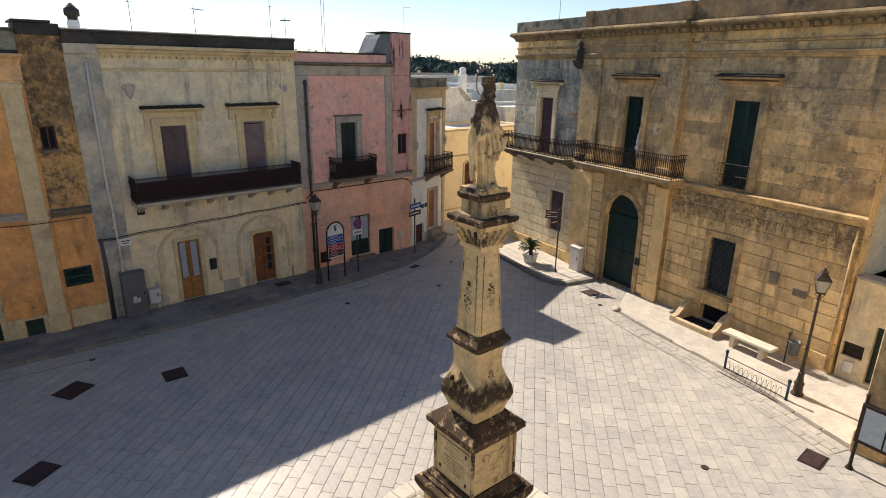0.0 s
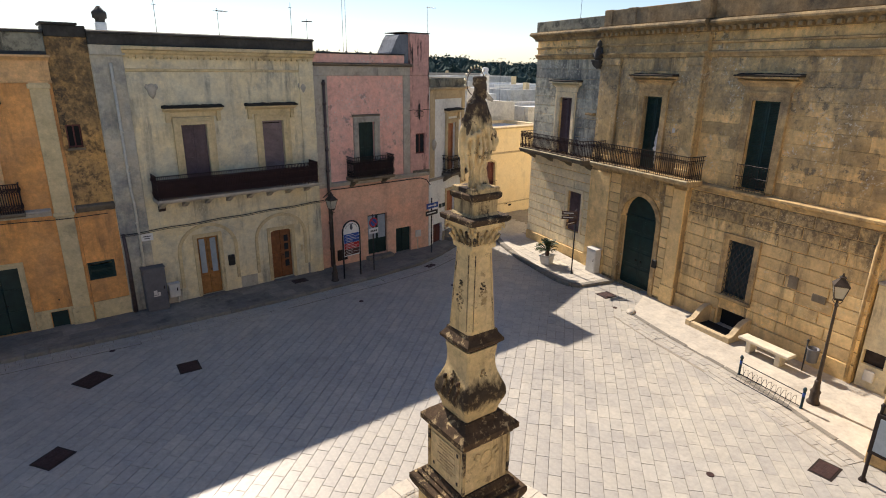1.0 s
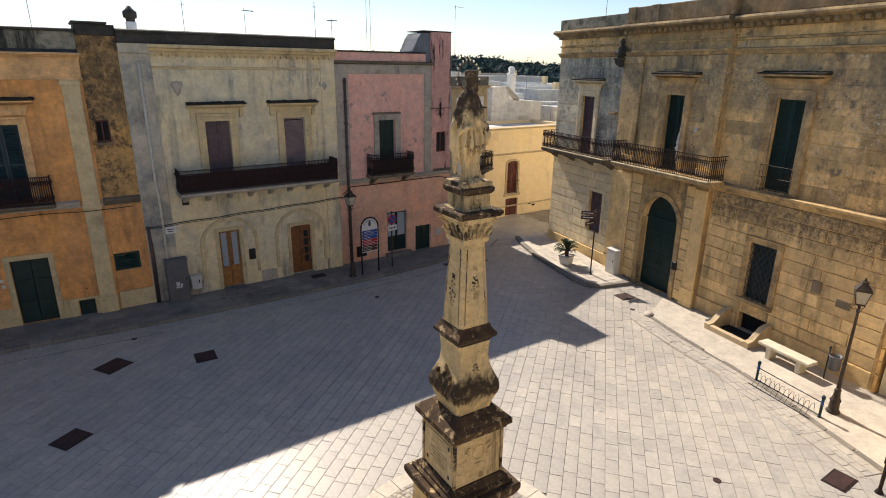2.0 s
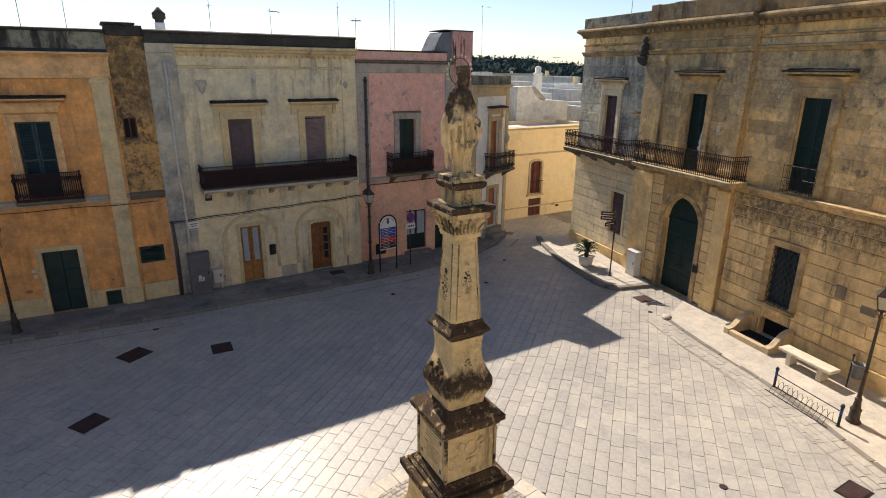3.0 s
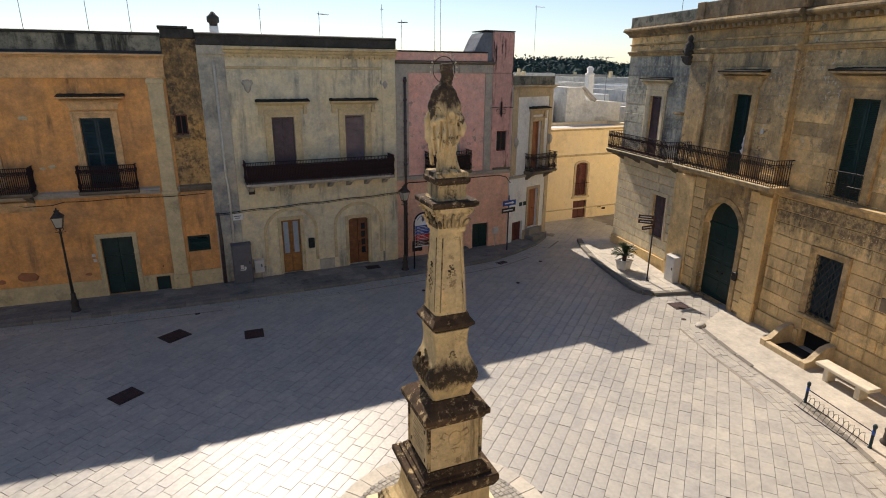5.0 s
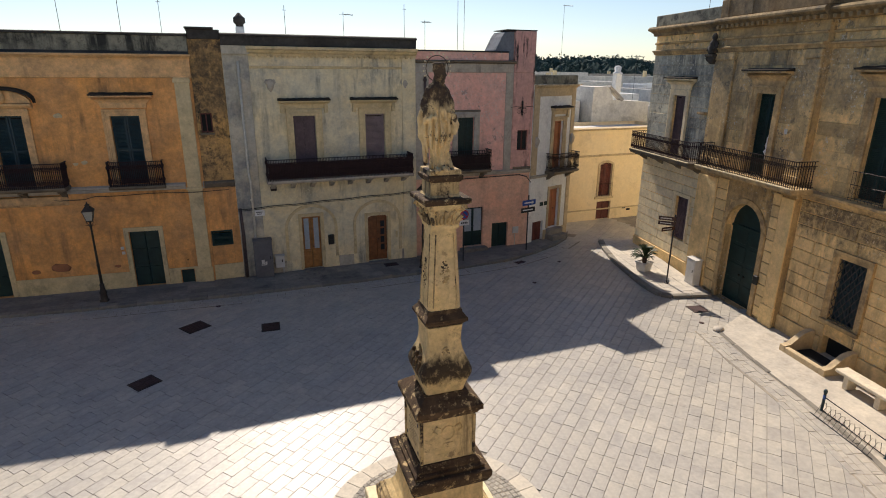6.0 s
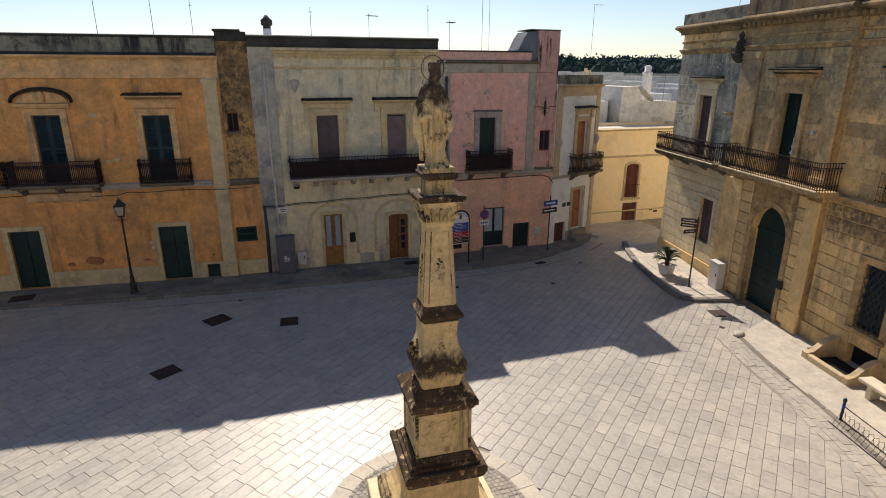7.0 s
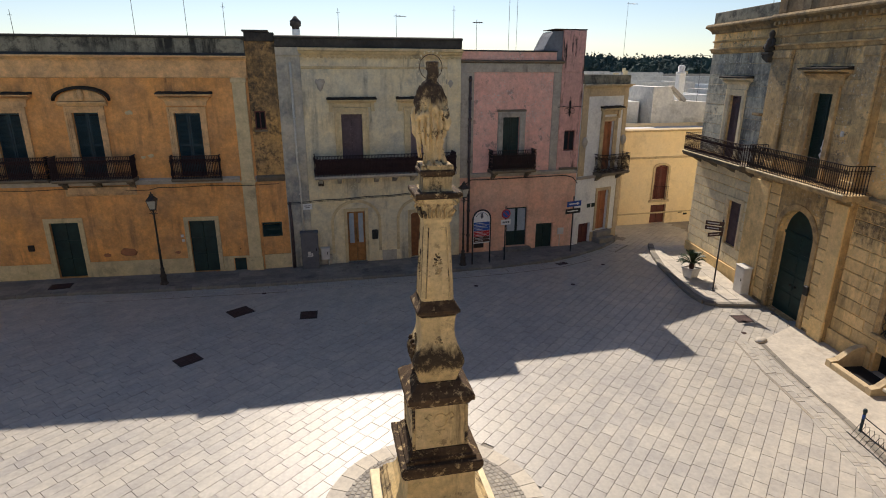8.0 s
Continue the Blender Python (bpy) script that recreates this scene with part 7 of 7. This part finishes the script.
cover(3.78, 16.65, 0.62, 0.68, -4, "square dark iron cover in the paving")
cover(1.33, 17.55, 0.82, 0.72, 32, "square dark iron cover in the paving")
cover(0.08, 14.1, 0.72, 0.62, 34, "square dark iron cover in the paving")
cover(9.48, 21.2, 0.62, 0.42, 0, "small iron cover in the pavement", 0.142)
cover(15.3, 19.75, 0.6, 0.4, 12, "small iron cover in the paving")
cover(-5.9, 21.6, 0.8, 0.6, 3, "iron cover in the pavement", 0.142)
cover(19.0, 12.6, 0.62, 0.62, -12, "square dark iron cover before the gate")
cover(14.2, 2.9, 0.7, 0.5, 0, "rusty iron grate in the paving")
for x, y in ((11.9, 4.45), (10.6, 18.0), (14.6, 17.2), (17.1, 19.2), (2.1, 19.2), (7.4, 19.1), (18.2, 11.6)):
    bm = B()
    lathe(bm, [(-0.02, 0.09), (0.004, 0.09), (0.008, 0.075)], n=12)
    lone("valve_cover", bm, M_COVER, pose(x, y, 0.006), "small round iron valve cover in the paving", "valve cover", "valve covers")

bm = B()
lathe(bm, [(0, 0.22), (0.05, 0.21), (0.09, 0.15), (0.10, 0.05)], n=9)
bmesh.ops.transform(bm, matrix=Matrix.Diagonal((1.2, 0.75, 1, 1)), verts=bm.verts)
lone("kerb_bump", bm, M_WALK, pose(18.3, 10.95, 0.015, 0, 0, 20), "small worn stone guard block on the ground", "guard stone")

# ---------------------------------------------------------------- pavements and kerbs
bm = B()
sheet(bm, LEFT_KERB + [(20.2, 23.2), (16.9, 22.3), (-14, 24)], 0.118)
lw = lone("pavement", bm, M_WALK_L, Matrix(), "narrow dark stone pavement along the houses", "pavement", kind="structure")
bm = B()
sheet(bm, RIGHT_KERB + [(22.6, 20.9)], 0.118)
rw = lone("pavement", bm, M_WALK, Matrix(), "sunlit raised stone pavement beside the palazzo", "pavement", kind="structure")
bm = B()
sheet(bm, SOUTH_KERB[1:] + [(15.6, 2.0), (18.7, 2.0), (20.6, 11.8)], 0.016)
sw = lone("pavement", bm, M_WALK, Matrix(), "low pale stone pavement below the palazzo", "pavement", kind="structure")


def inside(poly, x, y):
    hit = False
    for (xa, ya), (xb, yb) in zip(poly, poly[1:] + poly[:1]):
        if (ya > y) != (yb > y) and x < (xb - xa) * (y - ya) / (yb - ya) + xa:
            hit = not hit
    return hit


def kerbs(parent, line, z, w=0.26, length=0.85, seed=0):
    rnd_ = random.Random(seed)
    for (xa, ya), (xb, yb) in zip(line, line[1:]):
        a, b = Vector((xa, ya)), Vector((xb, yb))
        d = b - a
        n = max(1, round(d.length / length))
        ang = math.degrees(math.atan2(d.y, d.x))
        for i in range(n):
            c = a + d * ((i + 0.5) / n)
            bm = B()
            ln = d.length / n - 0.014
            box(bm, -ln / 2, ln / 2, -w / 2, w / 2, -0.06, z + rnd_.uniform(-0.006, 0.012), 0.018)
            part("kerbstone", bm, M_KERB, parent, m=pose(c.x, c.y, 0, 0, 0, ang + rnd_.uniform(-0.8, 0.8)))


kerbs(lw, LEFT_KERB, 0.13, length=0.6, seed=1)
kerbs(rw, RIGHT_KERB, 0.13, seed=2)
kerbs(sw, SOUTH_KERB[1:], 0.020, 0.16, seed=3)


def flags(parent, region, z, w, length, turn, mat, seed):
    """Pavement flags laid over a pavement, one mesh."""
    rnd_ = random.Random(seed)
    verts, faces = [], []
    c, s = math.cos(turn), math.sin(turn)
    xs, ys = [p[0] for p in region], [p[1] for p in region]
    cx, cy = sum(xs) / len(xs), sum(ys) / len(ys)
    R = max(max(xs) - min(xs), max(ys) - min(ys))
    v = -R
    while v < R:
        u = -R + rnd_.uniform(0, length)
        while u < R:
            ln = length * rnd_.uniform(0.7, 1.3)
            q = [(u + 0.006, v + 0.006), (u + ln - 0.006, v + 0.006), (u + ln - 0.006, v + w - 0.006), (u + 0.006, v + w - 0.006)]
            wq = [(cx + c * a - s * b, cy + s * a + c * b) for a, b in q]
            if all(inside(region, *p) for p in wq):
                i0 = len(verts)
                h = z + rnd_.uniform(0.003, 0.010)
                verts.extend([(x, y, z - 0.01) for x, y in wq] + [(x, y, h) for x, y in wq])
                faces.extend([(i0 + 4, i0 + 5, i0 + 6, i0 + 7)] + [(i0 + k, i0 + (k + 1) % 4, i0 + 4 + (k + 1) % 4, i0 + 4 + k) for k in range(4)])
            u += ln
        v += w
    me = bpy.data.meshes.new("flagstones")
    me.from_pydata(verts, [], faces)
    me.materials.append(mat)
    o = new("flagstones", me)
    o.parent = parent
    tagged(o, kind="stuff")


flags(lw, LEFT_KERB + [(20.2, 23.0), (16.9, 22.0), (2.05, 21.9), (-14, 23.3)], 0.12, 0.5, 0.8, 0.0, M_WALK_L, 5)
flags(rw, RIGHT_KERB + [(22.5, 20.7)], 0.12, 0.5, 0.8, 1.35, M_WALK, 6)

# ---------------------------------------------------------------- palazzo facing stones
facing(pal, U0, C0 - 0.02, 0.56, 4.66, 0.02, 0.42, 1.5, M_STONE_PALE, True, joint=0.024, relief=0.03, start=1)
facing(pal, -6.33, -5.72, 0.1, 4.66, -PR, 0.42, 0.9, M_STONE, True, joint=0.024, relief=0.03, start=2)
facing(pal, -3.38, C1 - 0.57, 0.1, 4.66, -PR, 0.42, 0.9, M_STONE, True, joint=0.024, relief=0.03, start=3)
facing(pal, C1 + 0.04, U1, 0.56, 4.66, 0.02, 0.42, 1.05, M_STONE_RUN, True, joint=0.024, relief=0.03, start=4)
facing(pal, U0, C0 - 0.02, 5.02, 9.26, 0.02, 0.44, 1.1, M_STONE_GREY, False, joint=0.008, relief=0.012, start=5)
facing(pal, C1 + 0.04, U1, 5.02, 9.26, 0.02, 0.44, 0.85, M_STONE_UP, False, joint=0.008, relief=0.012, start=6)
facing(pal, C0 + 1.2, C1 - 0.66, 5.12, 9.26, -PR, 0.44, 0.8, M_STONE_UP, False, joint=0.008, relief=0.012, start=7)

# ---------------------------------------------------------------- paving of the square
bm = B()
sheet(bm, [(-16, -14), (24, -14), (27, 27), (-16, 27)], -0.022, -0.05)
pave = lone("paving", bm, M_BED, Matrix(), "square paved with staggered pale limestone slabs", "paving", kind="structure")
CEN = Vector((6.05, 6.23))
ROWW, ANG = 0.305, radians(40)
LENS = (0.50, 0.60, 0.68)
ux, uy = math.cos(ANG), math.sin(ANG)


def slab_verts(ln, w):
    a, b, g, k = ln / 2, w / 2, 0.0045, 0.002
    out = [(-a + g, -b + g, -0.024), (a - g, -b + g, -0.024), (a - g, b - g, -0.024), (-a + g, b - g, -0.024)]
    out += [(-a + g, -b + g, -0.003), (a - g, -b + g, -0.003), (a - g, b - g, -0.003), (-a + g, b - g, -0.003)]
    out += [(-a + g + k, -b + g + k, 0.0), (a - g - k, -b + g + k, 0.0), (a - g - k, b - g - k, 0.0), (-a + g + k, b - g - k, 0.0)]
    return out


SLAB_F = [(8, 9, 10, 11)] + [(k, (k + 1) % 4, 4 + (k + 1) % 4, 4 + k) for k in range(4)] + [(4 + k, 4 + (k + 1) % 4, 8 + (k + 1) % 4, 8 + k) for k in range(4)]
slab_mesh = []
for ln in LENS:
    me = bpy.data.meshes.new("slab")
    me.from_pydata(slab_verts(ln, ROWW), [], SLAB_F)
    me.materials.append(M_PAVE)
    slab_mesh.append(me)
rnd = random.Random(21)
spots = []
v = -30.0
while v < 34:
    u = -34 + rnd.uniform(0, 0.7)
    while u < 36:
        k = rnd.choice((0, 0, 1, 1, 1, 2))
        u += LENS[k] / 2
        x, y = CEN.x + ux * u - uy * v, CEN.y + uy * u + ux * v
        u += LENS[k] / 2
        if -15.5 < x < 24.5 and -13 < y < 26 and (Vector((x, y)) - CEN).length > 2.12 and not (y > 22.6 and x < 20.3) and not (x > 20.5 and y < 21):
            spots.append(((Vector((x, y)) - CEN).length, x, y, k, rnd.uniform(-0.003, 0.003), rnd.uniform(-0.35, 0.35), rnd.uniform(-0.35, 0.35)))
    v += ROWW
spots.sort()
for d, x, y, k, z, rx, ry in spots[:300]:
    o = new("slab", slab_mesh[k])
    o.parent = pave
    o.matrix_basis = pose(x, y, z, rx, ry, math.degrees(ANG))
verts, faces = [], []
base = [slab_verts(ln, ROWW) for ln in LENS]
for d, x, y, k, z, rx, ry in spots[300:]:
    i0 = len(verts)
    for a, b, c in base[k]:
        verts.append((x + ux * a - uy * b, y + uy * a + ux * b, z + c + math.radians(rx) * b - math.radians(ry) * a))
    faces.extend(tuple(i0 + i for i in f) for f in SLAB_F)
me = bpy.data.meshes.new("slab_field")
me.from_pydata(verts, [], faces)
me.materials.append(M_PAVE)
o = new("slab_field", me)
o.parent = pave
tagged(o, kind="stuff")


def gutter(line, width, side, mat, seed, label):
    """A strip of uneven worn setts along a kerb."""
    rnd_ = random.Random(seed)
    verts, faces = [], []
    out = []
    for i, (x, y) in enumerate(line):
        a, b = Vector(line[max(i - 1, 0)]), Vector(line[min(i + 1, len(line) - 1)])
        d = (b - a).normalized()
        out.append((Vector((x, y)), Vector((-d.y, d.x)) * side))
    bm_ = B()
    sheet(bm_, [tuple(p + n_ * 0.08) for p, n_ in out] + [tuple(p + n_ * width) for p, n_ in reversed(out)], 0.006, -0.03)
    part("gutter_bed", bm_, M_WALK_L if seed == 32 else M_BED, pave)
    for (p, na), (q, nb_) in zip(out, out[1:]):
        w = 0.13
        while w < width - 0.1:
            rw_ = rnd_.uniform(0.15, 0.24)
            t, full = 0.0, (q - p).length
            while t < full - 0.05:
                ln = min(rnd_.uniform(0.2, 0.46), full - t)
                i0 = len(verts)
                h = 0.010 + rnd_.uniform(0, 0.012)
                for zz, k in ((0.0, 0.006), (h - 0.004, 0.006), (h, 0.014)):
                    for f, g in ((k, k), (ln - k, k), (ln - k, rw_ - k), (k, rw_ - k)):
                        r = min(max((t + f) / full, 0), 1)
                        n_ = na.lerp(nb_, r)
                        v_ = p.lerp(q, r) + n_ * (w + g)
                        verts.append((v_.x + rnd_.uniform(-0.008, 0.008), v_.y + rnd_.uniform(-0.008, 0.008), zz))
                faces.extend([tuple(i0 + 8 + k for k in range(4))] + [(i0 + 4 * L + k, i0 + 4 * L + (k + 1) % 4, i0 + 4 * L + 4 + (k + 1) % 4, i0 + 4 * L + 4 + k) for L in (0, 1) for k in range(4)])
                t += ln
            w += rw_
    me_ = bpy.data.meshes.new("gutter_setts")
    me_.from_pydata(verts, [], faces)
    me_.materials.append(mat)
    o_ = new("gutter_setts", me_)
    o_.parent = pave
    tagged(o_, label, kind="stuff")


gutter(SOUTH_KERB[1:], 0.85, -1, M_PAVE, 31, "uneven worn pale setts along the kerb")
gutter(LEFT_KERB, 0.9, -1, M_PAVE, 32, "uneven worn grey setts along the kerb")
# ring of setts round the monument
bm = B()
lathe(bm, [(-0.03, 2.32), (0.0, 2.32)], CEN.x, CEN.y, 64, False)
rb = part("ring_bed", bm, M_BED, pave)
n = 32
first = None
for i in range(n):
    if first is None:
        bm = B()
        da = math.pi / n - 0.004
        q = [(r * math.cos(a), r * math.sin(a)) for r, a in ((1.93, -da), (2.31, -da), (2.31, da), (1.93, da))]
        sheet(bm, q, 0.012, -0.01)
        first = part("ring_stone", bm, M_WALK, pave, m=pose(CEN.x, CEN.y, 0))
    else:
        twin(first, pave, pose(CEN.x, CEN.y, rnd.uniform(-0.002, 0.002), 0, 0, 360 * i / n))
verts, faces = [], []
r = 1.90
while r > 1.0:
    n = int(2 * math.pi * r / 0.115)
    for i in range(n):
        a = 2 * math.pi * (i + rnd.uniform(-0.12, 0.12)) / n
        h = 0.010 + rnd.uniform(-0.004, 0.006)
        i0 = len(verts)
        for zz, s in ((-0.01, 0.049), (h - 0.008, 0.049), (h, 0.036)):
            for p, q in ((-1, -1), (1, -1), (1, 1), (-1, 1)):
                rr, tt = r + p * s, q * s
                verts.append((CEN.x + rr * math.cos(a) - tt * math.sin(a), CEN.y + rr * math.sin(a) + tt * math.cos(a), zz))
        faces.extend([tuple(i0 + 8 + k for k in range(4))] + [(i0 + 4 * L + k, i0 + 4 * L + (k + 1) % 4, i0 + 4 * L + 4 + (k + 1) % 4, i0 + 4 * L + 4 + k) for L in (0, 1) for k in range(4)])
    r -= 0.112
me = bpy.data.meshes.new("cobbles")
me.from_pydata(verts, [], faces)
me.materials.append(M_COBBLE)
o = new("cobbles", me)
o.parent = pave
tagged(o, kind="stuff")
